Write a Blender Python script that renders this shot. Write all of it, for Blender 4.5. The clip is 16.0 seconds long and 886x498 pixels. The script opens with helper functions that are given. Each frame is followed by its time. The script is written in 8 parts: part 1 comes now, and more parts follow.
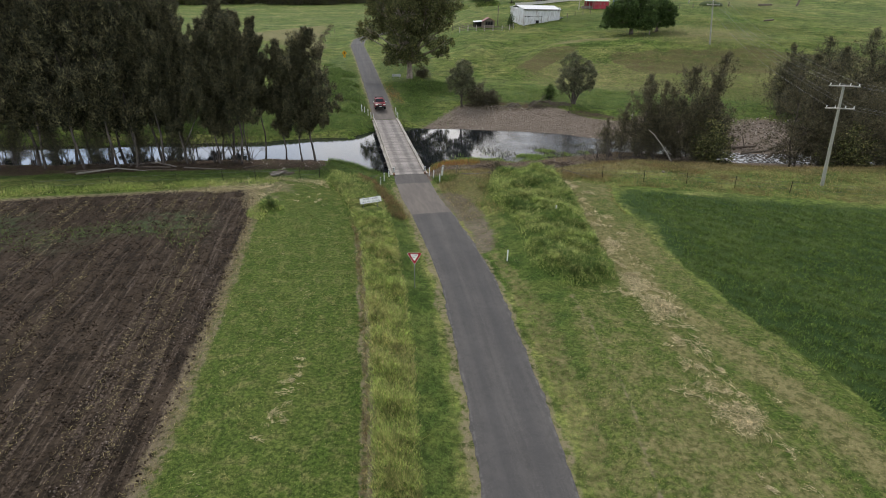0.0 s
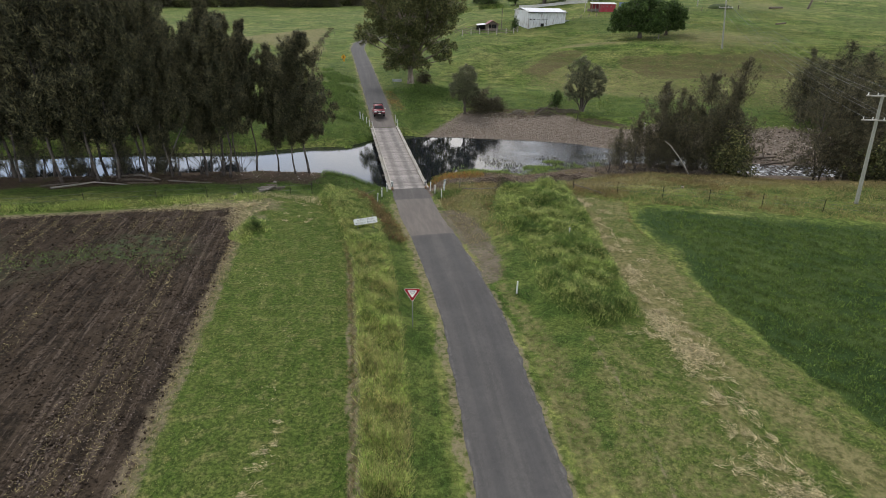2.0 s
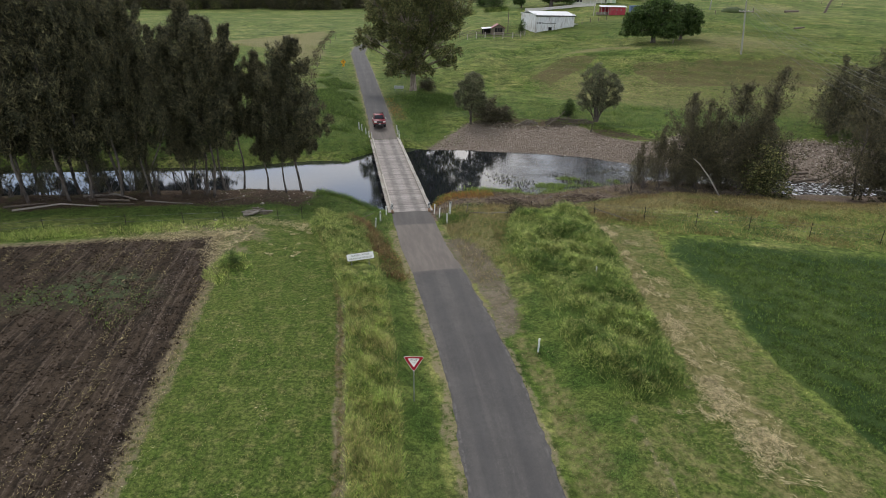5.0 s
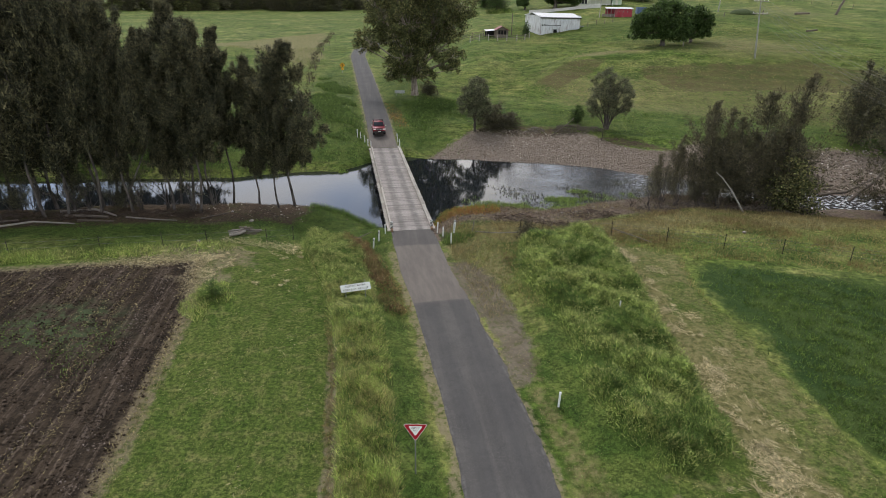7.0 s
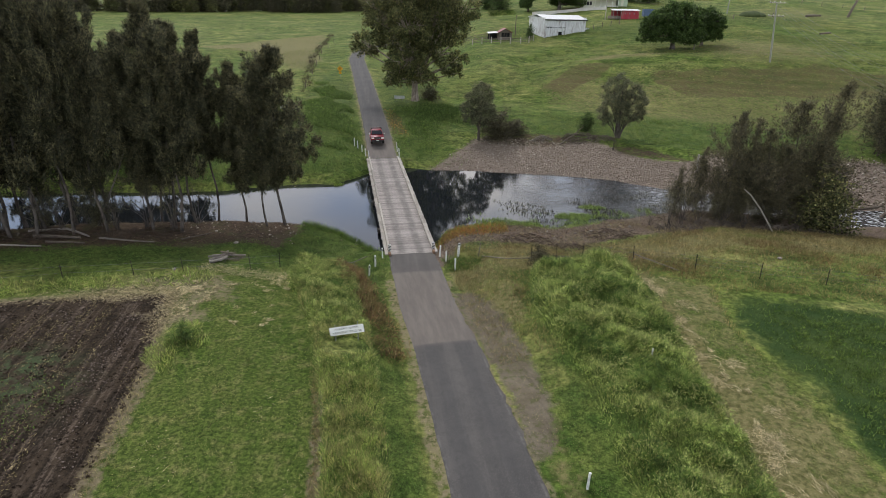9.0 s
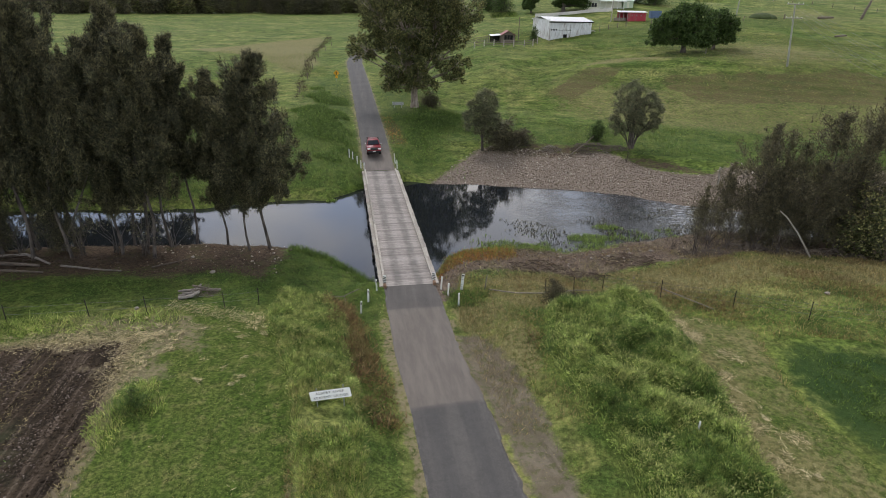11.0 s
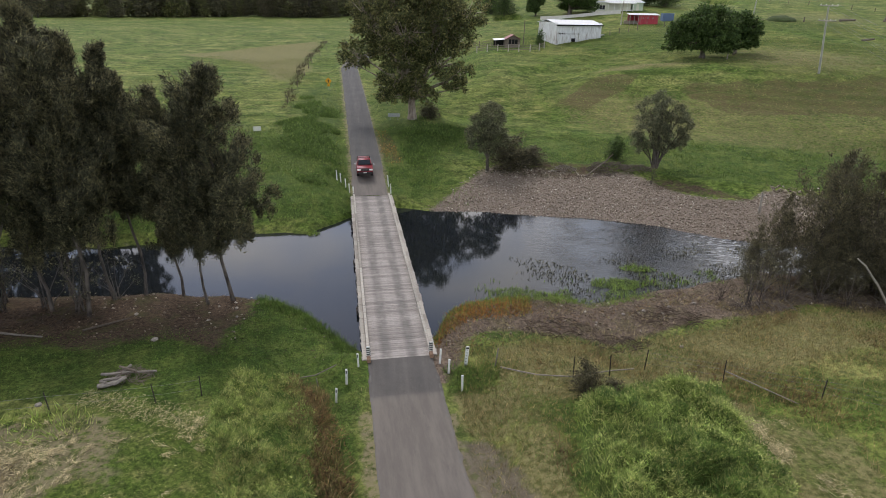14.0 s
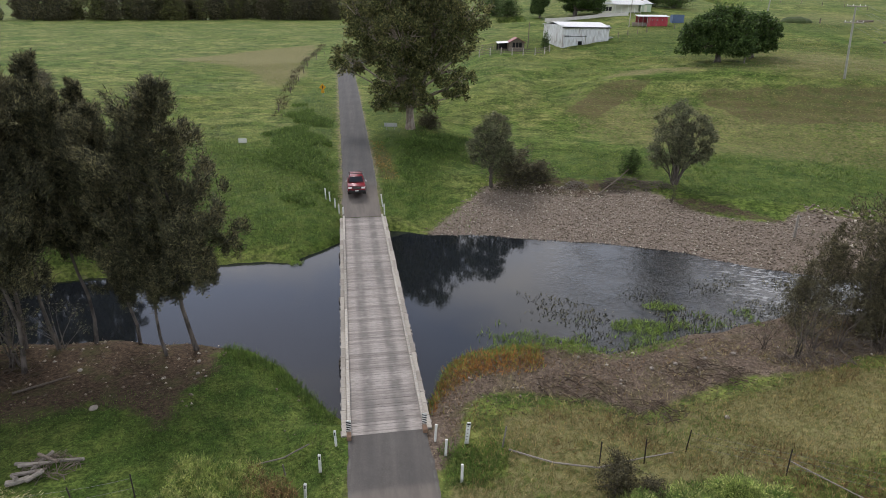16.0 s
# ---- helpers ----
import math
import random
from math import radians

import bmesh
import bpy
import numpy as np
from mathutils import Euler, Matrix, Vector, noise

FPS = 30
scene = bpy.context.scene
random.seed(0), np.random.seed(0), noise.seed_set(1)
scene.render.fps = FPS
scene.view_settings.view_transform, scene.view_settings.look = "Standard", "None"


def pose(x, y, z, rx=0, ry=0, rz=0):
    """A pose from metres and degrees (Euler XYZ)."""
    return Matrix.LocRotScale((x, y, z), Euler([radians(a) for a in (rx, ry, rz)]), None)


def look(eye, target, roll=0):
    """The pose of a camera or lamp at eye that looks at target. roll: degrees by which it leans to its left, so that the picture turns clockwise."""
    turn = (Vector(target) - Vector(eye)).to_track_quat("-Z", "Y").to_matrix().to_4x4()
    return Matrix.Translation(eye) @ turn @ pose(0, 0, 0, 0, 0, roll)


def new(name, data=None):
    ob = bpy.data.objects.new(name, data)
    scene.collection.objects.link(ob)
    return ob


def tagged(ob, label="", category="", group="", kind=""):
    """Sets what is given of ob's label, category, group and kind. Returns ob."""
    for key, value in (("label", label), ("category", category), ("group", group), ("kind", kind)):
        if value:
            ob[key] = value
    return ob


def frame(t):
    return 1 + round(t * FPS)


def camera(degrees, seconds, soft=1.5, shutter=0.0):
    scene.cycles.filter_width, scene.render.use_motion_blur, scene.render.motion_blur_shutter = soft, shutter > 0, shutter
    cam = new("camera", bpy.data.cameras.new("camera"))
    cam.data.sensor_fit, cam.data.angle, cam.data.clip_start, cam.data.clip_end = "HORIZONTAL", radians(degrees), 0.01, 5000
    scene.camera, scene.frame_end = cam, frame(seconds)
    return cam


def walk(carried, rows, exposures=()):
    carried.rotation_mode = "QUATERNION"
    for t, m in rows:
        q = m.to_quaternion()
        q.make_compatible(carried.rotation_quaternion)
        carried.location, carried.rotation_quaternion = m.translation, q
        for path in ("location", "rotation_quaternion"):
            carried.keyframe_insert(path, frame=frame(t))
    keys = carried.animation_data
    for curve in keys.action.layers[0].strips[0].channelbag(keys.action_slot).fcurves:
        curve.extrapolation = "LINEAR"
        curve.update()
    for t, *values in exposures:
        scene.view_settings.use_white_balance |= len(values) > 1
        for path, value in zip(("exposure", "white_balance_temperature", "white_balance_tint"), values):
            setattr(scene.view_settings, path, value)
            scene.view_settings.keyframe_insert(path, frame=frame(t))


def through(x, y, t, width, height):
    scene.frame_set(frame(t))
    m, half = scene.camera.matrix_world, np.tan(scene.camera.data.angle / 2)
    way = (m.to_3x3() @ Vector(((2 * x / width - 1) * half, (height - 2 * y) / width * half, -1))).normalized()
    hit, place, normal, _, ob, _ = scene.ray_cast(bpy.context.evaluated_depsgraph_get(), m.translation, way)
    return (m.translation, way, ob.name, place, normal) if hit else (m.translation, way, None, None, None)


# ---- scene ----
cam = camera(74.59, 16.0, soft=0.9)
PATH = [
    (0.0, look((1.223, -14.106, 20.535), (1.005, 4.121, 12.306), 0.68)),
    (1.0, look((1.212, -11.428, 20.436), (0.959, 6.816, 12.246), 0.70)),
    (2.0, look((1.137, -8.948, 20.371), (0.853, 9.310, 12.213), 0.73)),
    (3.0, look((1.014, -6.590, 20.330), (0.701, 11.679, 12.197), 0.77)),
    (4.0, look((0.854, -4.288, 20.300), (0.517, 13.991, 12.190), 0.81)),
    (5.0, look((0.671, -1.982, 20.275), (0.313, 16.305, 12.184), 0.85)),
    (6.0, look((0.474, 0.376, 20.247), (0.101, 18.671, 12.174), 0.89)),
    (7.0, look((0.275, 2.826, 20.211), (-0.109, 21.129, 12.157), 0.92)),
    (8.0, look((0.083, 5.398, 20.164), (-0.309, 23.710, 12.131), 0.95)),
    (9.0, look((-0.094, 8.111, 20.106), (-0.491, 26.432, 12.094), 0.98)),
    (10.0, look((-0.249, 10.973, 20.036), (-0.650, 29.304, 12.047), 0.99)),
    (11.0, look((-0.374, 13.980, 19.957), (-0.781, 32.322, 11.994), 0.99)),
    (12.0, look((-0.464, 17.116, 19.874), (-0.880, 35.469, 11.937), 0.97)),
    (13.0, look((-0.515, 20.351, 19.793), (-0.945, 38.716, 11.884), 0.94)),
    (14.0, look((-0.522, 23.645, 19.722), (-0.975, 42.021, 11.840), 0.88)),
    (15.0, look((-0.482, 26.940, 19.671), (-0.971, 45.326, 11.816), 0.81)),
    (16.0, look((-0.393, 30.166, 19.651), (-0.934, 48.562, 11.820), 0.71)),
]
walk(cam, PATH, ((0.0, 0.20, 6420, 11.5), (9.0, 0.22, 6400, 12.5), (16.0, 0.26, 6380, 13.8)))


# ---- world and light: bright overcast ----
world = bpy.data.worlds.new("world")
scene.world = world
world.use_nodes = True
wn, wl = world.node_tree.nodes, world.node_tree.links
wn.clear()
w_out, w_bg, w_sky = wn.new("ShaderNodeOutputWorld"), wn.new("ShaderNodeBackground"), wn.new("ShaderNodeTexSky")
w_sky.sky_type, w_sky.sun_disc = "NISHITA", False
w_sky.sun_elevation, w_sky.sun_rotation = radians(52), radians(-25)
w_hs, w_mix, w_noise, w_ramp, w_co, w_map = (wn.new("ShaderNode" + k) for k in
    ("HueSaturation", "MixRGB", "TexNoise", "ValToRGB", "TexCoord", "Mapping"))
w_hs.inputs["Saturation"].default_value = 0.9
w_map.inputs["Scale"].default_value = (1.0, 1.0, 2.6)
w_map.inputs["Location"].default_value = (2.4, 0.6, 0.3)
w_noise.inputs["Scale"].default_value, w_noise.inputs["Detail"].default_value = 2.6, 6
w_ramp.color_ramp.elements[0].position, w_ramp.color_ramp.elements[1].position = 0.40, 0.62
w_mix.inputs[2].default_value = (9.0, 8.8, 8.4, 1)
wl.new(w_co.outputs["Generated"], w_map.inputs[0])
wl.new(w_map.outputs[0], w_noise.inputs["Vector"])
wl.new(w_noise.outputs["Fac"], w_ramp.inputs[0])
wl.new(w_sky.outputs[0], w_hs.inputs["Color"])
wl.new(w_ramp.outputs[0], w_mix.inputs[0])
wl.new(w_hs.outputs[0], w_mix.inputs[1])
w_sep, w_band, w_glow = wn.new("ShaderNodeSeparateXYZ"), wn.new("ShaderNodeMapRange"), wn.new("ShaderNodeMixRGB")
w_band.inputs[1].default_value, w_band.inputs[2].default_value = 0.0, 0.75
w_band.inputs[3].default_value, w_band.inputs[4].default_value = 2.05, 0.82
w_glow.blend_type, w_glow.inputs[0].default_value = "MULTIPLY", 1.0
wl.new(w_co.outputs["Generated"], w_sep.inputs[0])
wl.new(w_sep.outputs["Z"], w_band.inputs[0])
wl.new(w_mix.outputs[0], w_glow.inputs[1])
wl.new(w_band.outputs[0], w_glow.inputs[2])
wl.new(w_glow.outputs[0], w_bg.inputs[0])
w_bg.inputs[1].default_value = 0.125
wl.new(w_bg.outputs[0], w_out.inputs[0])
sun = new("sun", bpy.data.lights.new("sun", "SUN"))
sun.data.energy, sun.data.angle, sun.data.color = 1.5, radians(14), (1.0, 0.96, 0.9)
sun.matrix_world = look((0, 0, 60), (0 + 60 * math.sin(radians(25)) * 0.78, -60 * math.cos(radians(25)) * 0.78, 0))


# ---- node helpers and materials ----
class Nodes:
    """A small wrapper to write node graphs shortly."""

    def __init__(self, name, rough=0.85, spec=0.3, metal=0.0):
        self.m = bpy.data.materials.new(name)
        self.m.use_nodes = True
        self.t = self.m.node_tree
        self.bsdf = self.t.nodes["Principled BSDF"]
        self.bsdf.inputs["Roughness"].default_value = rough
        self.bsdf.inputs["Specular IOR Level"].default_value = spec
        self.bsdf.inputs["Metallic"].default_value = metal

    def n(self, kind):
        return self.t.nodes.new("ShaderNode" + kind)

    def put(self, value, socket):
        if isinstance(value, bpy.types.NodeSocket):
            self.t.links.new(value, socket)
        elif isinstance(value, (tuple, list)) and len(value) == 3 and socket.type == "RGBA":
            socket.default_value = (*value, 1)
        else:
            socket.default_value = value

    def where(self, scale=(1, 1, 1), obj=False, turn=0.0):
        src = self.n("TexCoord").outputs["Object"] if obj else self.n("NewGeometry").outputs["Position"]
        if turn:
            tn = self.n("Mapping")
            tn.inputs["Rotation"].default_value = (0, 0, turn)
            self.put(src, tn.inputs[0])
            src = tn.outputs[0]
        mp = self.n("Mapping")
        mp.inputs["Scale"].default_value = scale
        self.put(src, mp.inputs[0])
        return mp.outputs[0]

    def noise(self, scale, detail=4, vec=None, rough=0.6, dist=0.0):
        k = self.n("TexNoise")
        k.inputs["Scale"].default_value, k.inputs["Detail"].default_value = scale, detail
        k.inputs["Roughness"].default_value, k.inputs["Distortion"].default_value = rough, dist
        self.put(vec if vec is not None else self.where(), k.inputs["Vector"])
        return k.outputs["Fac"]

    def voronoi(self, scale, vec=None, feature="F1", out="Distance"):
        k = self.n("TexVoronoi")
        k.feature = feature
        k.inputs["Scale"].default_value = scale
        self.put(vec if vec is not None else self.where(), k.inputs["Vector"])
        return k.outputs[out]

    def math(self, op, a, b=0.0, clamp=False):
        k = self.n("Math")
        k.operation, k.use_clamp = op, clamp
        self.put(a, k.inputs[0]), self.put(b, k.inputs[1])
        return k.outputs[0]

    def step(self, v, lo, hi):
        k = self.n("MapRange")
        k.interpolation_type = "SMOOTHSTEP"
        self.put(v, k.inputs[0])
        k.inputs[1].default_value, k.inputs[2].default_value = lo, hi
        return k.outputs[0]

    def mix(self, f, a, b, mode="MIX"):
        k = self.n("MixRGB")
        k.blend_type = mode
        self.put(f, k.inputs[0]), self.put(a, k.inputs[1]), self.put(b, k.inputs[2])
        return k.outputs[0]

    def ramp(self, f, *stops):
        k = self.n("ValToRGB")
        e = k.color_ramp.elements
        while len(e) < len(stops):
            e.new(0.5)
        for el, (p, c) in zip(e, stops):
            el.position, el.color = p, (*c, 1)
        self.put(f, k.inputs[0])
        return k.outputs[0]

    def attr(self, name):
        k = self.n("Attribute")
        k.attribute_name = name
        s = self.n("SeparateColor")
        self.put(k.outputs["Color"], s.inputs[0])
        return s.outputs[0], s.outputs[1], s.outputs[2], k.outputs["Alpha"]

    def island(self):
        return self.n("NewGeometry").outputs["Random Per Island"]

    def rnd(self):
        return self.n("ObjectInfo").outputs["Random"]

    def bump(self, height, dist=0.02, strength=1.0):
        k = self.n("Bump")
        k.inputs["Distance"].default_value, k.inputs["Strength"].default_value = dist, strength
        self.put(height, k.inputs["Height"])
        self.put(k.outputs[0], self.bsdf.inputs["Normal"])

    def done(self, colour, rough=None):
        self.put(colour, self.bsdf.inputs["Base Color"])
        if rough is not None:
            self.put(rough, self.bsdf.inputs["Roughness"])
        return self.m


def plain(name, c, rough=0.6, metal=0.0, vary=0.25, scale=9.0, bump=0.0):
    """Painted or worn stuff: a colour with two scales of dirt and wear."""
    k = Nodes(name, rough, 0.35, metal)
    a = k.noise(scale, 6)
    b = k.noise(scale * 0.13, 3)
    f = k.math("ADD", k.math("MULTIPLY", a, 0.6), k.math("MULTIPLY", b, 0.4))
    dark, light = tuple(v * (1 - vary) for v in c), tuple(min(1, v * (1 + vary * 0.7)) for v in c)
    if bump:
        k.bump(a, bump)
    return k.done(k.ramp(f, (0.3, dark), (0.7, light)))


def leafy(name, dark, light, tip=None, through=0.3, lift=0.45, swing=1.0):
    """Leaves and blades: colour by piece, light passing through; lift: how far the soft, many-sided surface of a tuft is lit from above."""
    k = Nodes(name, 0.65, 0.12)
    f = k.island()
    big = k.noise(0.5, 3)
    c = k.mix(f, dark, light)
    if tip:
        c = k.mix(k.step(k.math("ADD", k.math("MULTIPLY", f, 0.5), big), 0.74, 0.98), c, tip)
    c = k.mix(k.math("MULTIPLY", k.step(big, 0.40, 0.72), 0.4), c, tuple(v * 0.7 for v in dark))
    tuft = k.step(k.noise(2.3, 2), 0.3, 0.7)
    c = k.mix(1.0, c, k.ramp(tuft, (0.0, (1 - 0.42 * swing, 1 - 0.42 * swing, 1 - 0.44 * swing)), (1.0, (1 + 0.42 * swing, 1 + 0.40 * swing, 1 + 0.32 * swing))), "MULTIPLY")
    c = k.mix(1.0, c, k.ramp(k.step(k.noise(7.0, 2), 0.32, 0.68), (0.0, (0.62, 0.62, 0.6)), (1.0, (1.38, 1.36, 1.3))), "MULTIPLY")
    k.put(c, k.bsdf.inputs["Base Color"])
    tr, mx, vm = k.n("BsdfTranslucent"), k.n("AddShader"), k.n("VectorMath")
    va = k.n("MixRGB")
    va.inputs[0].default_value = lift
    k.put(k.n("NewGeometry").outputs["Normal"], va.inputs[1])
    va.inputs[2].default_value = (0, 0, 1, 1)
    vm.operation = "NORMALIZE"
    k.put(va.outputs[0], vm.inputs[0])
    k.put(vm.outputs[0], k.bsdf.inputs["Normal"])
    k.put(k.mix(1.0, c, (1.7 * through,) * 3, "MULTIPLY"), tr.inputs[0])
    k.put(k.bsdf.outputs[0], mx.inputs[0]), k.put(tr.outputs[0], mx.inputs[1])
    k.put(mx.outputs[0], k.t.nodes["Material Output"].inputs[0])
    return k.m


def ground_material():
    k = Nodes("ground", 0.95, 0.1)
    plough, crop, mown, gravel = k.attr("zone_a")
    litter, pale, lush, dry = k.attr("zone_b")
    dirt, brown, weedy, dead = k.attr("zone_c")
    big, mid = k.noise(0.09, 4), k.noise(0.7, 5)
    fine, grain = k.noise(5.0, 5), k.noise(28.0, 3)
    grass = k.mix(k.step(big, 0.35, 0.65), (0.072, 0.112, 0.024), (0.124, 0.154, 0.040))
    grass = k.mix(k.math("MULTIPLY", k.step(mid, 0.45, 0.75), 0.55), grass, (0.175, 0.170, 0.065))
    grass = k.mix(k.math("MULTIPLY", k.step(fine, 0.40, 0.75), 0.5), grass, (0.040, 0.064, 0.016))
    terr = k.noise(1.0, 5, k.where((0.16, 0.30, 0.5), turn=0.3), 0.65)
    grass = k.mix(k.math("MULTIPLY", k.step(terr, 0.5, 0.68), 0.6), grass, (0.215, 0.205, 0.085))
    grass = k.mix(k.math("MULTIPLY", k.math("SUBTRACT", 1.0, k.step(terr, 0.32, 0.46)), 0.65), grass, (0.040, 0.070, 0.016))
    patch = k.noise(1.0, 6, k.where((0.075, 0.085, 0.2), turn=0.4), 0.62)
    grass = k.mix(k.math("MULTIPLY", k.step(patch, 0.48, 0.62), 0.36), grass, (0.205, 0.200, 0.085))
    grass = k.mix(k.math("MULTIPLY", k.math("SUBTRACT", 1.0, k.step(patch, 0.36, 0.50)), 0.4), grass, (0.060, 0.110, 0.020))
    clump = k.noise(2.6, 6, None, 0.7)
    grass = k.mix(1.0, grass, k.ramp(k.step(clump, 0.36, 0.64), (0.0, (0.56, 0.60, 0.56)), (1.0, (1.44, 1.42, 1.32))), "MULTIPLY")
    tread = k.noise(0.55, 8, k.where((0.7, 1.0, 0.6), turn=0.2), 0.78)
    grass = k.mix(1.0, grass, k.ramp(k.step(tread, 0.40, 0.60), (0.0, (0.58, 0.64, 0.54)), (1.0, (1.34, 1.32, 1.24))), "MULTIPLY")
    edge = k.math("MULTIPLY", k.math("SUBTRACT", k.noise(1.6, 5), 0.5), 0.9)

    def zone(v):
        return k.step(k.math("ADD", v, k.math("MULTIPLY", edge, k.step(v, 0.0, 0.25))), 0.32, 0.68)

    lushc = k.mix(1.0, k.mix(k.step(mid, 0.35, 0.65), (0.044, 0.080, 0.018), (0.100, 0.134, 0.034)), k.ramp(k.step(clump, 0.36, 0.64), (0.0, (0.70, 0.73, 0.70)), (1.0, (1.25, 1.22, 1.16))), "MULTIPLY")
    lushc = k.mix(1.0, lushc, k.ramp(k.step(k.noise(7.5, 5, None, 0.75), 0.40, 0.60), (0.0, (0.45, 0.48, 0.45)), (1.0, (1.42, 1.4, 1.32))), "MULTIPLY")
    c = k.mix(k.math("MULTIPLY", zone(lush), 0.8), grass, lushc)
    # mown strip with cut rows
    rows = k.noise(1.0, 5, k.where((1.3, 0.35, 1), turn=-0.18))
    mow = k.mix(k.step(rows, 0.3, 0.75), (0.062, 0.100, 0.019), (0.110, 0.138, 0.036))
    mow = k.mix(k.math("MULTIPLY", k.step(k.noise(1.3, 5), 0.48, 0.70), 0.6), mow, (0.215, 0.20, 0.085))
    mow = k.mix(k.math("MULTIPLY", k.step(k.noise(4.2, 4), 0.52, 0.70), 0.6), mow, (0.045, 0.075, 0.016))
    mow = k.mix(k.math("MULTIPLY", k.step(k.noise(13.0, 4), 0.45, 0.66), 0.7), mow, (0.032, 0.056, 0.012))
    mow = k.mix(1.0, mow, k.ramp(k.step(k.noise(5.0, 5, None, 0.7), 0.36, 0.64), (0.0, (0.50, 0.55, 0.50)), (1.0, (1.45, 1.40, 1.3))), "MULTIPLY")
    c = k.mix(zone(mown), c, mow)
    # dry hillside and straw
    hay = k.mix(fine, (0.135, 0.120, 0.048), (0.30, 0.262, 0.130))
    c = k.mix(k.math("MULTIPLY", zone(dry), 0.85), c, k.mix(k.step(k.noise(3.5, 4), 0.4, 0.66), hay, (0.085, 0.085, 0.030)))
    c = k.mix(k.math("MULTIPLY", zone(brown), k.math("ADD", 0.30, k.math("MULTIPLY", k.step(tread, 0.42, 0.58), 0.5))), c, k.mix(k.step(fine, 0.35, 0.7), (0.060, 0.047, 0.024), (0.140, 0.108, 0.054)))
    # young green crop
    cr = k.mix(k.step(k.noise(0.22, 4), 0.35, 0.68), (0.028, 0.056, 0.014), (0.066, 0.098, 0.024))
    c = k.mix(zone(crop), c, k.mix(k.math("MULTIPLY", k.step(fine, 0.42, 0.7), 0.5), cr, (0.018, 0.034, 0.010)))
    # tilled earth in furrows
    fur = k.noise(1.0, 5, k.where((2.2, 0.30, 1), turn=-0.171))
    fur = k.math("ADD", k.math("MULTIPLY", fur, 0.5), k.math("MULTIPLY", k.noise(1.6, 6, None, 0.7), 0.5))
    soil = k.mix(k.step(fur, 0.40, 0.60), (0.016, 0.012, 0.008), (0.054, 0.040, 0.027))
    drag = k.noise(1.0, 5, k.where((4.2, 0.13, 1), turn=-0.171), 0.65, 0.5)
    crumb = k.noise(7.0, 5, None, 0.75)
    soil = k.mix(k.math("MULTIPLY", k.math("MULTIPLY", k.step(drag, 0.50, 0.64), k.step(crumb, 0.40, 0.60)), 0.8), soil, (0.150, 0.116, 0.090))
    soil = k.mix(k.math("MULTIPLY", k.step(crumb, 0.54, 0.66), 0.55), soil, (0.092, 0.070, 0.050))
    soil = k.mix(k.math("MULTIPLY", k.math("SUBTRACT", 1.0, k.step(crumb, 0.36, 0.46)), 0.75), soil, (0.010, 0.007, 0.006))
    soil = k.mix(k.math("MULTIPLY", weedy, k.step(k.noise(1.4, 5), 0.40, 0.60)), soil, (0.056, 0.078, 0.036))
    c = k.mix(zone(plough), c, soil)
    # stony beach and leaf litter
    st = k.mix(k.step(fine, 0.3, 0.7), (0.13, 0.102, 0.080), (0.25, 0.205, 0.168))
    st = k.mix(k.math("MULTIPLY", k.step(k.noise(16.0, 3), 0.5, 0.7), 0.5), st, (0.30, 0.255, 0.215))
    c = k.mix(zone(gravel), c, st)
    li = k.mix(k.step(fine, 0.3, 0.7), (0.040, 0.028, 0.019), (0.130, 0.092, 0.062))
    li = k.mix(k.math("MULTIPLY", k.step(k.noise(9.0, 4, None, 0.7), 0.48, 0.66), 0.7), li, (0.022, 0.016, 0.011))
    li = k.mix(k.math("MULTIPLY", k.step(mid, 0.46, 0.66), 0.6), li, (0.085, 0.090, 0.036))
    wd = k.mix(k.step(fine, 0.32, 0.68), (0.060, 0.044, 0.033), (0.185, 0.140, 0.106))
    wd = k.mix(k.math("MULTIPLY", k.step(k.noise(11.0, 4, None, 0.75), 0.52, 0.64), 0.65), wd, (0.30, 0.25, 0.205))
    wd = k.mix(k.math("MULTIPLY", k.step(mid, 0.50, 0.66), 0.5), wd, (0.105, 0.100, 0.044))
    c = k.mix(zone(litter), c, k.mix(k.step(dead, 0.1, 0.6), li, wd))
    # worn straw-coloured edge beside road and field
    c = k.mix(k.math("MULTIPLY", k.math("MULTIPLY", zone(pale), k.step(k.noise(2.6, 5, None, 0.7), 0.36, 0.56)), 0.85), c, k.mix(fine, (0.12, 0.10, 0.058), (0.30, 0.25, 0.165)))
    tr = k.mix(k.step(mid, 0.35, 0.7), (0.130, 0.107, 0.080), (0.195, 0.163, 0.126))
    rut = k.noise(1.0, 5, k.where((2.4, 0.22, 1), turn=-0.36), 0.65)
    tr = k.mix(k.math("MULTIPLY", k.step(rut, 0.50, 0.64), 0.6), tr, (0.082, 0.068, 0.050))
    tr = k.mix(k.math("MULTIPLY", k.step(k.noise(2.2, 6, None, 0.7), 0.50, 0.62), 0.7), tr, (0.078, 0.090, 0.034))
    c = k.mix(k.math("MULTIPLY", zone(dirt), 0.9), c, tr)
    h = k.math("ADD", fine, k.math("MULTIPLY", grain, 0.6))
    k.bump(h, 0.06, 0.8)
    return k.done(c)


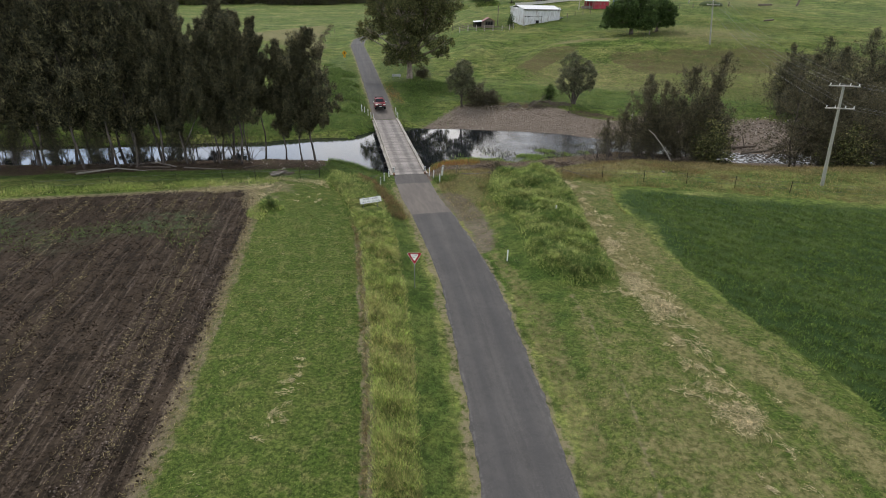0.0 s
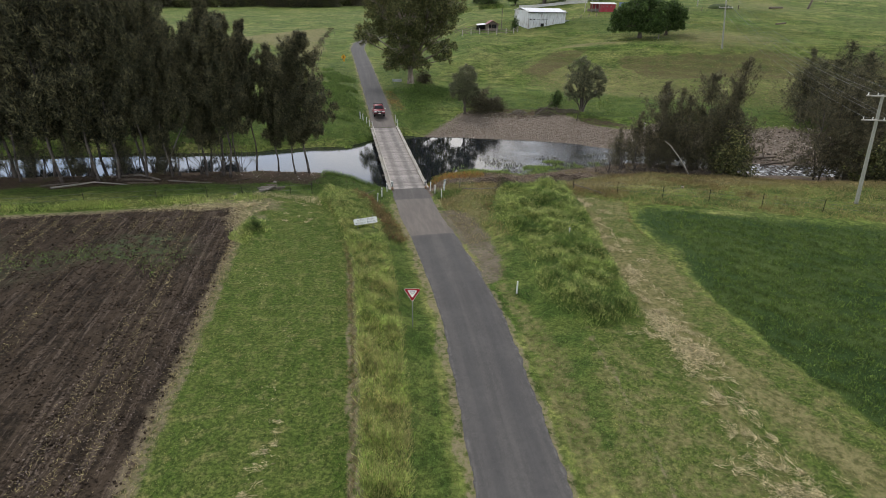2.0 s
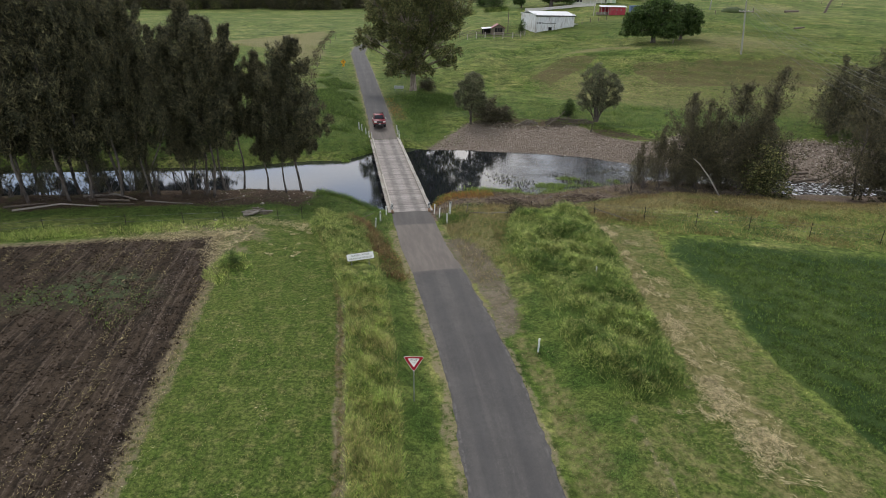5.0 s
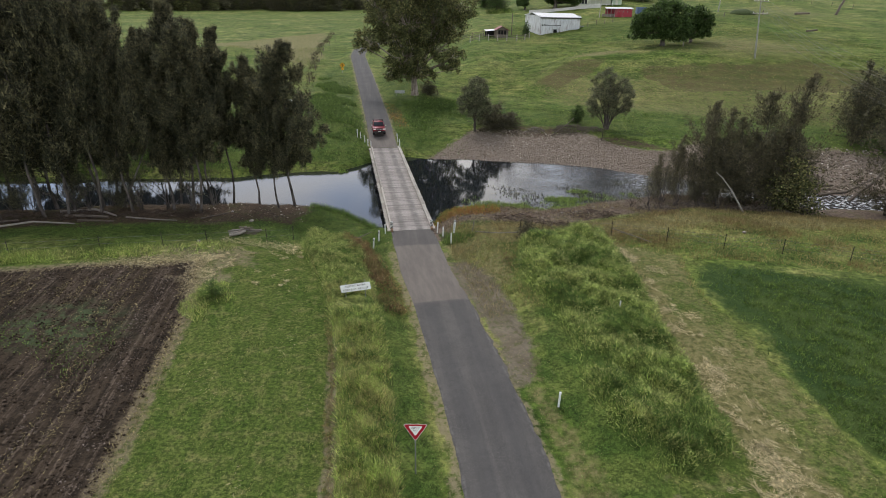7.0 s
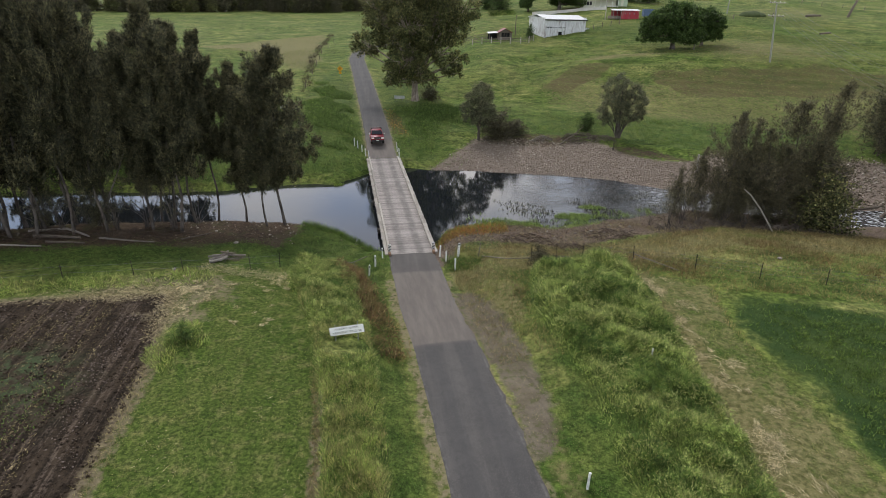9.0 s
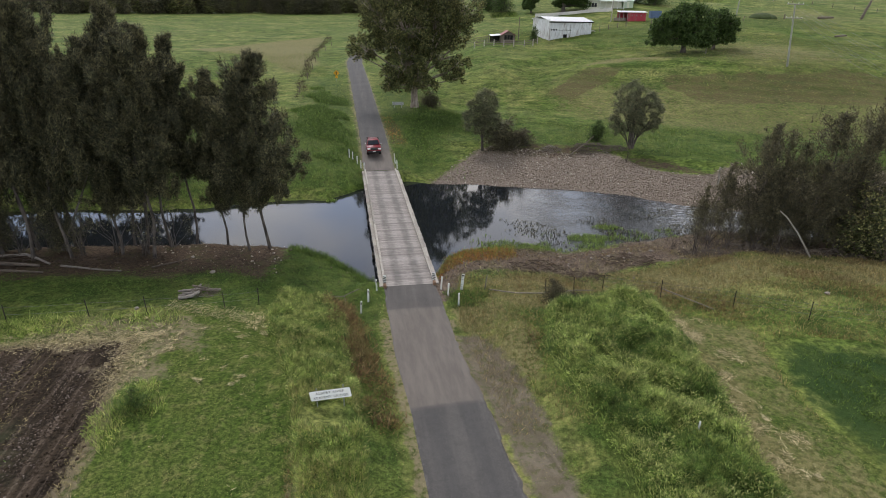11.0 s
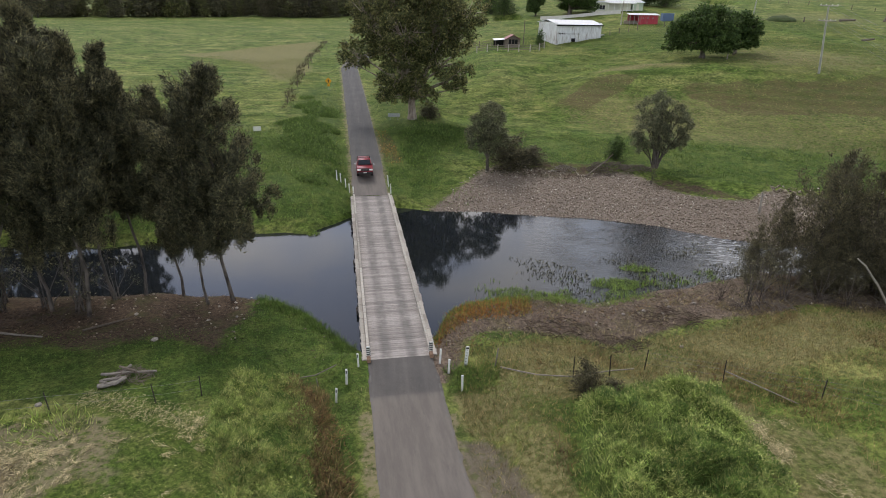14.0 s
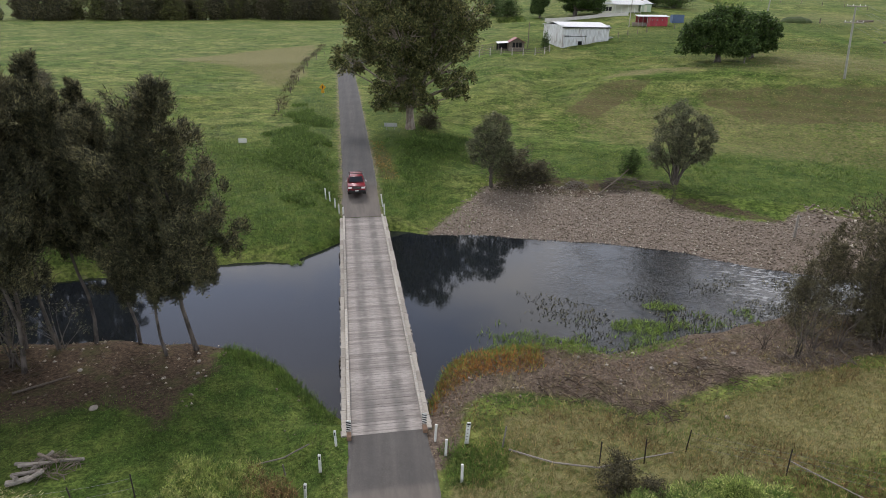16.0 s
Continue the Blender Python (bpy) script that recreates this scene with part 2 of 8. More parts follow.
def asphalt_material():
    k = Nodes("asphalt", 0.9, 0.25)
    a, b, g = k.noise(0.35, 4), k.noise(3.0, 5), k.noise(40.0, 2)
    c = k.mix(k.step(a, 0.3, 0.7), (0.070, 0.067, 0.064), (0.090, 0.086, 0.081))
    c = k.mix(k.math("MULTIPLY", k.step(b, 0.42, 0.68), 0.4), c, (0.058, 0.056, 0.055))
    c = k.mix(k.math("MULTIPLY", k.step(k.noise(11.0, 4, None, 0.7), 0.50, 0.66), 0.4), c, (0.125, 0.117, 0.108))
    c = k.mix(k.math("MULTIPLY", k.step(g, 0.5, 0.7), 0.4), c, (0.140, 0.134, 0.127))
    wheel, worn, edge, _ = k.attr("lane")
    long = k.noise(1.0, 5, k.where((2.6, 0.10, 1), turn=-0.15), 0.65)
    c = k.mix(1.0, c, k.ramp(k.step(long, 0.34, 0.66), (0.0, (0.90, 0.90, 0.91)), (1.0, (1.12, 1.11, 1.09))), "MULTIPLY")
    c = k.mix(k.math("MULTIPLY", wheel, k.math("ADD", 0.35, k.math("MULTIPLY", k.step(long, 0.3, 0.6), 0.4))), c, (0.054, 0.054, 0.056))
    tan = k.mix(k.step(k.noise(1.0, 6, k.where((1.3, 0.20, 1), turn=-0.21), 0.7), 0.36, 0.64), (0.138, 0.121, 0.106), (0.180, 0.158, 0.137))
    tan = k.mix(k.math("MULTIPLY", k.step(k.noise(1.0, 5, k.where((2.2, 0.6, 1), turn=-0.21), 0.75), 0.56, 0.70), 0.35), tan, (0.095, 0.086, 0.079))
    c = k.mix(worn, c, tan)
    c = k.mix(k.math("MULTIPLY", k.math("MULTIPLY", k.step(edge, 0.05, 0.5), k.math("SUBTRACT", 1.0, k.step(edge, 0.6, 0.95))), k.math("MULTIPLY", k.step(k.noise(1.7, 6, None, 0.75), 0.45, 0.60), 0.7)), c, (0.150, 0.144, 0.134))
    c = k.mix(k.math("MULTIPLY", k.step(edge, 0.75, 1.0), k.step(k.noise(5.0, 4), 0.40, 0.58)), c, (0.130, 0.115, 0.092))
    k.bump(g, 0.012, 0.7)
    return k.done(c)


def timber_material(name, c, vary=0.4, stripes=False):
    """Weathered grey timber, its grain along local x."""
    k = Nodes(name, 0.85, 0.2)
    v = k.where((1.2, 16, 16), obj=True)
    g = k.noise(1.4, 6, v, 0.65)
    lo, hi = tuple(x * (1 - vary) for x in c), tuple(x * (1 + vary * 0.8) for x in c)
    col = k.ramp(g, (0.3, lo), (0.7, hi))
    col = k.mix(0.75, col, k.ramp(k.rnd(), (0.0, (0.62, 0.60, 0.58)), (0.55, (0.95, 0.93, 0.9)), (1.0, (1.12, 1.1, 1.07))), "MULTIPLY")
    if stripes:
        sx = k.n("SeparateXYZ")
        k.put(k.n("TexCoord").outputs["Object"], sx.inputs[0])
        d = k.math("ABSOLUTE", k.math("SUBTRACT", k.math("ABSOLUTE", sx.outputs[0]), 0.78))
        w = k.math("SUBTRACT", 1.0, k.step(d, 0.12, 0.50))
        w = k.math("MULTIPLY", w, k.math("ADD", 0.45, k.math("MULTIPLY", k.step(k.noise(0.9, 4), 0.35, 0.62), 0.55)))
        col = k.mix(k.math("MULTIPLY", w, 0.8), col, tuple(x * 0.42 for x in c))
    k.bump(g, 0.006, 0.8)
    return k.done(col)


def water_material():
    k = Nodes("water", 0.03, 0.66)
    k.bsdf.inputs["IOR"].default_value = 1.36
    flow = k.where((0.75, 1.5, 1))
    fast, foam, _, _ = k.attr("flow")
    w1, w2, w3 = k.noise(0.8, 3, flow), k.noise(2.4, 3, flow, 0.6, 0.6), k.noise(5.5, 2, flow)
    gust = k.step(k.noise(0.16, 4, None, 0.6), 0.36, 0.62)
    lively = k.math("MULTIPLY", fast, k.math("ADD", 0.35, k.math("MULTIPLY", gust, 0.9)))
    h = k.math("ADD", k.math("MULTIPLY", w1, k.math("ADD", 0.012, k.math("MULTIPLY", lively, 0.24))),
               k.math("MULTIPLY", w2, k.math("ADD", 0.004, k.math("MULTIPLY", lively, 0.62))))
    h = k.math("ADD", h, k.math("MULTIPLY", w3, k.math("MULTIPLY", lively, 0.28)))
    k.bump(h, 0.12, 1.0)
    ff = k.math("MULTIPLY", foam, k.step(k.noise(2.2, 6, flow), 0.50, 0.62))
    c = k.mix(ff, k.mix(k.noise(0.2, 3), (0.007, 0.008, 0.009), (0.016, 0.020, 0.024)), (0.62, 0.64, 0.65))
    return k.done(c, k.math("ADD", 0.03, k.math("MULTIPLY", ff, 0.6)))


def bark_material(name, lo, hi, scale=6.0):
    k = Nodes(name, 0.95, 0.1)
    a = k.noise(scale, 6, k.where((1, 1, 0.22)))
    b = k.noise(0.7, 3)
    c = k.mix(k.step(a, 0.3, 0.7), lo, hi)
    c = k.mix(k.math("MULTIPLY", k.step(b, 0.45, 0.65), 0.5), c, tuple(v * 1.5 for v in hi))
    k.bump(a, 0.03)
    return k.done(c)


M_GROUND, M_ASPHALT, M_WATER = ground_material(), asphalt_material(), water_material()
M_DECK = timber_material("deck_timber", (0.33, 0.305, 0.285), 0.42, True)
M_KERB = timber_material("kerb_timber", (0.40, 0.375, 0.335), 0.35)
M_LOG = timber_material("log_timber", (0.16, 0.135, 0.11), 0.45)
M_OLDPOST = timber_material("post_timber", (0.20, 0.17, 0.14), 0.4)
M_DARKWOOD = plain("dark_timber", (0.045, 0.038, 0.032), 0.9)
M_WHITE = plain("white_paint", (0.74, 0.74, 0.70), 0.5, vary=0.14)
M_SIGN = plain("white_sheeting", (0.90, 0.90, 0.88), 0.45, vary=0.05)
M_BLACK = plain("black_paint", (0.02, 0.02, 0.02), 0.5)
M_RED = plain("red_sheeting", (0.36, 0.010, 0.020), 0.4, vary=0.12)
M_YELLOW = plain("yellow_sheeting", (0.72, 0.36, 0.02), 0.4, vary=0.15)
M_STEEL = plain("galvanised_steel", (0.36, 0.37, 0.38), 0.45, 0.7)
M_BARK_OAK = bark_material("she_oak_bark", (0.040, 0.034, 0.030), (0.125, 0.108, 0.092))
M_BARK_GUM = bark_material("gum_bark", (0.16, 0.12, 0.095), (0.36, 0.31, 0.26), 2.5)
M_OAK = leafy("she_oak_foliage", (0.022, 0.023, 0.015), (0.080, 0.081, 0.048), (0.14, 0.130, 0.072), through=0.25, lift=0.25)
M_OAKTIP = leafy("she_oak_tip_foliage", (0.05, 0.06, 0.028), (0.12, 0.13, 0.06), through=0.3)
M_GUM = leafy("gum_foliage", (0.024, 0.031, 0.012), (0.106, 0.118, 0.045), (0.17, 0.16, 0.07), 0.3, 0.25)
M_FIG = leafy("broad_foliage", (0.018, 0.036, 0.010), (0.070, 0.108, 0.030), through=0.3, lift=0.35)
M_RIVERGUM = leafy("grey_green_foliage", (0.040, 0.046, 0.029), (0.130, 0.138, 0.088), (0.17, 0.165, 0.10), through=0.3, lift=0.3)
M_SCRUB = leafy("scrub_foliage", (0.036, 0.034, 0.022), (0.100, 0.092, 0.054), through=0.3, lift=0.3)

M_MOWN = leafy("mown_blades", (0.042, 0.068, 0.014), (0.150, 0.174, 0.052), (0.28, 0.26, 0.11), 0.3, 0.75)
M_TALL = leafy("long_grass_blades", (0.110, 0.175, 0.036), (0.290, 0.370, 0.105), (0.38, 0.38, 0.16), 0.55, 0.85, 1.0)
M_SEED = leafy("seeding_grass_blades", (0.155, 0.175, 0.056), (0.34, 0.34, 0.14), (0.37, 0.31, 0.155), 0.5, 0.8, 0.9)
M_WEEDG = leafy("weed_blades", (0.095, 0.145, 0.034), (0.265, 0.325, 0.105), (0.35, 0.36, 0.15), 0.5, 0.7, 1.1)
M_MOWNY = leafy("yellowed_mown_blades", (0.072, 0.086, 0.022), (0.225, 0.225, 0.076), (0.35, 0.31, 0.16), 0.3, 0.75)
M_PAST = leafy("pasture_blades", (0.062, 0.092, 0.022), (0.155, 0.180, 0.052), None, 0.3, 0.8)
M_PASTD = leafy("pale_pasture_blades", (0.10, 0.098, 0.036), (0.22, 0.20, 0.085), None, 0.3, 0.8)
M_RANK = leafy("rank_bank_blades", (0.080, 0.074, 0.028), (0.225, 0.190, 0.082), (0.33, 0.255, 0.135), 0.4, 0.75)
M_DRYB = leafy("dry_blades", (0.12, 0.105, 0.045), (0.27, 0.235, 0.12), (0.34, 0.29, 0.17), 0.3, 0.7)
M_CROPL = leafy("crop_leaves", (0.038, 0.076, 0.016), (0.115, 0.160, 0.040), None, 0.4, 0.75)
M_LUSH = leafy("lush_blades", (0.040, 0.080, 0.016), (0.118, 0.172, 0.044), None, 0.4, 0.75)
M_CLOVER = leafy("clover_leaves", (0.030, 0.058, 0.014), (0.100, 0.140, 0.040), None, 0.3, 0.6)
M_WEED = leafy("water_weed_leaves", (0.08, 0.14, 0.025), (0.19, 0.26, 0.06), None, 0.35, 0.7)
M_RUSTW = leafy("rusty_weed_leaves", (0.085, 0.055, 0.030), (0.20, 0.125, 0.060), (0.14, 0.15, 0.05), 0.4, 0.7)
M_ORANGE = leafy("orange_weed_leaves", (0.16, 0.068, 0.022), (0.36, 0.165, 0.050), (0.24, 0.20, 0.06), 0.4, 0.75)
M_STRAW = leafy("straw_stalks", (0.32, 0.28, 0.16), (0.62, 0.54, 0.36), None, 0.2, 0.7, 0.4)

# ---- the lie of the land ----
WATER = -1.02
BRIDGE_NEAR, BRIDGE_FAR = Vector((-3.71, 52.99, 0)), Vector((-9.88, 83.80, 0))
NEAR_SHORE = np.array([(-400, 40), (-120, 52), (-60, 57.5), (-42, 58.8), (-33, 60.8), (-23, 61.7), (-18, 62.1), (-14, 61.5), (-11.3, 60), (-8.8, 57.5),
                       (-7.2, 55.8), (-5.5, 55), (-2, 56), (-1, 60), (0.4, 61.8), (4.5, 63.1), (7, 63.2), (9.5, 62.2), (14, 64), (19, 66.2), (25, 68.6),
                       (33, 68), (43, 67.6), (55, 69), (80, 66), (150, 40), (400, -60)], float)
FAR_SHORE = np.array([(-400, 50), (-120, 60), (-60, 66.5), (-50, 68.3), (-27, 71.5), (-20, 74.4), (-17, 75.6), (-14.6, 75.5), (-12, 78.5), (-7.3, 84.2),
                      (-3.2, 82.2), (4.3, 81.6), (12.2, 81.1), (19.7, 79.2), (25, 76.5), (30, 74.8), (36, 74), (46, 73.6), (60, 75), (80, 74), (150, 52),
                      (400, -40)], float)
ROAD = np.array([(6.5, -60), (6.0, -20), (5.35, -5), (4.75, 4.3), (4.2, 10.6), (2.75, 22.4), (1.9, 26.8), (0.9, 31.6), (-0.3, 37.2), (-1.85, 43.6),
                 (-3.2, 50.5), (-3.71, 53), (-9.88, 83.8), (-11.35, 91.2), (-13.3, 101), (-19.3, 130), (-27, 167), (-28.6, 182), (-27, 197), (-19, 213), (-4, 227), (16, 237), (42, 244), (90, 250)], float)


CREST = np.array([(14, 124), (20, 130), (27, 135), (35, 136), (45, 133), (58, 131), (70, 132), (120, 128)], float)
WEDGE = [(-79, 191), (-66, 217), (-51, 243), (-43, 196), (-34, 143), (-40, 149), (-53, 174)]
SCARP_A = [(14.5, 123.7), (20.5, 130.2), (26.8, 134.4), (32.5, 133.5), (28.3, 126.8), (19.9, 120.1)]
SCARP_B = [(36, 126), (46, 128.5), (56, 127.5), (66, 127), (95, 122), (90, 106), (58.6, 113.4), (49.7, 113.6), (42, 115.3), (36, 120)]


def smooth(v, lo, hi):
    u = np.clip((v - lo) / (hi - lo), 0, 1)
    return u * u * (3 - 2 * u)


def soft(x, table):
    """Interpolation in a table of (x, value) rows."""
    return np.interp(x, table[:, 0], table[:, 1])


def road_x(y):
    return np.interp(y, ROAD[:, 1], ROAD[:, 0])


def road_z(y):
    near = 1.25 - 1.25 * smooth(y, 24, 51.5)
    far = np.interp(y, (83.8, 92, 116, 135, 170, 430), (0, 0.75, 2.1, 3.2, 4.5, 8.8))
    return np.where(y < 68, near, far)


def water_z(x):
    return WATER - 1.4 * smooth(x, 27, 52)


def wave(x, y, s, seed=0.0):
    """Cheap smooth unevenness from a few sines, about -1 to 1."""
    return (np.sin(x * s + 1.3 * seed + 1.7 * np.sin(y * s * 0.61 + seed)) + np.sin(y * s * 1.17 + 2.1 * seed + 1.3 * np.sin(x * s * 0.53 - seed))
            + np.sin((x + y) * s * 0.71 + 0.7 * seed)) / 3


def land(x, y):
    """Height of the ground."""
    x, y = np.asarray(x, float), np.asarray(y, float)
    wz = water_z(x)
    wob = 0.5 * wave(x, y, 0.45, 3) + 0.25 * wave(x, y, 1.3, 5)
    s = soft(x, NEAR_SHORE) - y + wob
    near = np.interp(s, (-6, -2, 0, 1.0, 6, 10, 14, 18, 24), (-1.2, -0.6, 0.0, 0.3, 0.62, 1.45, 2.15, 2.5, 2.62)) + wz
    near = np.where(s > 6, near + (WATER - wz) * smooth(s, 4, 14), near)
    f = y - soft(x, FAR_SHORE) + wob
    beach = np.interp(f, (-6, -2, 0, 1.5, 9.5, 11.5, 13, 30), (-1.2, -0.6, 0.0, 0.3, 1.5, 1.85, 2.3, 2.75))
    grassy = np.interp(f, (-6, -2, 0, 0.8, 4, 10, 30), (-1.2, -0.6, 0.0, 0.6, 1.45, 2.0, 2.9))
    right = smooth(x, -7.5, -3.5)
    far = wz + grassy * (1 - right) + beach * right
    far = far + (WATER - wz) * smooth(f, 8, 22)
    back = np.interp(y, (84, 116, 135, 430, 700, 1300, 3000), (0.0, 0.4, 1.4, 6.9, 9.0, 38.0, 120.0))
    far = far + back * smooth(f, 4, 30)
    d = y - (116 - 0.35 * np.clip(x - 5, -20, 60))
    hill = np.where(d > 0, 0.17 * d * smooth(d, -4, 12), 0)
    hill = np.where(d > 35, 5.95 + 0.075 * (d - 35), hill) * smooth(x, -12, 8) * (0.72 + 0.28 * smooth(x, 10, 50)) * (1 - 0.25 * smooth(y, 250, 600))
    far = far + hill + 0.35 * wave(x, y, 0.11, 7) * smooth(f, 12, 40)
    crest = y - np.interp(x, CREST[:, 0], CREST[:, 1])
    far = far + np.where(crest < 0, np.exp(-(crest / 7.5) ** 2), np.exp(-(crest / 4.0) ** 2)) * smooth(x, 12, 22) * (1 - smooth(x, 95, 125)) * (1.0 + 0.35 * wave(x, y, 0.21, 2))
    dip = np.hypot(x - np.interp(y, (104, 120, 145, 155, 162), (-3, 5, 17, 30, 36)), 0) / 4.5
    far = far - 0.75 * np.exp(-dip ** 2) * smooth(y, 108, 122) * (1 - smooth(y, 156, 166))
    far = far + 0.10 * np.sin(1.9 * (y + 0.25 * x) + 2.5 * wave(x, y, 0.16, 4)) * smooth(x, 10, 30) * smooth(y, 108, 122) * (1 - smooth(y, 170, 190))
    mid = 0.5 * (soft(x, NEAR_SHORE) + soft(x, FAR_SHORE))
    z = np.where(y < mid, near, far) + 0.05 * wave(x, y, 0.8, 1)
    # the road's bed
    away = np.abs(x - road_x(y)) * 0.975
    onland = np.where(y < 68, 1 - smooth(y, 53.3, 54.4), smooth(y, 82.6, 83.7))
    bed = road_z(y)
    low = bed - 0.5 * (1 - smooth(y, 82.9, 83.8))
    z = z - np.maximum(z - low, 0) * (1 - smooth(away, 2.4, 3.6)) * ((y > 68) & (y < 84.2))
    keep = (1 - smooth(away, 2.5, np.where(y < 68, 6.0, 5.0))) * onland
    return z * (1 - keep) + (bed - 0.03) * keep


def inside(x, y, poly):
    """Signed distance to a polygon, positive inside."""
    x, y = np.asarray(x, float), np.asarray(y, float)
    best, odd = np.full(x.shape, 1e9), np.zeros(x.shape, bool)
    n = len(poly)
    for i in range(n):
        (ax, ay), (bx, by) = poly[i], poly[(i + 1) % n]
        t = np.clip(((x - ax) * (bx - ax) + (y - ay) * (by - ay)) / ((bx - ax) ** 2 + (by - ay) ** 2), 0, 1)
        best = np.minimum(best, np.hypot(x - ax - t * (bx - ax), y - ay - t * (by - ay)))
        odd ^= ((ay > y) != (by > y)) & (x < (bx - ax) * (y - ay) / ((by - ay) + 1e-12) + ax)
    return np.where(odd, best, -best)


PLOUGH = [(-70, -60), (-9.6, -60), (-10.6, -4), (-11.6, 6), (-13.2, 16), (-14.9, 26), (-16.6, 35.5), (-18.8, 42.3), (-24.3, 41.3), (-41, 37.6), (-70, 33)]
MOWN_L = [(-9.6, -60), (0.6, -60), (-1.0, -4), (-1.9, 4), (-2.7, 10), (-4.7, 22), (-6.2, 30), (-7.6, 35), (-9.5, 40), (-12, 45.2), (-15.5, 46.2), (-18.6, 43),
          (-16.6, 35.5), (-14.9, 26), (-13.2, 16), (-11.6, 6), (-10.6, -4)]
TALL_L = [(-1.0, -4), (0.9, -4), (0.1, 6), (-0.7, 14), (-1.9, 22), (-3.0, 29), (-4.4, 35.5), (-6.2, 42), (-7.2, 46.5), (-9.2, 50.5), (-12.5, 49.5), (-12, 45.2),
          (-9.5, 40), (-7.6, 35), (-6.2, 30), (-4.7, 22), (-2.7, 10), (-1.9, 4)]
TALL_R = [(9.2, 21.6), (13.2, 23), (13.2, 29.5), (13.4, 36), (13.4, 41), (12.9, 48), (9, 48.6), (5.7, 47.6), (5.0, 42), (5.6, 38.5), (7.0, 34.5), (7.2, 30), (7.4, 26)]
CROP = [(23.6, -60), (23.6, 0), (21.9, 10.6), (20.8, 15.5), (19.7, 19.6), (18.5, 25.6), (17.8, 33.7), (17.2, 39.8), (18.0, 44.2), (22, 44.4), (43, 39.8), (90, 28), (90, -60)]
MOWN_R = [(8.6, -60), (8.4, 6), (9.3, 21.6), (13.2, 23), (13.4, 41), (12.9, 48), (18.0, 45), (17.2, 39.8), (17.8, 33.7), (18.5, 25.6), (19.7, 19.6), (20.8, 15.5), (21.9, 10.6), (23.6, 0), (23.6, -60)]
DIRT = [(0.0, 45.8), (1.2, 45.6), (2.3, 43.4), (3.4, 40.6), (4.3, 36.5), (4.9, 32.0), (4.6, 28.5), (3.7, 28.5), (3.2, 33), (1.7, 38.6), (0.4, 43)]


def set_colours(mesh, name, rgba):
    at = mesh.attributes.new(name, "FLOAT_COLOR", "POINT")
    at.data.foreach_set("color", np.ascontiguousarray(rgba, np.float32).ravel())


def mesh_from(name, verts, faces, material=None, smooth_faces=False):
    """A mesh from arrays of corners and of faces with equal numbers of corners."""
    verts, faces = np.asarray(verts, np.float32), np.asarray(faces, np.int32)
    me = bpy.data.meshes.new(name)
    me.vertices.add(len(verts))
    me.vertices.foreach_set("co", verts.ravel())
    k = faces.shape[1]
    me.loops.add(faces.size)
    me.loops.foreach_set("vertex_index", faces.ravel())
    me.polygons.add(len(faces))
    me.polygons.foreach_set("loop_start", np.arange(0, faces.size, k, dtype=np.int32))
    me.update(calc_edges=True)
    if smooth_faces:
        me.polygons.foreach_set("use_smooth", np.ones(len(faces), bool))
    if material:
        me.materials.append(material)
    me.validate()
    return me


def grid_faces(nx, ny):
    i = np.arange(nx * ny).reshape(ny, nx)
    return np.stack([i[:-1, :-1], i[:-1, 1:], i[1:, 1:], i[1:, :-1]], -1).reshape(-1, 4)


def part(name, data, material=None, parent=None, label="", m=None):
    """Links a bmesh or a mesh as one object under a thing or a part."""
    if isinstance(data, bmesh.types.BMesh):
        me = bpy.data.meshes.new(name)
        data.to_mesh(me)
        data.free()
    else:
        me = data
    if material and not me.materials:
        me.materials.append(material)
    ob = new(name, me)
    if parent:
        ob.parent = parent
    if m is not None:
        ob.matrix_local = m
    if label:
        ob["label"] = label
    return ob


def hump(x, y):
    """How far matted rank growth rises over the ground."""
    left = smooth(inside(x, y, TALL_L), -0.05, 0.35) * (0.46 + 0.16 * wave(x, y, 1.9, 3) + 0.12 * wave(x, y, 4.1, 8)) * (1 - 0.55 * smooth(x - road_x(y), -4.6, -3.4))
    right = smooth(inside(x, y, TALL_R), -0.1, 1.0) * (0.72 + 0.34 * wave(x, y, 1.5, 4) + 0.26 * wave(x, y, 3.3, 7) + 0.5 * smooth(y, 36, 46))
    corner = 0.75 * np.exp(-((x + 15.6 + 0.16 * (y - 36)) / 0.95) ** 2 - ((y - 36.0) / 1.7) ** 2)
    return np.maximum(np.maximum(left, right) * smooth(y, -5, 5), corner)


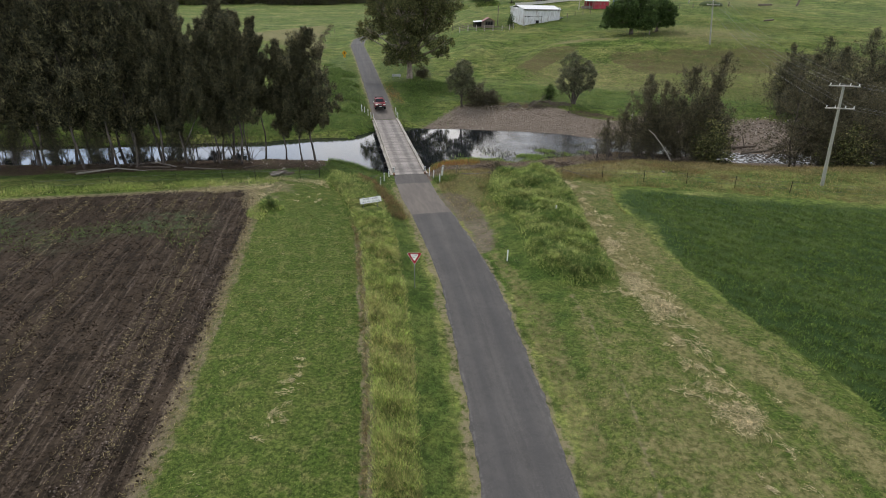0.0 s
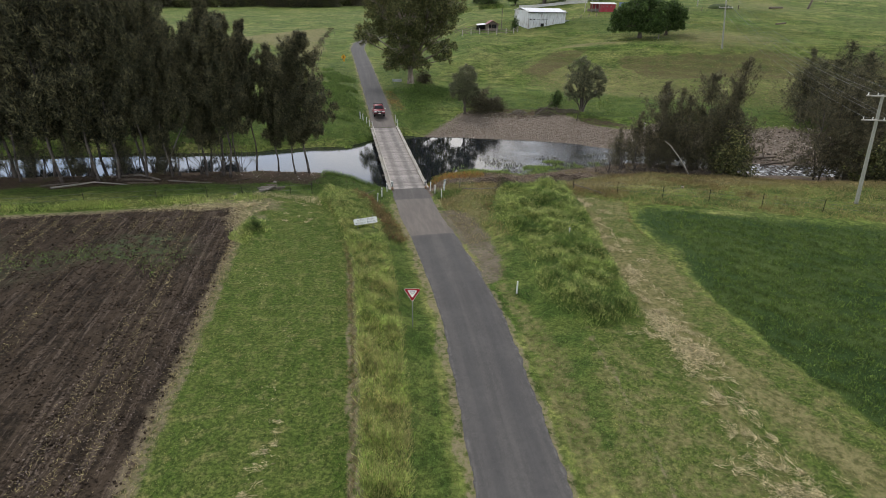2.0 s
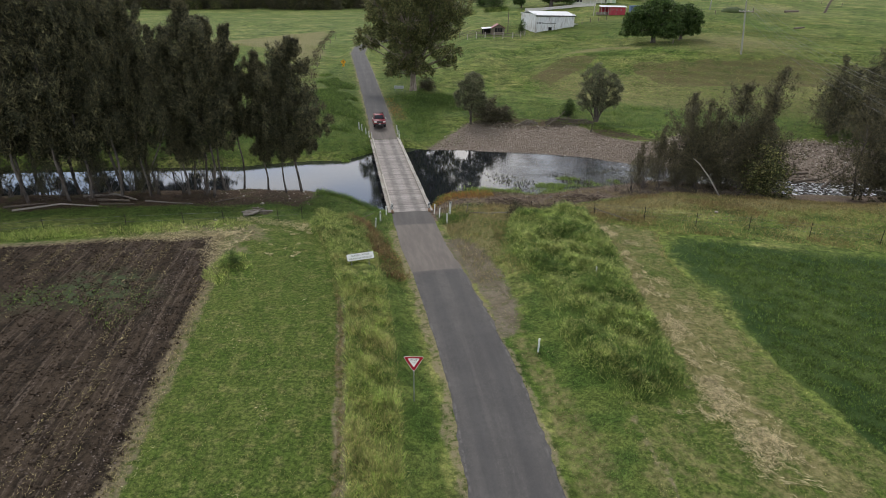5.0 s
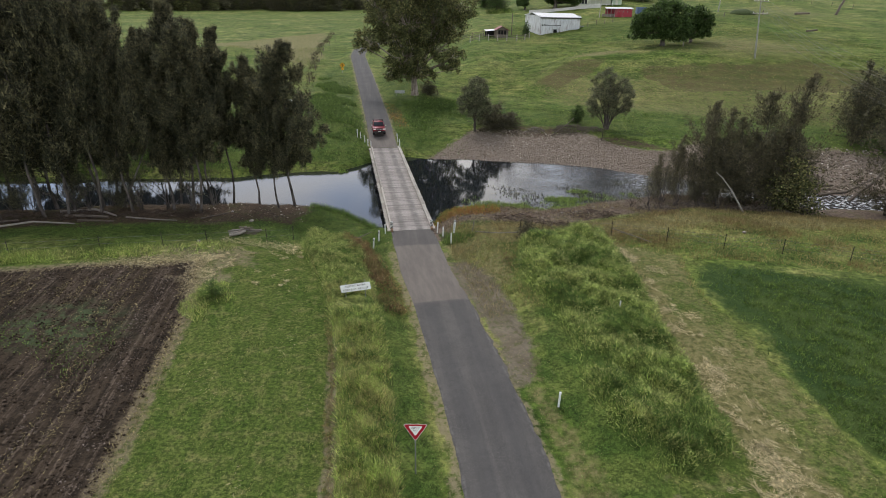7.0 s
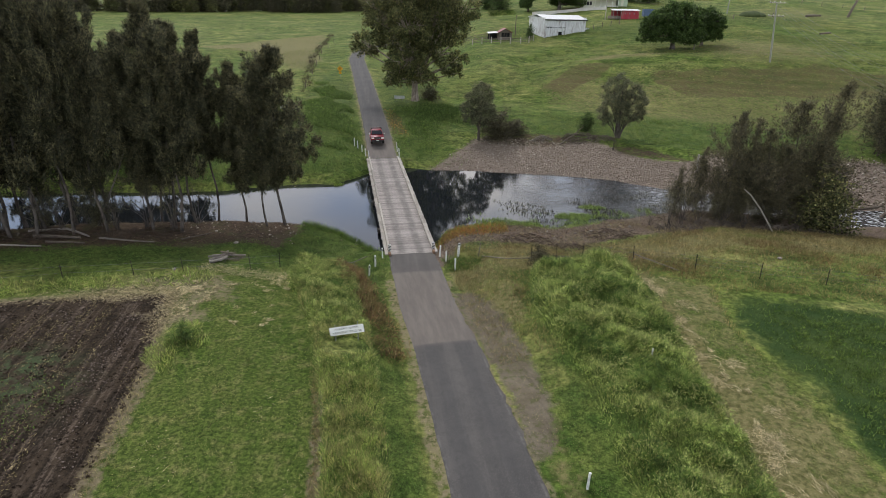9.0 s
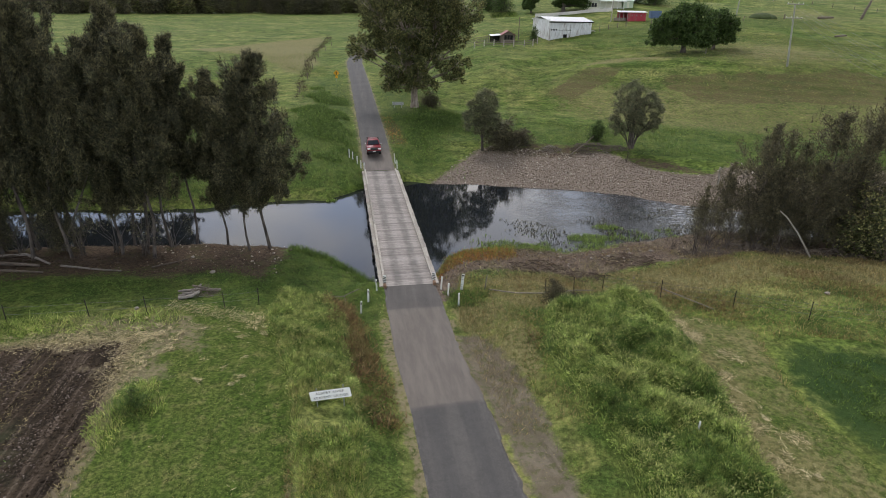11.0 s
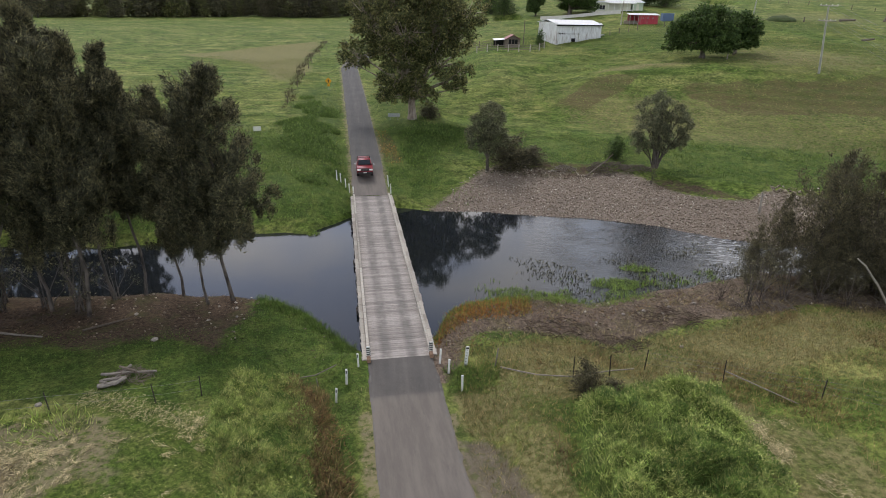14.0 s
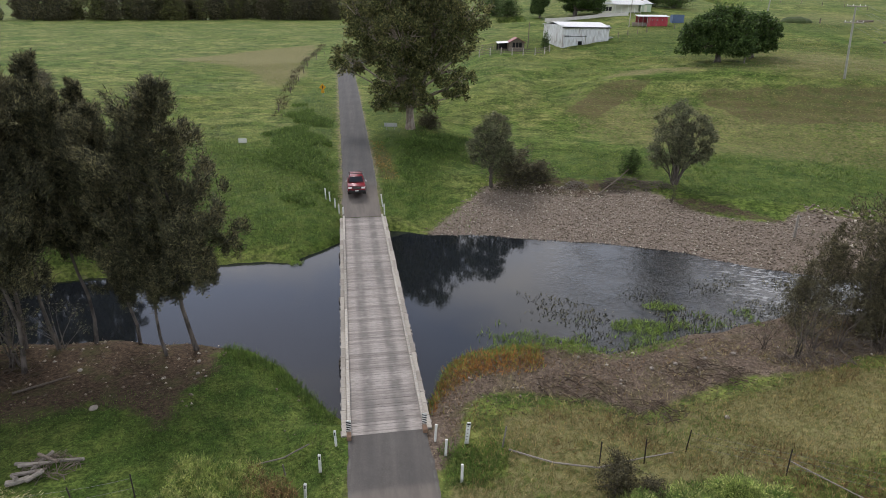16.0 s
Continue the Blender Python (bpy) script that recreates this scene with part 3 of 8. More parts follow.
def build_ground():
    def axis(lo, hi, step, ends, far):
        mid = np.arange(lo, hi + step / 2, step)
        low, high, a = [], [], step
        v = lo
        while v > -far:
            a *= 1.13
            v -= a
            low.append(v)
        v = hi
        for stop, width in ends:
            while v < stop:
                v += width
                high.append(v)
        a = ends[-1][1] if ends else step
        while v < far:
            a *= 1.1
            v += a
            high.append(v)
        return np.concatenate([low[::-1], mid, high])

    xs = axis(-46, 46, 0.33, [(90, 0.9)], 3200)
    ys = axis(-2, 62, 0.33, [(96, 0.6), (180, 1.0)], 3600)
    x, y = np.meshgrid(xs, ys)
    z = land(x, y)
    jit = 0.06 * wave(x, y, 3.1, 9)
    z = z + hump(x, y)
    plo = inside(x, y, PLOUGH)
    u = 0.985 * x + 0.17 * y
    z = z + np.where(plo > 0, 0.012 * np.sin(u * 5.5 + 0.8 * wave(x, y, 0.7, 2)) + 0.035 * wave(x, y, 2.7, 4), 0) * smooth(plo, 0, 1)
    dn = soft(x, NEAR_SHORE) - y
    df = y - soft(x, FAR_SHORE)
    away = np.abs(x - road_x(y)) * 0.975

    def soften(d, w=0.6):
        return np.clip(0.5 + d / (2 * w), 0, 1)

    crop, mown = soften(inside(x, y, CROP) - 0.3 - 0.9 * smooth(y, 24, 38) + 0.35 * wave(x, y, 0.9, 3) + 0.8 * wave(x, y, 0.4, 5) * smooth(y, 24, 34), 0.5 + 1.5 * smooth(y, 24, 36)), soften(np.maximum(inside(x, y, MOWN_L), inside(x, y, MOWN_R)))
    gravel = soften(df + 0.5) * soften(11.8 - df - 1.5 * wave(x, y, 0.35, 2) - 2.6 * smooth(x, 17, 24) * (1 - smooth(x, 30, 34)), 1.2) * soften(x + 3.5 - 0.55 * df, 1.2) * (y > 70)
    gravel = np.maximum(gravel, soften(0.45 - np.abs(df - 0.1) + 0.4 * wave(x, y, 0.9, 4), 0.4) * (y > 66) * (0.35 + 0.45 * smooth(x, -4, 0)))
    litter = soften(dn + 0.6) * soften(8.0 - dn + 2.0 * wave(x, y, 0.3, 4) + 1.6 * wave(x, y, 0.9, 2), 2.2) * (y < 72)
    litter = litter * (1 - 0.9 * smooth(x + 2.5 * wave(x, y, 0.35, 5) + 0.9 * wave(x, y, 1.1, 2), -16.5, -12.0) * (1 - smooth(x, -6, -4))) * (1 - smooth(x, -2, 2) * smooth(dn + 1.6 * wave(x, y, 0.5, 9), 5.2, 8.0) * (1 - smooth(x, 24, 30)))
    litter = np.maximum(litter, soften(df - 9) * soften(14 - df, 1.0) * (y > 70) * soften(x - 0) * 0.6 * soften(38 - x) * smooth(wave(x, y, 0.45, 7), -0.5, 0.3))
    pale = soften(0.55 - np.abs(plo), 0.45) * 0.85
    pale = np.maximum(pale, soften(np.where(x < road_x(y), 2.55, 2.3) - away + 0.22 * wave(x, y, 1.3, 2) + 0.12 * wave(x, y, 3.1, 5), 0.3) * np.where(y < 48, 0.8, 0.6) * ((y < 48) | (y > 84)))
    pale = np.maximum(pale, soften(0.32 - np.abs(x - np.interp(y, (-4, 4, 10, 22, 30, 35, 40), (-1.15, -2.05, -2.85, -4.85, -6.35, -7.75, -9.6)) + 0.12 * wave(x, y, 1.7, 3)), 0.25) * (1 - smooth(y, 29, 35)))
    pale = np.maximum(pale, soften(1.9 - np.abs(plo + 1.3) + 1.1 * wave(x, y, 0.8, 5) + 0.6 * wave(x, y, 2.3, 2), 1.2) * 0.8 * soften(y - 37.5, 1.5) * smooth(x + 2 * wave(x, y, 0.5, 2), -29, -21))
    wob = 3.5 * wave(x, y, 0.23, 6)
    d = y - (116 - 0.35 * np.clip(x - 5, -20, 60))
    lush = soften(3.5 - np.abs(away - 6), 3) * smooth(y, 84, 88) * (1 - smooth(y, 125, 160))
    lush = np.maximum(lush, soften(df - 1) * soften(28 - df + 2 * wob, 9) * (1 - smooth(x + wob, -7, 6)) * (y > 72))
    lush = np.maximum(lush, soften(df - 13, 2) * soften(107 - y + wob, 7) * smooth(x + wob, -4, 5))
    lush = np.maximum(lush, soften(y - 46.5, 2.0) * (1 - smooth(x, -6, -4)) * (y < 66))
    lush = np.maximum(lush, soften(away - 2.9, 0.5) * soften(5.2 - away, 0.8) * (y < 50) * (x < road_x(y)))
    lush = np.maximum(lush, soften(inside(x, y, TALL_R) + 0.8 + 0.5 * wave(x, y, 0.8, 6), 0.7))
    lush = np.maximum(lush, soften(1.5 - np.abs(away - 5.2 + 0.6 * wave(x, y, 0.5, 2)), 0.7) * (y < 33) * (x > road_x(y)))
    lush = np.maximum(lush, soften(0.95 - np.abs(x - np.interp(y, (0, 6, 13.7, 21.6, 26), (9.0, 9.2, 9.3, 8.6, 7.6)) + 0.3 * wave(x, y, 0.9, 4)), 0.4) * (y < 27))
    pale = np.maximum(pale, soften(0.16 - np.abs(x - np.interp(y, (0, 6.2, 9.5, 13.7, 18, 21.6), (10.1, 10.2, 10.5, 10.3, 9.8, 9.6)) + 0.12 * wave(x, y, 1.4, 4)), 0.25) * 0.8 * (y < 22))
    lush = np.maximum(lush, (0.42 + 0.3 * wave(x, y, 0.15, 5)) * smooth(d, -12, 4) * smooth(x, 14, 40) * (1 - smooth(y, 190, 260)))
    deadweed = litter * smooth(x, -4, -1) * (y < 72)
    brown = np.maximum(smooth(inside(x, y, SCARP_A) + 1.2 * wave(x, y, 0.5, 3), -0.6, 1.6), smooth(inside(x, y, SCARP_B) + 2.0 * wave(x, y, 0.35, 5) + 1.0 * wave(x, y, 0.9, 2), -0.8, 2.2))
    brown = np.maximum(brown, 1.0 * smooth(1.8 - np.abs(x + 10.2 + (y - 101) * 0.28 + 0.6 * wave(x, y, 0.6, 1)), 0, 1.0) * smooth(y, 93, 96) * (1 - smooth(y, 105, 109)))
    crest = y - np.interp(x, CREST[:, 0], CREST[:, 1])
    dry = 0.5 * soften(d + 3, 4) * soften(22 - d, 6) * smooth(x, 8, 20)
    dry = np.maximum(dry, (0.30 + 0.30 * wave(x, y, 0.09, 2)) * soften(d - 12, 10) * smooth(x, 10, 60))
    dry = np.maximum(dry, 0.85 * smooth(inside(x, y, WEDGE) + 2.5 * wave(x, y, 0.2, 3), -4, 4))
    dry = np.maximum(dry, 0.75 * np.exp(-((crest - 3.5) / 4.5) ** 2) * smooth(x, 12, 20) * (0.8 + 0.4 * wave(x, y, 0.3, 4)))
    dry = np.maximum(dry, 0.66 * soften(1.5 - np.abs(x - np.interp(y, (0, 7.8, 12.1, 16, 20.7, 28, 46), (21.2, 20.1, 18.3, 17.2, 15.7, 14.3, 13.4)) + 0.4 * wave(x, y, 0.7, 2)), 1.0) * (y < 48))
    dry = np.maximum(dry, 0.5 * soften(away - 2.3, 0.4) * soften(4.6 - away + 0.7 * wave(x, y, 0.4, 3), 0.8) * (y < 34) * (x > road_x(y)))
    dry = np.maximum(dry, 0.66 * soften(dn - 7, 1.5) * soften(15.5 - dn + 1.5 * wave(x, y, 0.4, 6), 1.2) * (y < 60) * (x > 2))
    dry = np.maximum(dry, (0.50 + 0.15 * smooth(y, 22, 30)) * soften(inside(x, y, MOWN_R) + 0.5, 1.0) * (0.85 + 0.25 * wave(x, y, 0.4, 3)))
    dry = np.maximum(dry, 0.62 * soften(away - 2.2, 0.5) * soften(-inside(x, y, TALL_R) - 0.4, 0.6) * (x > road_x(y)) * (x < 9) * smooth(y, 33, 38) * (1 - smooth(y, 49, 51)) * (0.85 + 0.4 * wave(x, y, 0.7, 5)))
    dry = np.maximum(dry, 0.62 * soften(1.0 - np.abs(x - np.interp(y, (-10, 6, 23, 30, 47), (16.2, 15.6, 14.4, 14.3, 13.6)) + 0.5 * wave(x, y, 0.6, 4)), 1.0) * (y < 48))
    verts = np.stack([x, y, z], -1).reshape(-1, 3)
    me = mesh_from("ground", verts, grid_faces(len(xs), len(ys)), M_GROUND, True)
    set_colours(me, "zone_a", np.stack([soften(plo), crop, mown, gravel], -1))
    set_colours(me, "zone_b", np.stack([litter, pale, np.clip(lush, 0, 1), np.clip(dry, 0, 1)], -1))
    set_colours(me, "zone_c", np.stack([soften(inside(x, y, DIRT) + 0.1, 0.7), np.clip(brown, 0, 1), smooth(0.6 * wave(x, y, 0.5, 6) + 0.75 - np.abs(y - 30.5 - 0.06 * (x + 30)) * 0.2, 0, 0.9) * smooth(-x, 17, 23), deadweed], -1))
    tagged(new("ground", me), "river flat and hillside of grass, crop and tilled earth", "ground", kind="structure")


def build_road():
    for name, y0, y1, label in (("road", -60, 52.95, "narrow grey sealed country road with broken edges"),
                                ("road_2", 83.85, 250, "narrow grey sealed road climbing away from the bridge")):
        ys = np.concatenate([np.arange(y0, min(y1, 180), 0.22), np.arange(min(y1, 180), y1, 1)]) if y1 > 180 else np.append(np.arange(y0, y1, 0.22), y1)
        half = np.interp(ys, (-60, 40, 53, 83.8, 92, 180, 380), (2.12, 2.05, 2.02, 2.0, 1.95, 1.95, 1.95))
        us = np.array([-1, -0.95, -0.9, -0.86, -0.8, -0.6, -0.4, -0.2, 0, 0.2, 0.4, 0.6, 0.8, 0.86, 0.9, 0.95, 1.0])
        dx = np.gradient(road_x(ys), ys)
        nx, ny = 1 / np.hypot(1, dx), -dx / np.hypot(1, dx)
        v, lane = [], []
        for i, yy in enumerate(ys):
            for u in us:
                r = half[i] + (0.22 * noise.noise((yy * 0.45, u * 7, 0)) + 0.16 * noise.noise((yy * 1.7, u * 5, 3)) if abs(u) == 1 else 0)
                px, py = road_x(yy) + nx[i] * u * r, yy + ny[i] * u * r
                v.append((px, py, float(road_z(yy)) + 0.035 - 0.04 * u * u - (0.05 if abs(u) == 1 else 0)))
                wheel = math.exp(-((abs(u) - 0.46) / 0.16) ** 2) * 0.6
                worn = float(smooth(yy, 38.2, 38.6)) * float(1 - 0.75 * smooth(yy, 49.2, 49.6)) * 0.85 if yy < 60 else float(1 - smooth(yy + 2.5 * noise.noise((yy * 0.3, u * 2.0, 7)), 90, 95)) * 0.85
                lane.append((wheel, worn, float(smooth(abs(u), 0.86, 1.0)), 1))
        me = mesh_from(name, v, grid_faces(len(us), len(ys)), M_ASPHALT, True)
        set_colours(me, "lane", lane)
        tagged(new(name, me), label, "road", kind="structure")


def build_water():
    xs, ys = np.arange(-140, 141, 0.8), np.arange(30, 90, 0.8)
    x, y = np.meshgrid(xs, ys)
    me = mesh_from("water", np.stack([x, y, water_z(x)], -1).reshape(-1, 3), grid_faces(len(xs), len(ys)), M_WATER, True)
    fast = 0.012 + 0.75 * smooth(x + 2 * wave(x, y, 0.2, 3), 4, 11) + 0.5 * smooth(x, 18, 30)
    foam = smooth(x, 18, 26) * 0.4 + smooth(x, 36, 44) * 0.65
    set_colours(me, "flow", np.stack([fast, foam, 0 * x, 0 * x + 1], -1))
    tagged(new("water", me), "dark slow river with wind ripples and riffles downstream", "water", kind="structure")


build_ground()
build_road()
build_water()


# ---- trees ----
def tube(points, radii, sides=7):
    """Corners and faces of a tapered tube along points."""
    points = [Vector(p) for p in points]
    v, f = [], []
    for i, p in enumerate(points):
        t = (points[min(i + 1, len(points) - 1)] - points[max(i - 1, 0)]).normalized()
        a = t.cross(Vector((0.3, 1, 0.1))).normalized()
        b = t.cross(a)
        for s in range(sides):
            w = 2 * math.pi * s / sides
            v.append(p + (a * math.cos(w) + b * math.sin(w)) * radii[i])
        if i:
            o = (i - 1) * sides
            f += [(o + s, o + (s + 1) % sides, o + sides + (s + 1) % sides, o + sides + s) for s in range(sides)]
    return [tuple(p) for p in v], f


def join_tubes(name, tubes, material):
    vs, fs, o = [], [], 0
    for v, f in tubes:
        vs += v
        fs += [tuple(i + o for i in q) for q in f]
        o += len(v)
    return mesh_from(name, vs, fs, material, True)


def leaf_mesh(name, at, way, length, width, material, rng, needle=False):
    """Pointed leaves as slim kites, or as tapering needles: places, directions, lengths and widths."""
    n = len(at)
    way = way / np.linalg.norm(way, axis=1, keepdims=True)
    side = np.cross(way, rng.normal(size=(n, 3)))
    side /= np.linalg.norm(side, axis=1, keepdims=True) + 1e-9
    l, w = length[:, None], width[:, None]
    if needle:
        v = np.stack([at - side * w * 0.5, at + side * w * 0.5, at + way * l], 1).reshape(-1, 3)
        return mesh_from(name, v, np.arange(3 * n).reshape(-1, 3), material)
    v = np.stack([at, at + way * l * 0.45 + side * w * 0.5, at + way * l, at + way * l * 0.45 - side * w * 0.5], 1).reshape(-1, 3)
    return mesh_from(name, v, np.arange(4 * n).reshape(-1, 4), material)


def grow(seed, height, spread, style, leaves, bare=0.18, trunk_r=0.22, lean=0.0, stems=1, needle=(0.16, 0.40, 0.022, 0.05)):
    """Trunk-and-limb mesh and crown mesh of one tree. style: oak (slim, feathery), gum (open, clumped), round (dense dome)."""
    rng = np.random.default_rng(seed)
    tubes, tips = [], []
    for stem in range(stems):
        h = height * (1 if stem == 0 else rng.uniform(0.6, 0.9))
        a0 = rng.uniform(0, 6.28)
        off = 0 if stems == 1 else rng.uniform(0.2, 0.6)
        tilt = lean if stems == 1 else rng.uniform(0.06, 0.2)
        n = 10
        pts = [(off * math.cos(a0) + tilt * h * (i / n) * math.cos(a0) + 0.014 * h * math.sin(i * 1.3 + seed),
                off * math.sin(a0) + tilt * h * (i / n) * math.sin(a0) + 0.014 * h * math.cos(i * 1.1 + seed), h * i / n - (0.3 if i == 0 else 0)) for i in range(n + 1)]
        r0 = trunk_r * (1 if stem == 0 else 0.7)
        tubes.append(tube(pts, [r0 * (1.35 if i == 0 else 1) * (1 - 0.93 * (i / n)) + 0.012 for i in range(n + 1)], 8))
        P = np.array(pts)
        count = {"oak": 52, "gum": 30, "round": 34}[style]
        for b in range(count):
            u = bare + (1 - bare) * (b + rng.uniform(0, 1)) / count
            if style == "gum":
                u = bare + (0.92 - bare) * (b / count) ** 0.8
            base = np.array([np.interp(u * n, range(n + 1), P[:, k]) for k in range(3)])
            ang = rng.uniform(0, 6.283)
            if style == "oak":
                w = (u - bare) / (1 - bare)
                ln = spread * (1.1 * (1 - w) ** 0.9 * min(1.0, 0.5 + 2.6 * w) + 0.03) * rng.uniform(0.3, 1.25)
                rise = rng.uniform(0.0, 0.6) + 0.9 * w
            elif style == "gum":
                ln = spread * math.sin(math.pi * min(1, 0.34 + 0.52 * (u - bare) / (1 - bare))) * rng.uniform(0.5, 1.08)
                rise = rng.uniform(-0.05, 0.55)
            else:
                w = (u - bare) / (1 - bare)
                ln = spread * math.sqrt(max(0.05, 1 - (w * 0.98) ** 2.2)) * rng.uniform(0.75, 1.05)
                rise = rng.uniform(0.0, 0.5) + 0.5 * w
            way = np.array([math.cos(ang), math.sin(ang), rise])
            q = [base + way * ln * s + np.array([0, 0, {"oak": 0.06, "gum": -0.16, "round": -0.1}[style] * ln * s * s]) + rng.normal(size=3) * 0.04 * ln * s for s in (0, 0.35, 0.7, 1.0)]
            rb = max(0.02, r0 * (1 - u) * (0.42 if style != "oak" else 0.26) + 0.012)
            tubes.append(tube(q, [rb, rb * 0.75, rb * 0.5, rb * 0.18], 5))
            more = {"oak": 9, "gum": 12, "round": 12}[style]
            for s in np.linspace(0.22 if style == "oak" else 0.1, 1.0, more):
                j = np.array([np.interp(s, (0, 0.35, 0.7, 1.0), [p[k] for p in q]) for k in range(3)])
                t2 = j + rng.normal(size=3) * (ln * (0.11 if style == "oak" else 0.13) + 0.12) * (1, 1, 0.8)
                tips.append((*t2, ln, way[0], way[1]))
                if s > 0.3 and rng.random() < (0.16 if style == "oak" else 0.3):
                    tubes.append(tube([j, (j + t2) / 2 + (0, 0, 0.03 * ln), t2], [rb * 0.3, rb * 0.2, 0.01], 3))
    tips = np.array(tips)
    weight = 0.3 * spread + tips[:, 3] if style == "oak" else np.ones(len(tips))
    pick = rng.choice(len(tips), leaves, p=weight / weight.sum())
    c = tips[pick]
    big = height / 15.0
    vary = (0.65 + 0.8 * rng.random((len(tips), 1)))[pick]
    ball = rng.normal(size=(leaves, 3))
    if style == "oak":
        at = c[:, :3] + ball * (0.085 + 0.024 * c[:, 3:4]) * vary * (0.9, 0.9, 1.7)
        way = np.stack([c[:, 4] * 0.6, c[:, 5] * 0.6, np.full(leaves, 0.9)], 1) + rng.normal(size=(leaves, 3)) * 0.7
        length, width = rng.uniform(needle[0], needle[1], leaves), rng.uniform(needle[2], needle[3], leaves)
        kind = M_OAK
    elif style == "gum":
        at = c[:, :3] + ball * (0.16 + 0.035 * c[:, 3:4]) * vary * (1.1, 1.1, 0.75)
        way = np.stack([c[:, 4] * 0.4, c[:, 5] * 0.4, np.full(leaves, -0.6)], 1) + rng.normal(size=(leaves, 3)) * 0.7
        length, width = rng.uniform(0.20, 0.42, leaves) * (0.6 + 0.45 * big), rng.uniform(0.10, 0.2, leaves) * (0.6 + 0.45 * big)
        kind = M_GUM
    else:
        at = c[:, :3] + ball * (0.14 + 0.045 * c[:, 3:4]) * vary
        way = np.stack([c[:, 4], c[:, 5], np.full(leaves, 0.1)], 1) + rng.normal(size=(leaves, 3)) * 0.8
        length, width = rng.uniform(0.22, 0.46, leaves) * (0.6 + 0.55 * big), rng.uniform(0.16, 0.32, leaves) * (0.6 + 0.55 * big)
        kind = M_FIG
    at[:, 2] = np.maximum(at[:, 2], height * 0.06)
    return join_tubes("trunk", tubes, M_BARK_GUM if style == "gum" else M_BARK_OAK), leaf_mesh("crown", at, way, length, width, kind, rng, style == "oak")


def grow_lobes(seed, fork, trunk_r, lobes, leaves, size, kind, bark, stems=1):
    """A tree whose limbs carry the given lobes (x, y, z, radius), each a heap of leafy clumps with gaps between them."""
    rng = np.random.default_rng(seed)
    tubes, clumps = [], []
    if stems == 1:
        tubes.append(tube([(0, 0, -0.4), (0.02, 0.03, fork * 0.3), (-0.05, 0.05, fork * 0.7), (0, 0, fork)], [trunk_r * 1.5, trunk_r * 1.05, trunk_r * 0.92, trunk_r * 0.9], 10))
    for i, (lx, ly, lz, r) in enumerate(lobes):
        a = 6.283 * i / len(lobes)
        foot = np.array((0, 0, fork * 0.93)) if stems == 1 else np.array((0.25 * math.cos(a), 0.25 * math.sin(a), -0.2))
        top = np.array((lx, ly, lz))
        bend = np.array((lx * 0.35, ly * 0.35, foot[2] + (lz - foot[2]) * 0.5)) + rng.normal(size=3) * 0.12 * r
        br = trunk_r * (0.2 + 0.09 * r) if stems == 1 else trunk_r
        tubes.append(tube([foot, bend, (bend + top) / 2 + rng.normal(size=3) * 0.1 * r, top], [br, br * 0.7, br * 0.45, br * 0.2], 7))
        for _ in range(int(6 + 6.0 * r * r)):
            d = rng.normal(size=3)
            d /= np.linalg.norm(d)
            c = top + d * r * rng.uniform(0.35, 1.0) ** 0.6 * np.array((1, 1, 0.86))
            s = (r * 0.07 + 0.2) * rng.uniform(0.7, 1.3)
            clumps.append((*c, s, *d))
            if rng.random() < 0.35:
                tubes.append(tube([top * 0.6 + bend * 0.4, (c + top) / 2, c], [br * 0.3, br * 0.2, 0.012], 4))
    clumps = np.array(clumps)
    weight = clumps[:, 3] ** 2
    c = clumps[rng.choice(len(clumps), leaves, p=weight / weight.sum())]
    at = c[:, :3] + rng.normal(size=(leaves, 3)) * c[:, 3:4] * (0.8, 0.8, 0.62)
    at[:, 2] = np.maximum(at[:, 2], 0.15)
    way = c[:, 4:7] * 0.5 + rng.normal(size=(leaves, 3)) * 0.7 + (0, 0, -0.35)
    return join_tubes("trunk", tubes, bark), leaf_mesh("crown", at, way, rng.uniform(0.7, 1.5, leaves) * size, rng.uniform(0.35, 0.75, leaves) * size, kind, rng)


def tree_at(name, meshes, x, y, scale=1.0, turn=0.0, label="", group="", category="tree", squash=1.0, crown=None, sink=0.05):
    root = new(name)
    root.empty_display_size = 0.3
    part("trunk", meshes[0], None, root)
    ob = part("crown", meshes[1], None, root)
    if crown:
        ob.material_slots[0].link = "OBJECT"
        ob.material_slots[0].material = crown
    root.matrix_world = Matrix.LocRotScale((x, y, float(land(x, y)) - sink), Euler((0, 0, turn)), (scale * squash, scale * squash, scale))
    return tagged(root, label, category, group)


OAKS = [grow(11 + i, 15.0, sp, "oak", 62000, bare=b, trunk_r=0.105, lean=l, needle=(0.16, 0.42, 0.03, 0.065)) for i, (b, l, sp) in enumerate(((0.30, 0.02, 3.5), (0.36, 0.03, 2.9), (0.24, 0.0, 4.2), (0.32, 0.02, 3.2)))]
OAKS_FAR = [grow(15 + i, 15.0, sp, "oak", 17000, bare=b, trunk_r=0.105, lean=l, needle=(0.25, 0.6, 0.07, 0.14)) for i, (b, l, sp) in enumerate(((0.2, 0.02, 3.6), (0.26, 0.03, 3.2)))]
OAK_LABEL = "dark feathery river she-oak on the littered bank"
rt = np.random.default_rng(5)
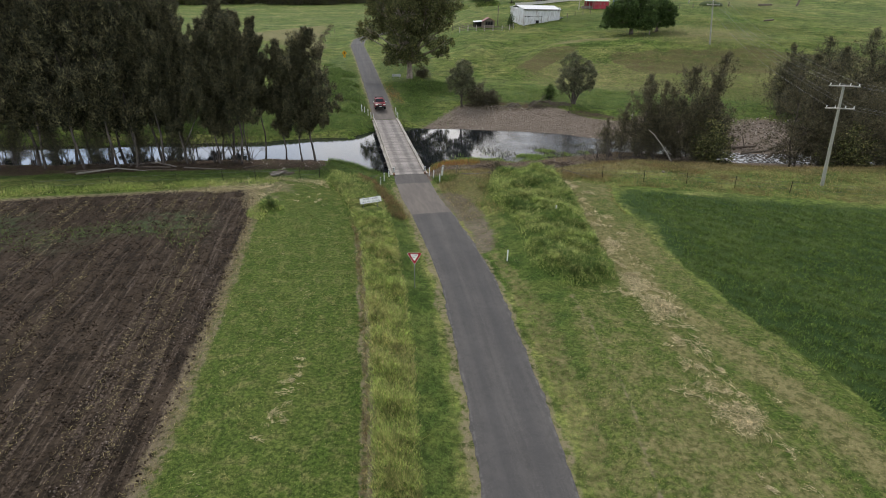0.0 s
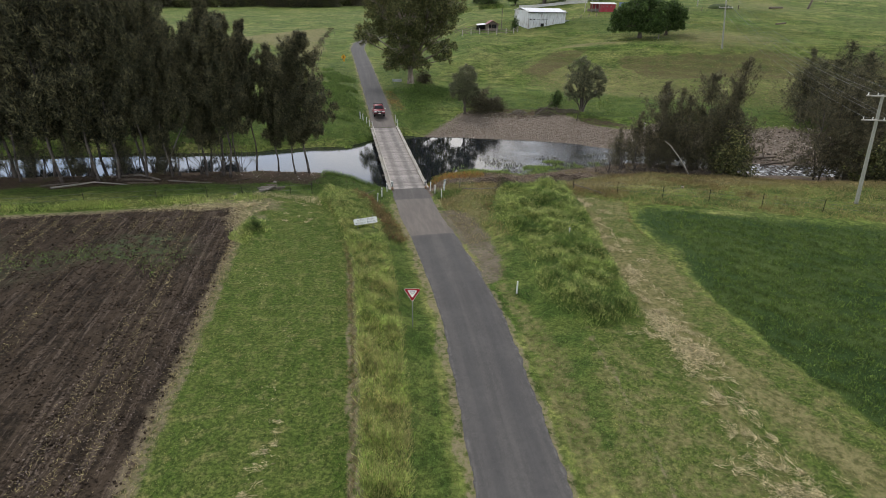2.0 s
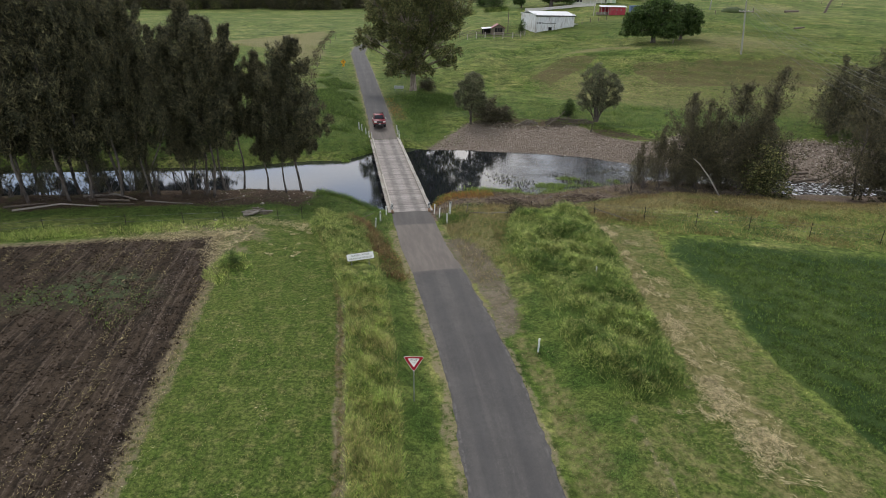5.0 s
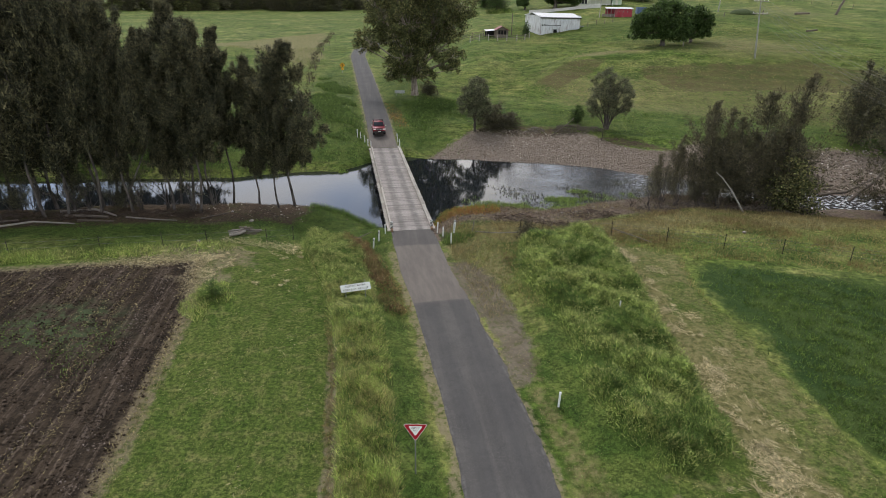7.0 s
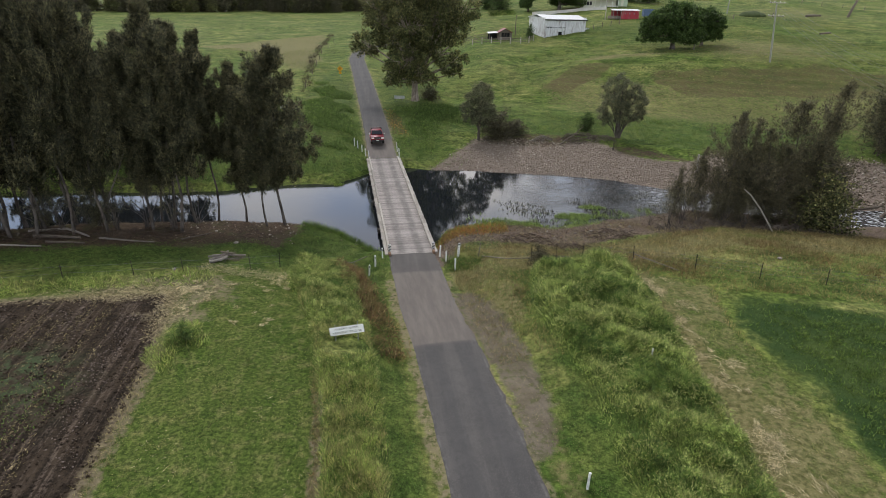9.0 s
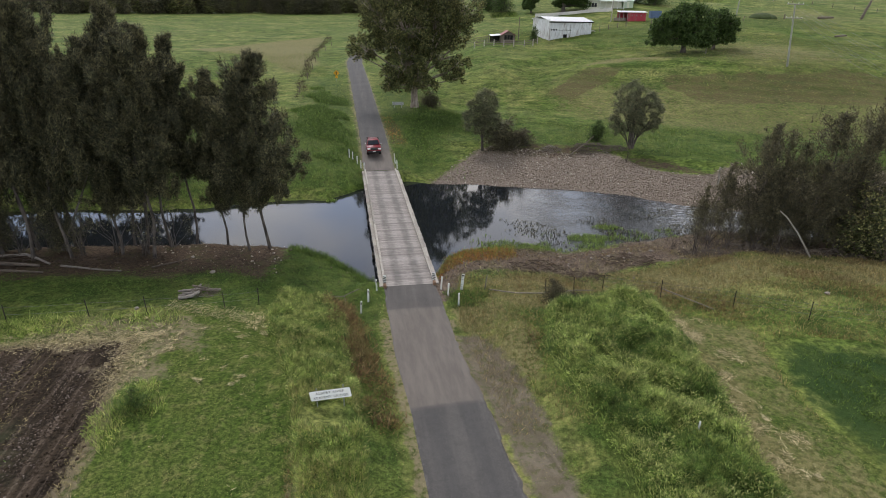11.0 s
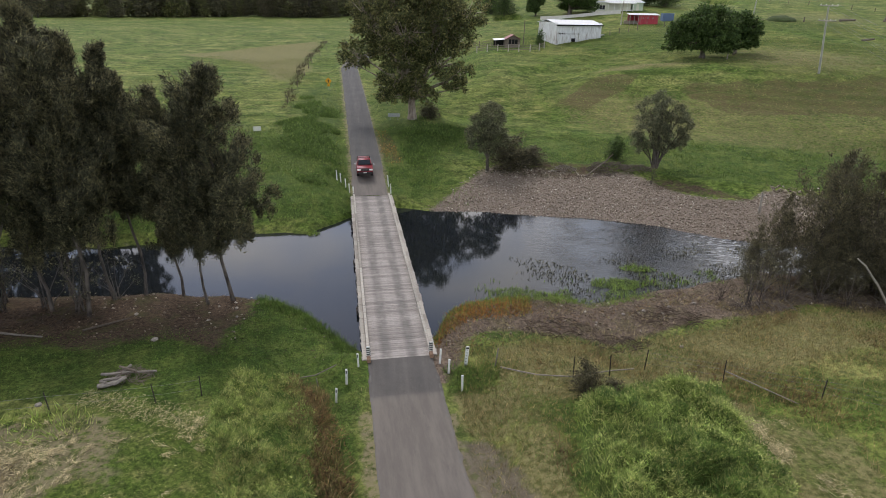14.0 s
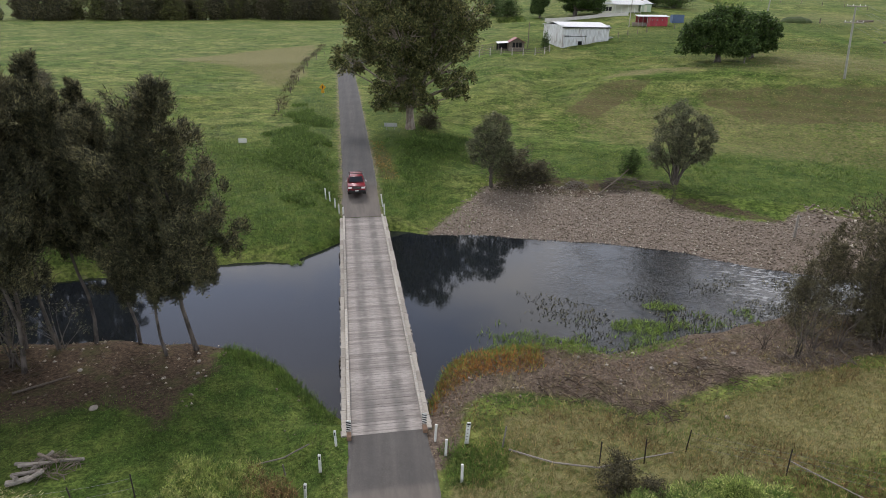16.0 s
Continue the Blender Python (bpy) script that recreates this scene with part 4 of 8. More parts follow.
# she-oak stand along the left of the near bank: x, y, height
STAND = [(-17.0, 61.0, 16.2), (-18.3, 60.2, 13.6), (-20.9, 61.6, 15.6), (-23.4, 61.3, 17.8), (-25.7, 60.8, 16.8), (-25.3, 57.6, 17.9), (-27.3, 60.3, 18.6), (-28.6, 58.2, 16.6),
         (-32.4, 57.2, 20.4), (-33.8, 59.8, 21.0), (-34.9, 56.4, 20.6), (-36.6, 59.2, 21.6), (-38.8, 57.8, 22.0), (-40.3, 55.4, 21.4), (-42.2, 57.6, 22.2),
         (-44.0, 54.4, 22.0), (-46.3, 57.0, 22.6), (-48.6, 54.8, 22.6), (-51.0, 56.4, 22.4), (-53.6, 53.8, 22.8), (-56.4, 56.0, 23.0), (-59.5, 53.4, 22.6), (-63.0, 55.5, 23.0),
         (-29.0, 61.4, 15.0), (-35.4, 60.6, 18.4), (-37.8, 55.8, 20.0), (-41.4, 59.4, 20.4), (-45.2, 58.8, 21.2), (-49.8, 58.2, 21.8), (-54.8, 58.6, 22.0)]
for i, (x, y, h) in enumerate(STAND):
    kin = OAKS[2 if i == 0 else (i * 3 + i // 4) % 4] if x > -37 else OAKS_FAR[i % 2]
    tree_at("she_oak", kin, x, y, h / 15.0 * (1 if i < 2 else rt.uniform(0.9, 1.08)), rt.uniform(0, 6.28), OAK_LABEL if i else "tall she-oak leaning over the water beside the bridge",
            "she-oaks on the river bank", squash=1.12 if i == 0 else rt.uniform(0.82, 1.02))
for i in range(6, 24):
    x = -20 - 2.3 * i + rt.uniform(-1, 1)
    tree_at("she_oak", OAKS_FAR[i % 2], x, float(soft(x, FAR_SHORE)) + rt.uniform(3, 9) + 4, rt.uniform(10, 15) / 15, rt.uniform(0, 6.28), "she-oak across the river", "she-oaks across the river")
# thicket downstream on the near bank
BUSHY = [grow(31 + i, 12.0, 4.9, "oak", 15000, bare=0.05, trunk_r=0.10, stems=2, needle=(0.16, 0.44, 0.045, 0.09)) for i in range(3)]
for i, (x, y, h, w) in enumerate([(27.6, 66.5, 10.8, 1.0), (30.2, 67.4, 9.6, 1.1), (34.6, 66.5, 13.8, 1.0), (32.2, 65.2, 9.0, 1.2), (36.4, 67.2, 11.4, 1.1), (25.2, 67.4, 6.6, 1.0), (28.8, 64.4, 6.4, 1.2),
                                  (22.6, 65.8, 5.2, 1.0), (31.4, 63.6, 5.2, 1.4), (26.8, 64.6, 5.4, 1.2), (38.4, 66.0, 8.0, 1.1), (34.2, 63.6, 6.0, 1.2),
                                  (48.5, 65.6, 12.5, 1.1), (51.6, 63.4, 12.0, 1.2), (54.5, 66.2, 13.5, 1.1), (57.5, 62.0, 13.2, 1.2), (61.0, 65.0, 14.0, 1.2),
                                  (50.0, 60.6, 6.5, 1.4), (54.0, 58.8, 7.0, 1.5), (58.5, 57.4, 8.0, 1.5), (63.5, 60.0, 12.0, 1.2), (66.5, 56.0, 11.0, 1.3)]):
    tree_at("river_tree", BUSHY[i % 3], x, y, h / 12.0, rt.uniform(0, 6.28), "scrubby dark river tree with bare lower twigs", "scrub on the downstream bank",
            squash=w * 0.94, crown=M_SCRUB)
for i in range(6):
    x = -33.5 - 5.0 * i + rt.uniform(-0.8, 0.8)
    tree_at("she_oak", BUSHY[i % 3], x, float(soft(x, NEAR_SHORE)) - rt.uniform(0.6, 1.8), rt.uniform(0.5, 0.8), rt.uniform(0, 6.28), "low young she-oak crowded under taller trunks", "young she-oaks on the river bank", squash=0.9, crown=M_OAK)
GUM = grow_lobes(43, 3.2, 0.62, [(-8.3, 0, 9.8, 2.5), (-9.9, 0.5, 8.8, 1.4), (-1.5, -1, 7.2, 3.4), (-3.8, -1.5, 5.0, 2.0), (1.0, -2, 5.6, 2.1), (-4.4, -1, 3.7, 1.1), (5.0, 0, 8.8, 2.9), (7.6, -1, 7.2, 1.8),
                                 (5.6, -1.5, 6.2, 1.6), (-6.0, 1, 14.4, 3.4), (-1.0, -2, 13.0, 4.3), (4.0, 1, 14.4, 4.1), (8.7, 1, 15.8, 2.8), (-3.0, 1, 18.6, 4.0), (3.0, 0, 19.2, 4.0), (-7.6, -0.5, 16.6, 1.9),
                                 (0, 3.5, 11, 4.3), (0, 5, 16, 4.3), (7.0, 2, 12.4, 2.8), (-4.5, 3, 11, 3.0), (2.6, -2, 3.9, 1.5), (-2, -2, 4.2, 1.8), (7.4, -0.5, 5.2, 1.2)], 72000, 0.36, M_GUM, M_BARK_GUM)
tree_at("gum_tree", GUM, -8.0, 116.0, 1.0, 0.0, "large spreading gum tree with pale trunk beside the road")
SMALL = grow_lobes(60, 1.4, 0.2, [(-0.7, 0, 4.7, 1.5), (0.9, 0, 5.0, 1.5), (0.1, 0, 6.7, 1.4), (-1.1, 0.3, 6.1, 1.0), (1.4, 0.3, 3.6, 1.0), (-1.4, 0, 3.4, 0.9), (0, -0.6, 3.2, 1.1), (0.4, 0.5, 7.6, 0.8), (1.0, 0.2, 6.2, 1.1), (0.1, 0.4, 5.0, 1.4), (-1.7, 0, 4.6, 0.9)], 21000, 0.15, M_RIVERGUM, M_BARK_OAK)
SMALL2 = grow_lobes(61, 1.4, 0.10, [(-1.8, 0, 5.4, 1.6), (-1.6, 0.3, 7.3, 1.4), (-0.5, 0, 8.2, 1.1), (1.2, 0, 5.5, 1.8), (2.1, 0, 4.0, 1.2), (0.8, 0.4, 7.2, 1.3), (-2.7, 0, 4.0, 0.9), (2.7, 0, 5.3, 1.0), (0.1, -0.5, 4.0, 1.2), (-1.0, 0, 3.2, 1.3), (0.8, 0.2, 2.9, 1.2), (-2.0, 0.3, 3.0, 1.1), (2.3, 0, 3.2, 1.1), (0, 0.4, 5.6, 1.6), (2.0, 0, 6.8, 1.2), (-0.4, 0, 9.0, 0.7)], 30000, 0.15, M_RIVERGUM, M_BARK_OAK, 4)
tree_at("river_gum", SMALL, 3.0, 92.6, 1.0, 0.0, "slender grey-green tree at the edge of the gravel beach")
tree_at("river_gum", SMALL2, 23.2, 92.8, 0.97, 0.0, "many-stemmed grey-green tree above the gravel beach")
FIG = grow_lobes(71, 1.6, 0.5, [(-5.0, 0, 4.6, 2.6), (-6.4, -0.5, 2.6, 1.5), (-2.0, -1, 6.6, 3.2), (1.5, 0, 7.0, 3.0), (3.4, -1, 4.6, 2.4), (0, -2.2, 4.4, 2.7), (0, 2, 6.2, 3.3), (-3.0, 1.5, 5.2, 2.9), (-3.6, -2, 3.0, 1.8), (3.2, -2, 2.8, 1.8), (0.4, -2.6, 2.8, 1.6)], 30000, 0.44, M_FIG, M_BARK_OAK)
FIG2 = grow_lobes(72, 1.6, 0.35, [(0, 0, 5.2, 2.8), (-1.6, -1, 4.2, 2.0), (2.5, 0, 3.7, 2.0), (0.5, 1, 6.3, 2.0), (1.9, -1, 5.4, 1.9), (3.2, 0, 2.4, 1.1), (0, -1.5, 2.6, 1.5), (-2.2, 0, 2.4, 1.2)], 17000, 0.42, M_FIG, M_BARK_OAK)
tree_at("fig_tree", FIG, 46.6, 144.5, 1.0, 0.0, "broad dark-green shade tree on the hillside")
tree_at("fig_tree", FIG2, 54.0, 147.5, 1.0, 0.0, "smaller dark-green shade tree beside the broad one")
BARE = grow_lobes(121, 0.5, 0.045, [(-1.1, 0, 3.0, 0.7), (0.9, 0.3, 3.4, 0.7), (0.1, -0.4, 4.3, 0.6), (-0.5, 0.5, 3.9, 0.5), (1.4, -0.3, 2.2, 0.6), (-1.4, 0.4, 1.8, 0.5), (0.5, 0.7, 2.6, 0.6)], 420, 0.14, M_SCRUB, M_BARK_OAK, 7)
for x, y, h in ((20.6, 61.2, 4.6), (22.2, 62.4, 3.6), (24.0, 62.8, 4.4), (26.2, 62.2, 3.4), (23.0, 64.4, 4.8), (28.0, 61.8, 3.0), (33.0, 61.6, 2.6), (19.2, 62.6, 2.4), (50.0, 62.0, 4.0), (53.5, 60.5, 4.0), (57.5, 58.5, 4.2), (21.6, 88.6, 2.4)):
    tree_at("dead_shrub", BARE, x, y, h / 5.0, x * 3.1, "bare grey-brown dead shrub at the water's edge", "dead shrubs", "shrub", crown=M_SCRUB)
for i in range(17):
    x = -24.5 - 2.2 * i + rt.uniform(-0.8, 0.8)
    tree_at("dead_shrub", BARE, x, float(soft(x, NEAR_SHORE)) - rt.uniform(0.4, 3.2), rt.uniform(0.6, 1.15), x * 3.1, "bare brown undergrowth beneath the she-oaks", "undergrowth beneath the she-oaks", "shrub", crown=M_OAK, squash=1.2)


# ---- the bridge ----
ALONG = (BRIDGE_FAR - BRIDGE_NEAR)
LENGTH = ALONG.length
AXIS = Matrix.Translation(BRIDGE_NEAR) @ Matrix.Rotation(math.atan2(-ALONG.x, ALONG.y), 4, "Z")


def block(x0, x1, y0, y1, z0, z1, bevel=0.0, bm=None):
    """A box, its edges bevelled."""
    own = bmesh.new()
    bmesh.ops.create_cube(own, size=1)
    bmesh.ops.scale(own, vec=(x1 - x0, y1 - y0, z1 - z0), verts=own.verts)
    bmesh.ops.translate(own, vec=((x0 + x1) / 2, (y0 + y1) / 2, (z0 + z1) / 2), verts=own.verts)
    if bevel:
        bmesh.ops.bevel(own, geom=own.edges[:], offset=bevel, segments=1, affect="EDGES")
    if bm is None:
        return own
    me = bpy.data.meshes.new("tmp")
    own.to_mesh(me)
    own.free()
    bm.from_mesh(me)
    bpy.data.meshes.remove(me)
    return bm


def rod(a, b, r, sides=8, r2=None):
    """A round bar from a to b with closed ends."""
    a, b = Vector(a), Vector(b)
    bm = bmesh.new()
    bmesh.ops.create_cone(bm, cap_ends=True, segments=sides, radius1=r, radius2=r if r2 is None else r2, depth=(b - a).length)
    bmesh.ops.transform(bm, matrix=Matrix.Translation((a + b) / 2) @ (b - a).to_track_quat("Z", "Y").to_matrix().to_4x4(), verts=bm.verts)
    return bm


bridge = tagged(new("bridge"), "low single-lane timber bridge with weathered grey plank deck", "bridge")
bridge.matrix_world = AXIS
rb = random.Random(3)
for x in (-1.7, -0.85, 0, 0.85, 1.7):
    part("girder", rod((x, 0, -0.36), (x, LENGTH, -0.36), 0.19, 10), M_DARKWOOD, bridge)
for s in (7.2, 15.4, 23.6):
    part("headstock", block(-2.40, 2.40, s - 0.16, s + 0.16, -0.86, -0.56, 0.02), M_DARKWOOD, bridge)
    part("headstock", block(-2.40, 2.40, s + 0.22, s + 0.5, -0.82, -0.55, 0.02), M_DARKWOOD, bridge)
    for x in (-1.75, -0.6, 0.6, 1.75):
        part("pile", rod((x * 1.06, s + 0.19, -3.2), (x, s + 0.19, -0.6), 0.17, 10), M_DARKWOOD, bridge)
part("abutment", block(-2.4, 2.4, -0.35, 0.02, -2.2, -0.14, 0.02), M_DARKWOOD, bridge)
part("abutment", block(-2.4, 2.4, LENGTH - 0.02, LENGTH + 0.35, -2.2, -0.14, 0.02), M_DARKWOOD, bridge)
for sx in (-1, 1):
    for k in range(5):
        a, b = k * LENGTH / 5 + 0.02, (k + 1) * LENGTH / 5 - 0.02
        bm = block(-0.095, 0.095, a - (a + b) / 2, b - (a + b) / 2, 0, 0.2, 0.025)
        kerb = part("kerb", bm, M_KERB, bridge, m=Matrix.Translation((sx * (1.865 + rb.uniform(-0.015, 0.015)), (a + b) / 2, 0.075)))
        n = 4
        for j in range(n):
            y = -((b - a) / 2) + (j + 0.5) * (b - a) / n
            part("bolt", rod((0, y, 0.198), (0, y, 0.222), 0.03, 6), M_STEEL, kerb)
    for k in range(16):
        y = (k + 0.5) * LENGTH / 16
        for y0 in (y - LENGTH / 32, y):
            edge = block(-0.125, 0.125, 0.008, LENGTH / 32 - 0.008, 0.008, 0.05, 0.01)
            part("edge_board", edge, M_KERB, bridge, m=Matrix.Translation((sx * (2.10 + rb.uniform(-0.012, 0.02)), y0, rb.uniform(0, 0.008))))
        part("kerb_block", block(sx * 1.865 - 0.07, sx * 1.865 + 0.07, y - 0.2, y + 0.2, -0.005, 0.08), M_DARKWOOD, bridge)


# ---- signs and posts ----
def face(points, depth, bm=None):
    """A flat plate in the xz plane, given by its outline, of some depth in y (front face at y = 0)."""
    bm = bm or bmesh.new()
    front = [bm.verts.new((x, 0, z)) for x, z in points]
    back = [bm.verts.new((x, depth, z)) for x, z in points]
    bm.faces.new(front)
    bm.faces.new(back[::-1])
    n = len(points)
    for i in range(n):
        bm.faces.new((front[(i + 1) % n], front[i], back[i], back[(i + 1) % n]))
    return bm


def lettering(text, size, parent, x, z, y=-0.006, material=None, name="lettering", width=None):
    cu = bpy.data.curves.new(name, "FONT")
    cu.body, cu.size, cu.align_x, cu.align_y = text, size, "CENTER", "CENTER"
    cu.resolution_u, cu.extrude, cu.space_character = 2, 0.001, 1.15
    tmp = bpy.data.objects.new(name, cu)
    scene.collection.objects.link(tmp)
    bpy.context.view_layer.update()
    me = bpy.data.meshes.new_from_object(tmp)
    bpy.data.objects.remove(tmp)
    bpy.data.curves.remove(cu)
    ob = part(name, me, material or M_BLACK, parent, "black capital letters")
    xs = [v.co.x for v in me.vertices]
    k = width / (max(xs) - min(xs)) if width else 1
    ob.matrix_local = Matrix.Translation((x, y, z)) @ Matrix.Rotation(radians(90), 4, "X") @ Matrix.Diagonal((k, 1, 1, 1))
    return ob


def ground_at(x, y):
    return float(land(x, y))


def stand(name, x, y, turn=0.0, label="", category="", group="", tilt=(0, 0), lift=0.0):
    root = new(name)
    root.matrix_world = pose(x, y, ground_at(x, y) + lift, tilt[0], tilt[1], turn)
    return tagged(root, label, category, group)


def rounded(w, h, r, n=4):
    out = []
    for cx, cz, a0 in ((w / 2 - r, h / 2 - r, 0), (-w / 2 + r, h / 2 - r, 90), (-w / 2 + r, -h / 2 + r, 180), (w / 2 - r, -h / 2 + r, 270)):
        out += [(cx + r * math.cos(radians(a0 + 90 * i / n)), cz + r * math.sin(radians(a0 + 90 * i / n))) for i in range(n + 1)]
    return out


def tri(s):
    h = s * 0.866
    r, out = s * 0.06, []
    for cx, cz, a0 in ((-s / 2 + r * 1.73, -r, 90), (0, -h + 2 * r, 210), (s / 2 - r * 1.73, -r, 330)):
        out += [(cx + r * math.cos(radians(a0 + 30 * i)), cz + r * math.sin(radians(a0 + 30 * i))) for i in range(5)]
    return out[::-1]


gw = stand("give_way_sign", -1.14, 21.7, 2, "red and white triangular give way sign on steel post", "road sign")
H = 4.05 - ground_at(-1.14, 21.7)
part("post", rod((0, 0.03, -0.4), (0, 0.03, H - 0.05), 0.03, 10), M_STEEL, gw)
part("panel", face(tri(1.04), 0.004), M_SIGN, gw, "white retroreflective edge", Matrix.Translation((0, 0, H)))
part("border", face(tri(0.98), 0.004), M_RED, gw, "red triangular border", Matrix.Translation((0, -0.005, H - 0.018)))
part("field", face(tri(0.60), 0.004), M_SIGN, gw, "white inner triangle", Matrix.Translation((0, -0.010, H - 0.105)))
lettering("GIVE", 0.15, gw, 0, H - 0.205, -0.017, width=0.33)
lettering("WAY", 0.10, gw, 0, H - 0.335, -0.017, width=0.19)

bs = stand("bridge_name_sign", -6.1, 36.4, 3, "white bridge name board with black lettering on two steel posts", "sign")
g0 = ground_at(-6.2, 36.4)
for x in (-0.66, 0.62):
    part("post", rod((x, 0.04, -0.4), (x, 0.04, 2.98 - g0 + x * 0.2), 0.028, 8), M_STEEL, bs)
board = part("board", face(rounded(1.97, 0.54, 0.05), 0.006), M_SIGN, bs, "white board with rounded corners", Matrix.Translation((0, 0, 2.56 - g0)) @ Matrix.Rotation(radians(-9), 4, "Y"))
part("border", face(rounded(1.97, 0.54, 0.05), 0.004), M_BLACK, board, "thin black edge", Matrix.Translation((0, 0.009, 0)) @ Matrix.Diagonal((1.012, 1, 1.04, 1)))
lettering("ALBERT RIVER", 0.19, board, 0, 0.125, -0.006, width=1.38)
lettering("KEAVENY BRIDGE", 0.19, board, 0, -0.125, -0.006, width=1.66)

fs = stand("bridge_name_sign", -10.75, 115.0, 4, "back of a pale sign board on two posts beside the gum", "sign")
for x in (-0.6, 0.6):
    part("post", rod((x, -0.04, -0.3), (x, -0.04, 1.0), 0.03, 6), M_STEEL, fs)
part("board", face(rounded(1.9, 0.55, 0.05), 0.01), plain("weathered_aluminium", (0.40, 0.41, 0.40), 0.5, 0.2), fs, "unpainted back of the board", Matrix.Translation((0, 0, 0.72)))
part("brace", block(-0.8, 0.8, -0.05, -0.01, 0.66, 0.72), M_STEEL, fs)

ys = stand("warning_sign", -25.8, 138.0, 6, "yellow diamond warning sign on a post beside the road", "road sign")
part("post", rod((0, 0.03, -0.3), (0, 0.03, 2.15), 0.03, 6), M_STEEL, ys)
part("panel", face([(0, 0.62), (-0.62, 0), (0, -0.62), (0.62, 0)], 0.006), M_YELLOW, ys, "yellow diamond panel", Matrix.Translation((0, 0, 1.75)))
part("symbol", face([(-0.06, -0.3), (-0.06, 0.1), (-0.16, 0.1), (0, 0.36), (0.16, 0.1), (0.06, 0.1), (0.06, -0.3)][::-1], 0.004), M_BLACK, ys, "black arrow symbol", Matrix.Translation((0, -0.006, 1.72)))
part("sub_panel", face(rounded(0.55, 0.42, 0.04), 0.006), M_YELLOW, ys, "small yellow plate", Matrix.Translation((0, 0, 0.95)))

pb = stand("paddock_sign", -28.7, 104.0, 8, "small white notice board on two legs in the paddock", "sign")
for x in (-0.38, 0.38):
    part("leg", rod((x, 0.03, -0.2), (x, 0.03, 0.85), 0.03, 6), M_OLDPOST, pb)
part("board", face(rounded(1.05, 0.62, 0.04), 0.02), M_WHITE, pb, "white board", Matrix.Translation((0, 0, 0.62)))


def guide_post(x, y, h=0.92, w=0.11, turn=0.0, lean=(0, 0), patch=True, label="white timber guide post beside the bridge approach", group="guide posts"):
    p = stand("guide_post", x, y, turn, label, "guide post", group, lean)
    bm = block(-w / 2, w / 2, -0.035, 0.035, -0.3, h, 0.012)
    for v in bm.verts:
        if v.co.z > h - 0.03:
            v.co.z += 0.03 * (v.co.y / 0.035)
    part("shaft", bm, M_WHITE, p)
    if patch:
        part("reflector", block(-w * 0.24, w * 0.24, -0.047, -0.036, h - 0.24, h - 0.07, 0.004), M_BLACK, p, "dark reflector patch")
    else:
        part("cap", block(-w * 0.52, w * 0.52, -0.038, 0.038, h - 0.02, h + 0.025, 0.006), M_WHITE, p)
    return p


guide_post(-6.05, 51.96, 0.90, lean=(0, -1))
guide_post(-6.43, 50.3, 0.98, 0.13, lean=(-1, 1))
guide_post(-6.69, 48.66, 0.94, 0.12, lean=(2, 4))
guide_post(-1.32, 52.5, 1.02, 0.12, lean=(1, 3), patch=False)
guide_post(-0.78, 51.56, 0.95, 0.12, lean=(0, 2), patch=False)
guide_post(-0.01, 49.9, 1.0, 0.12, patch=False)
guide_post(5.70, 26.5, 0.88, 0.10, lean=(0, 1), patch=False, label="white guide post in the mown verge")
for x, y, h in ((-14.3, 87.3, 1.15), (-13.83, 87.1, 1.05), (-13.07, 86.0, 1.0), (-12.4, 84.6, 1.0), (-11.95, 84.4, 0.75)):
    guide_post(x, y, h, 0.13, lean=(0, -1), patch=False, label="white guide post at the far bridge approach")
guide_post(-8.3, 86.5, 1.3, 0.12, lean=(0, -5), patch=False, label="white guide post at the far bridge approach")
guide_post(-7.85, 84.6, 1.1, 0.12, lean=(0, -2), patch=False, label="white guide post at the far bridge approach")
gauge = stand("depth_gauge", 0.2, 52.3, 4, "tall white flood depth gauge post with dark marks", "depth gauge", tilt=(0, 4))
part("board", block(-0.1, 0.1, -0.03, 0.03, -0.3, 1.28, 0.01), M_WHITE, gauge)
for i in range(5):
    part("mark", block(-0.05, 0.02, -0.036, -0.031, 0.25 + 0.2 * i, 0.29 + 0.2 * i), M_BLACK, gauge)
part("plate", block(-0.085, 0.085, -0.042, -0.031, 1.14, 1.24), M_BLACK, gauge)
wp = stand("river_post", 30.6, 81.2, 0, "pale weathered post on the gravel beach", "post")
part("shaft", rod((0, 0, -0.4), (-0.12, 0, 2.15), 0.13, 8, 0.1), M_KERB, wp)
part("cross_piece", rod((-0.4, 0.02, 1.75), (0.25, 0.02, 1.95), 0.05, 6), M_KERB, wp)
mk = stand("marker_peg", 10.7, 34.9, 10, "small white marker peg among the long grass", "marker", lift=0.35)
part("peg", block(-0.035, 0.035, -0.03, 0.03, -0.5, 0.9, 0.01), M_WHITE, mk)

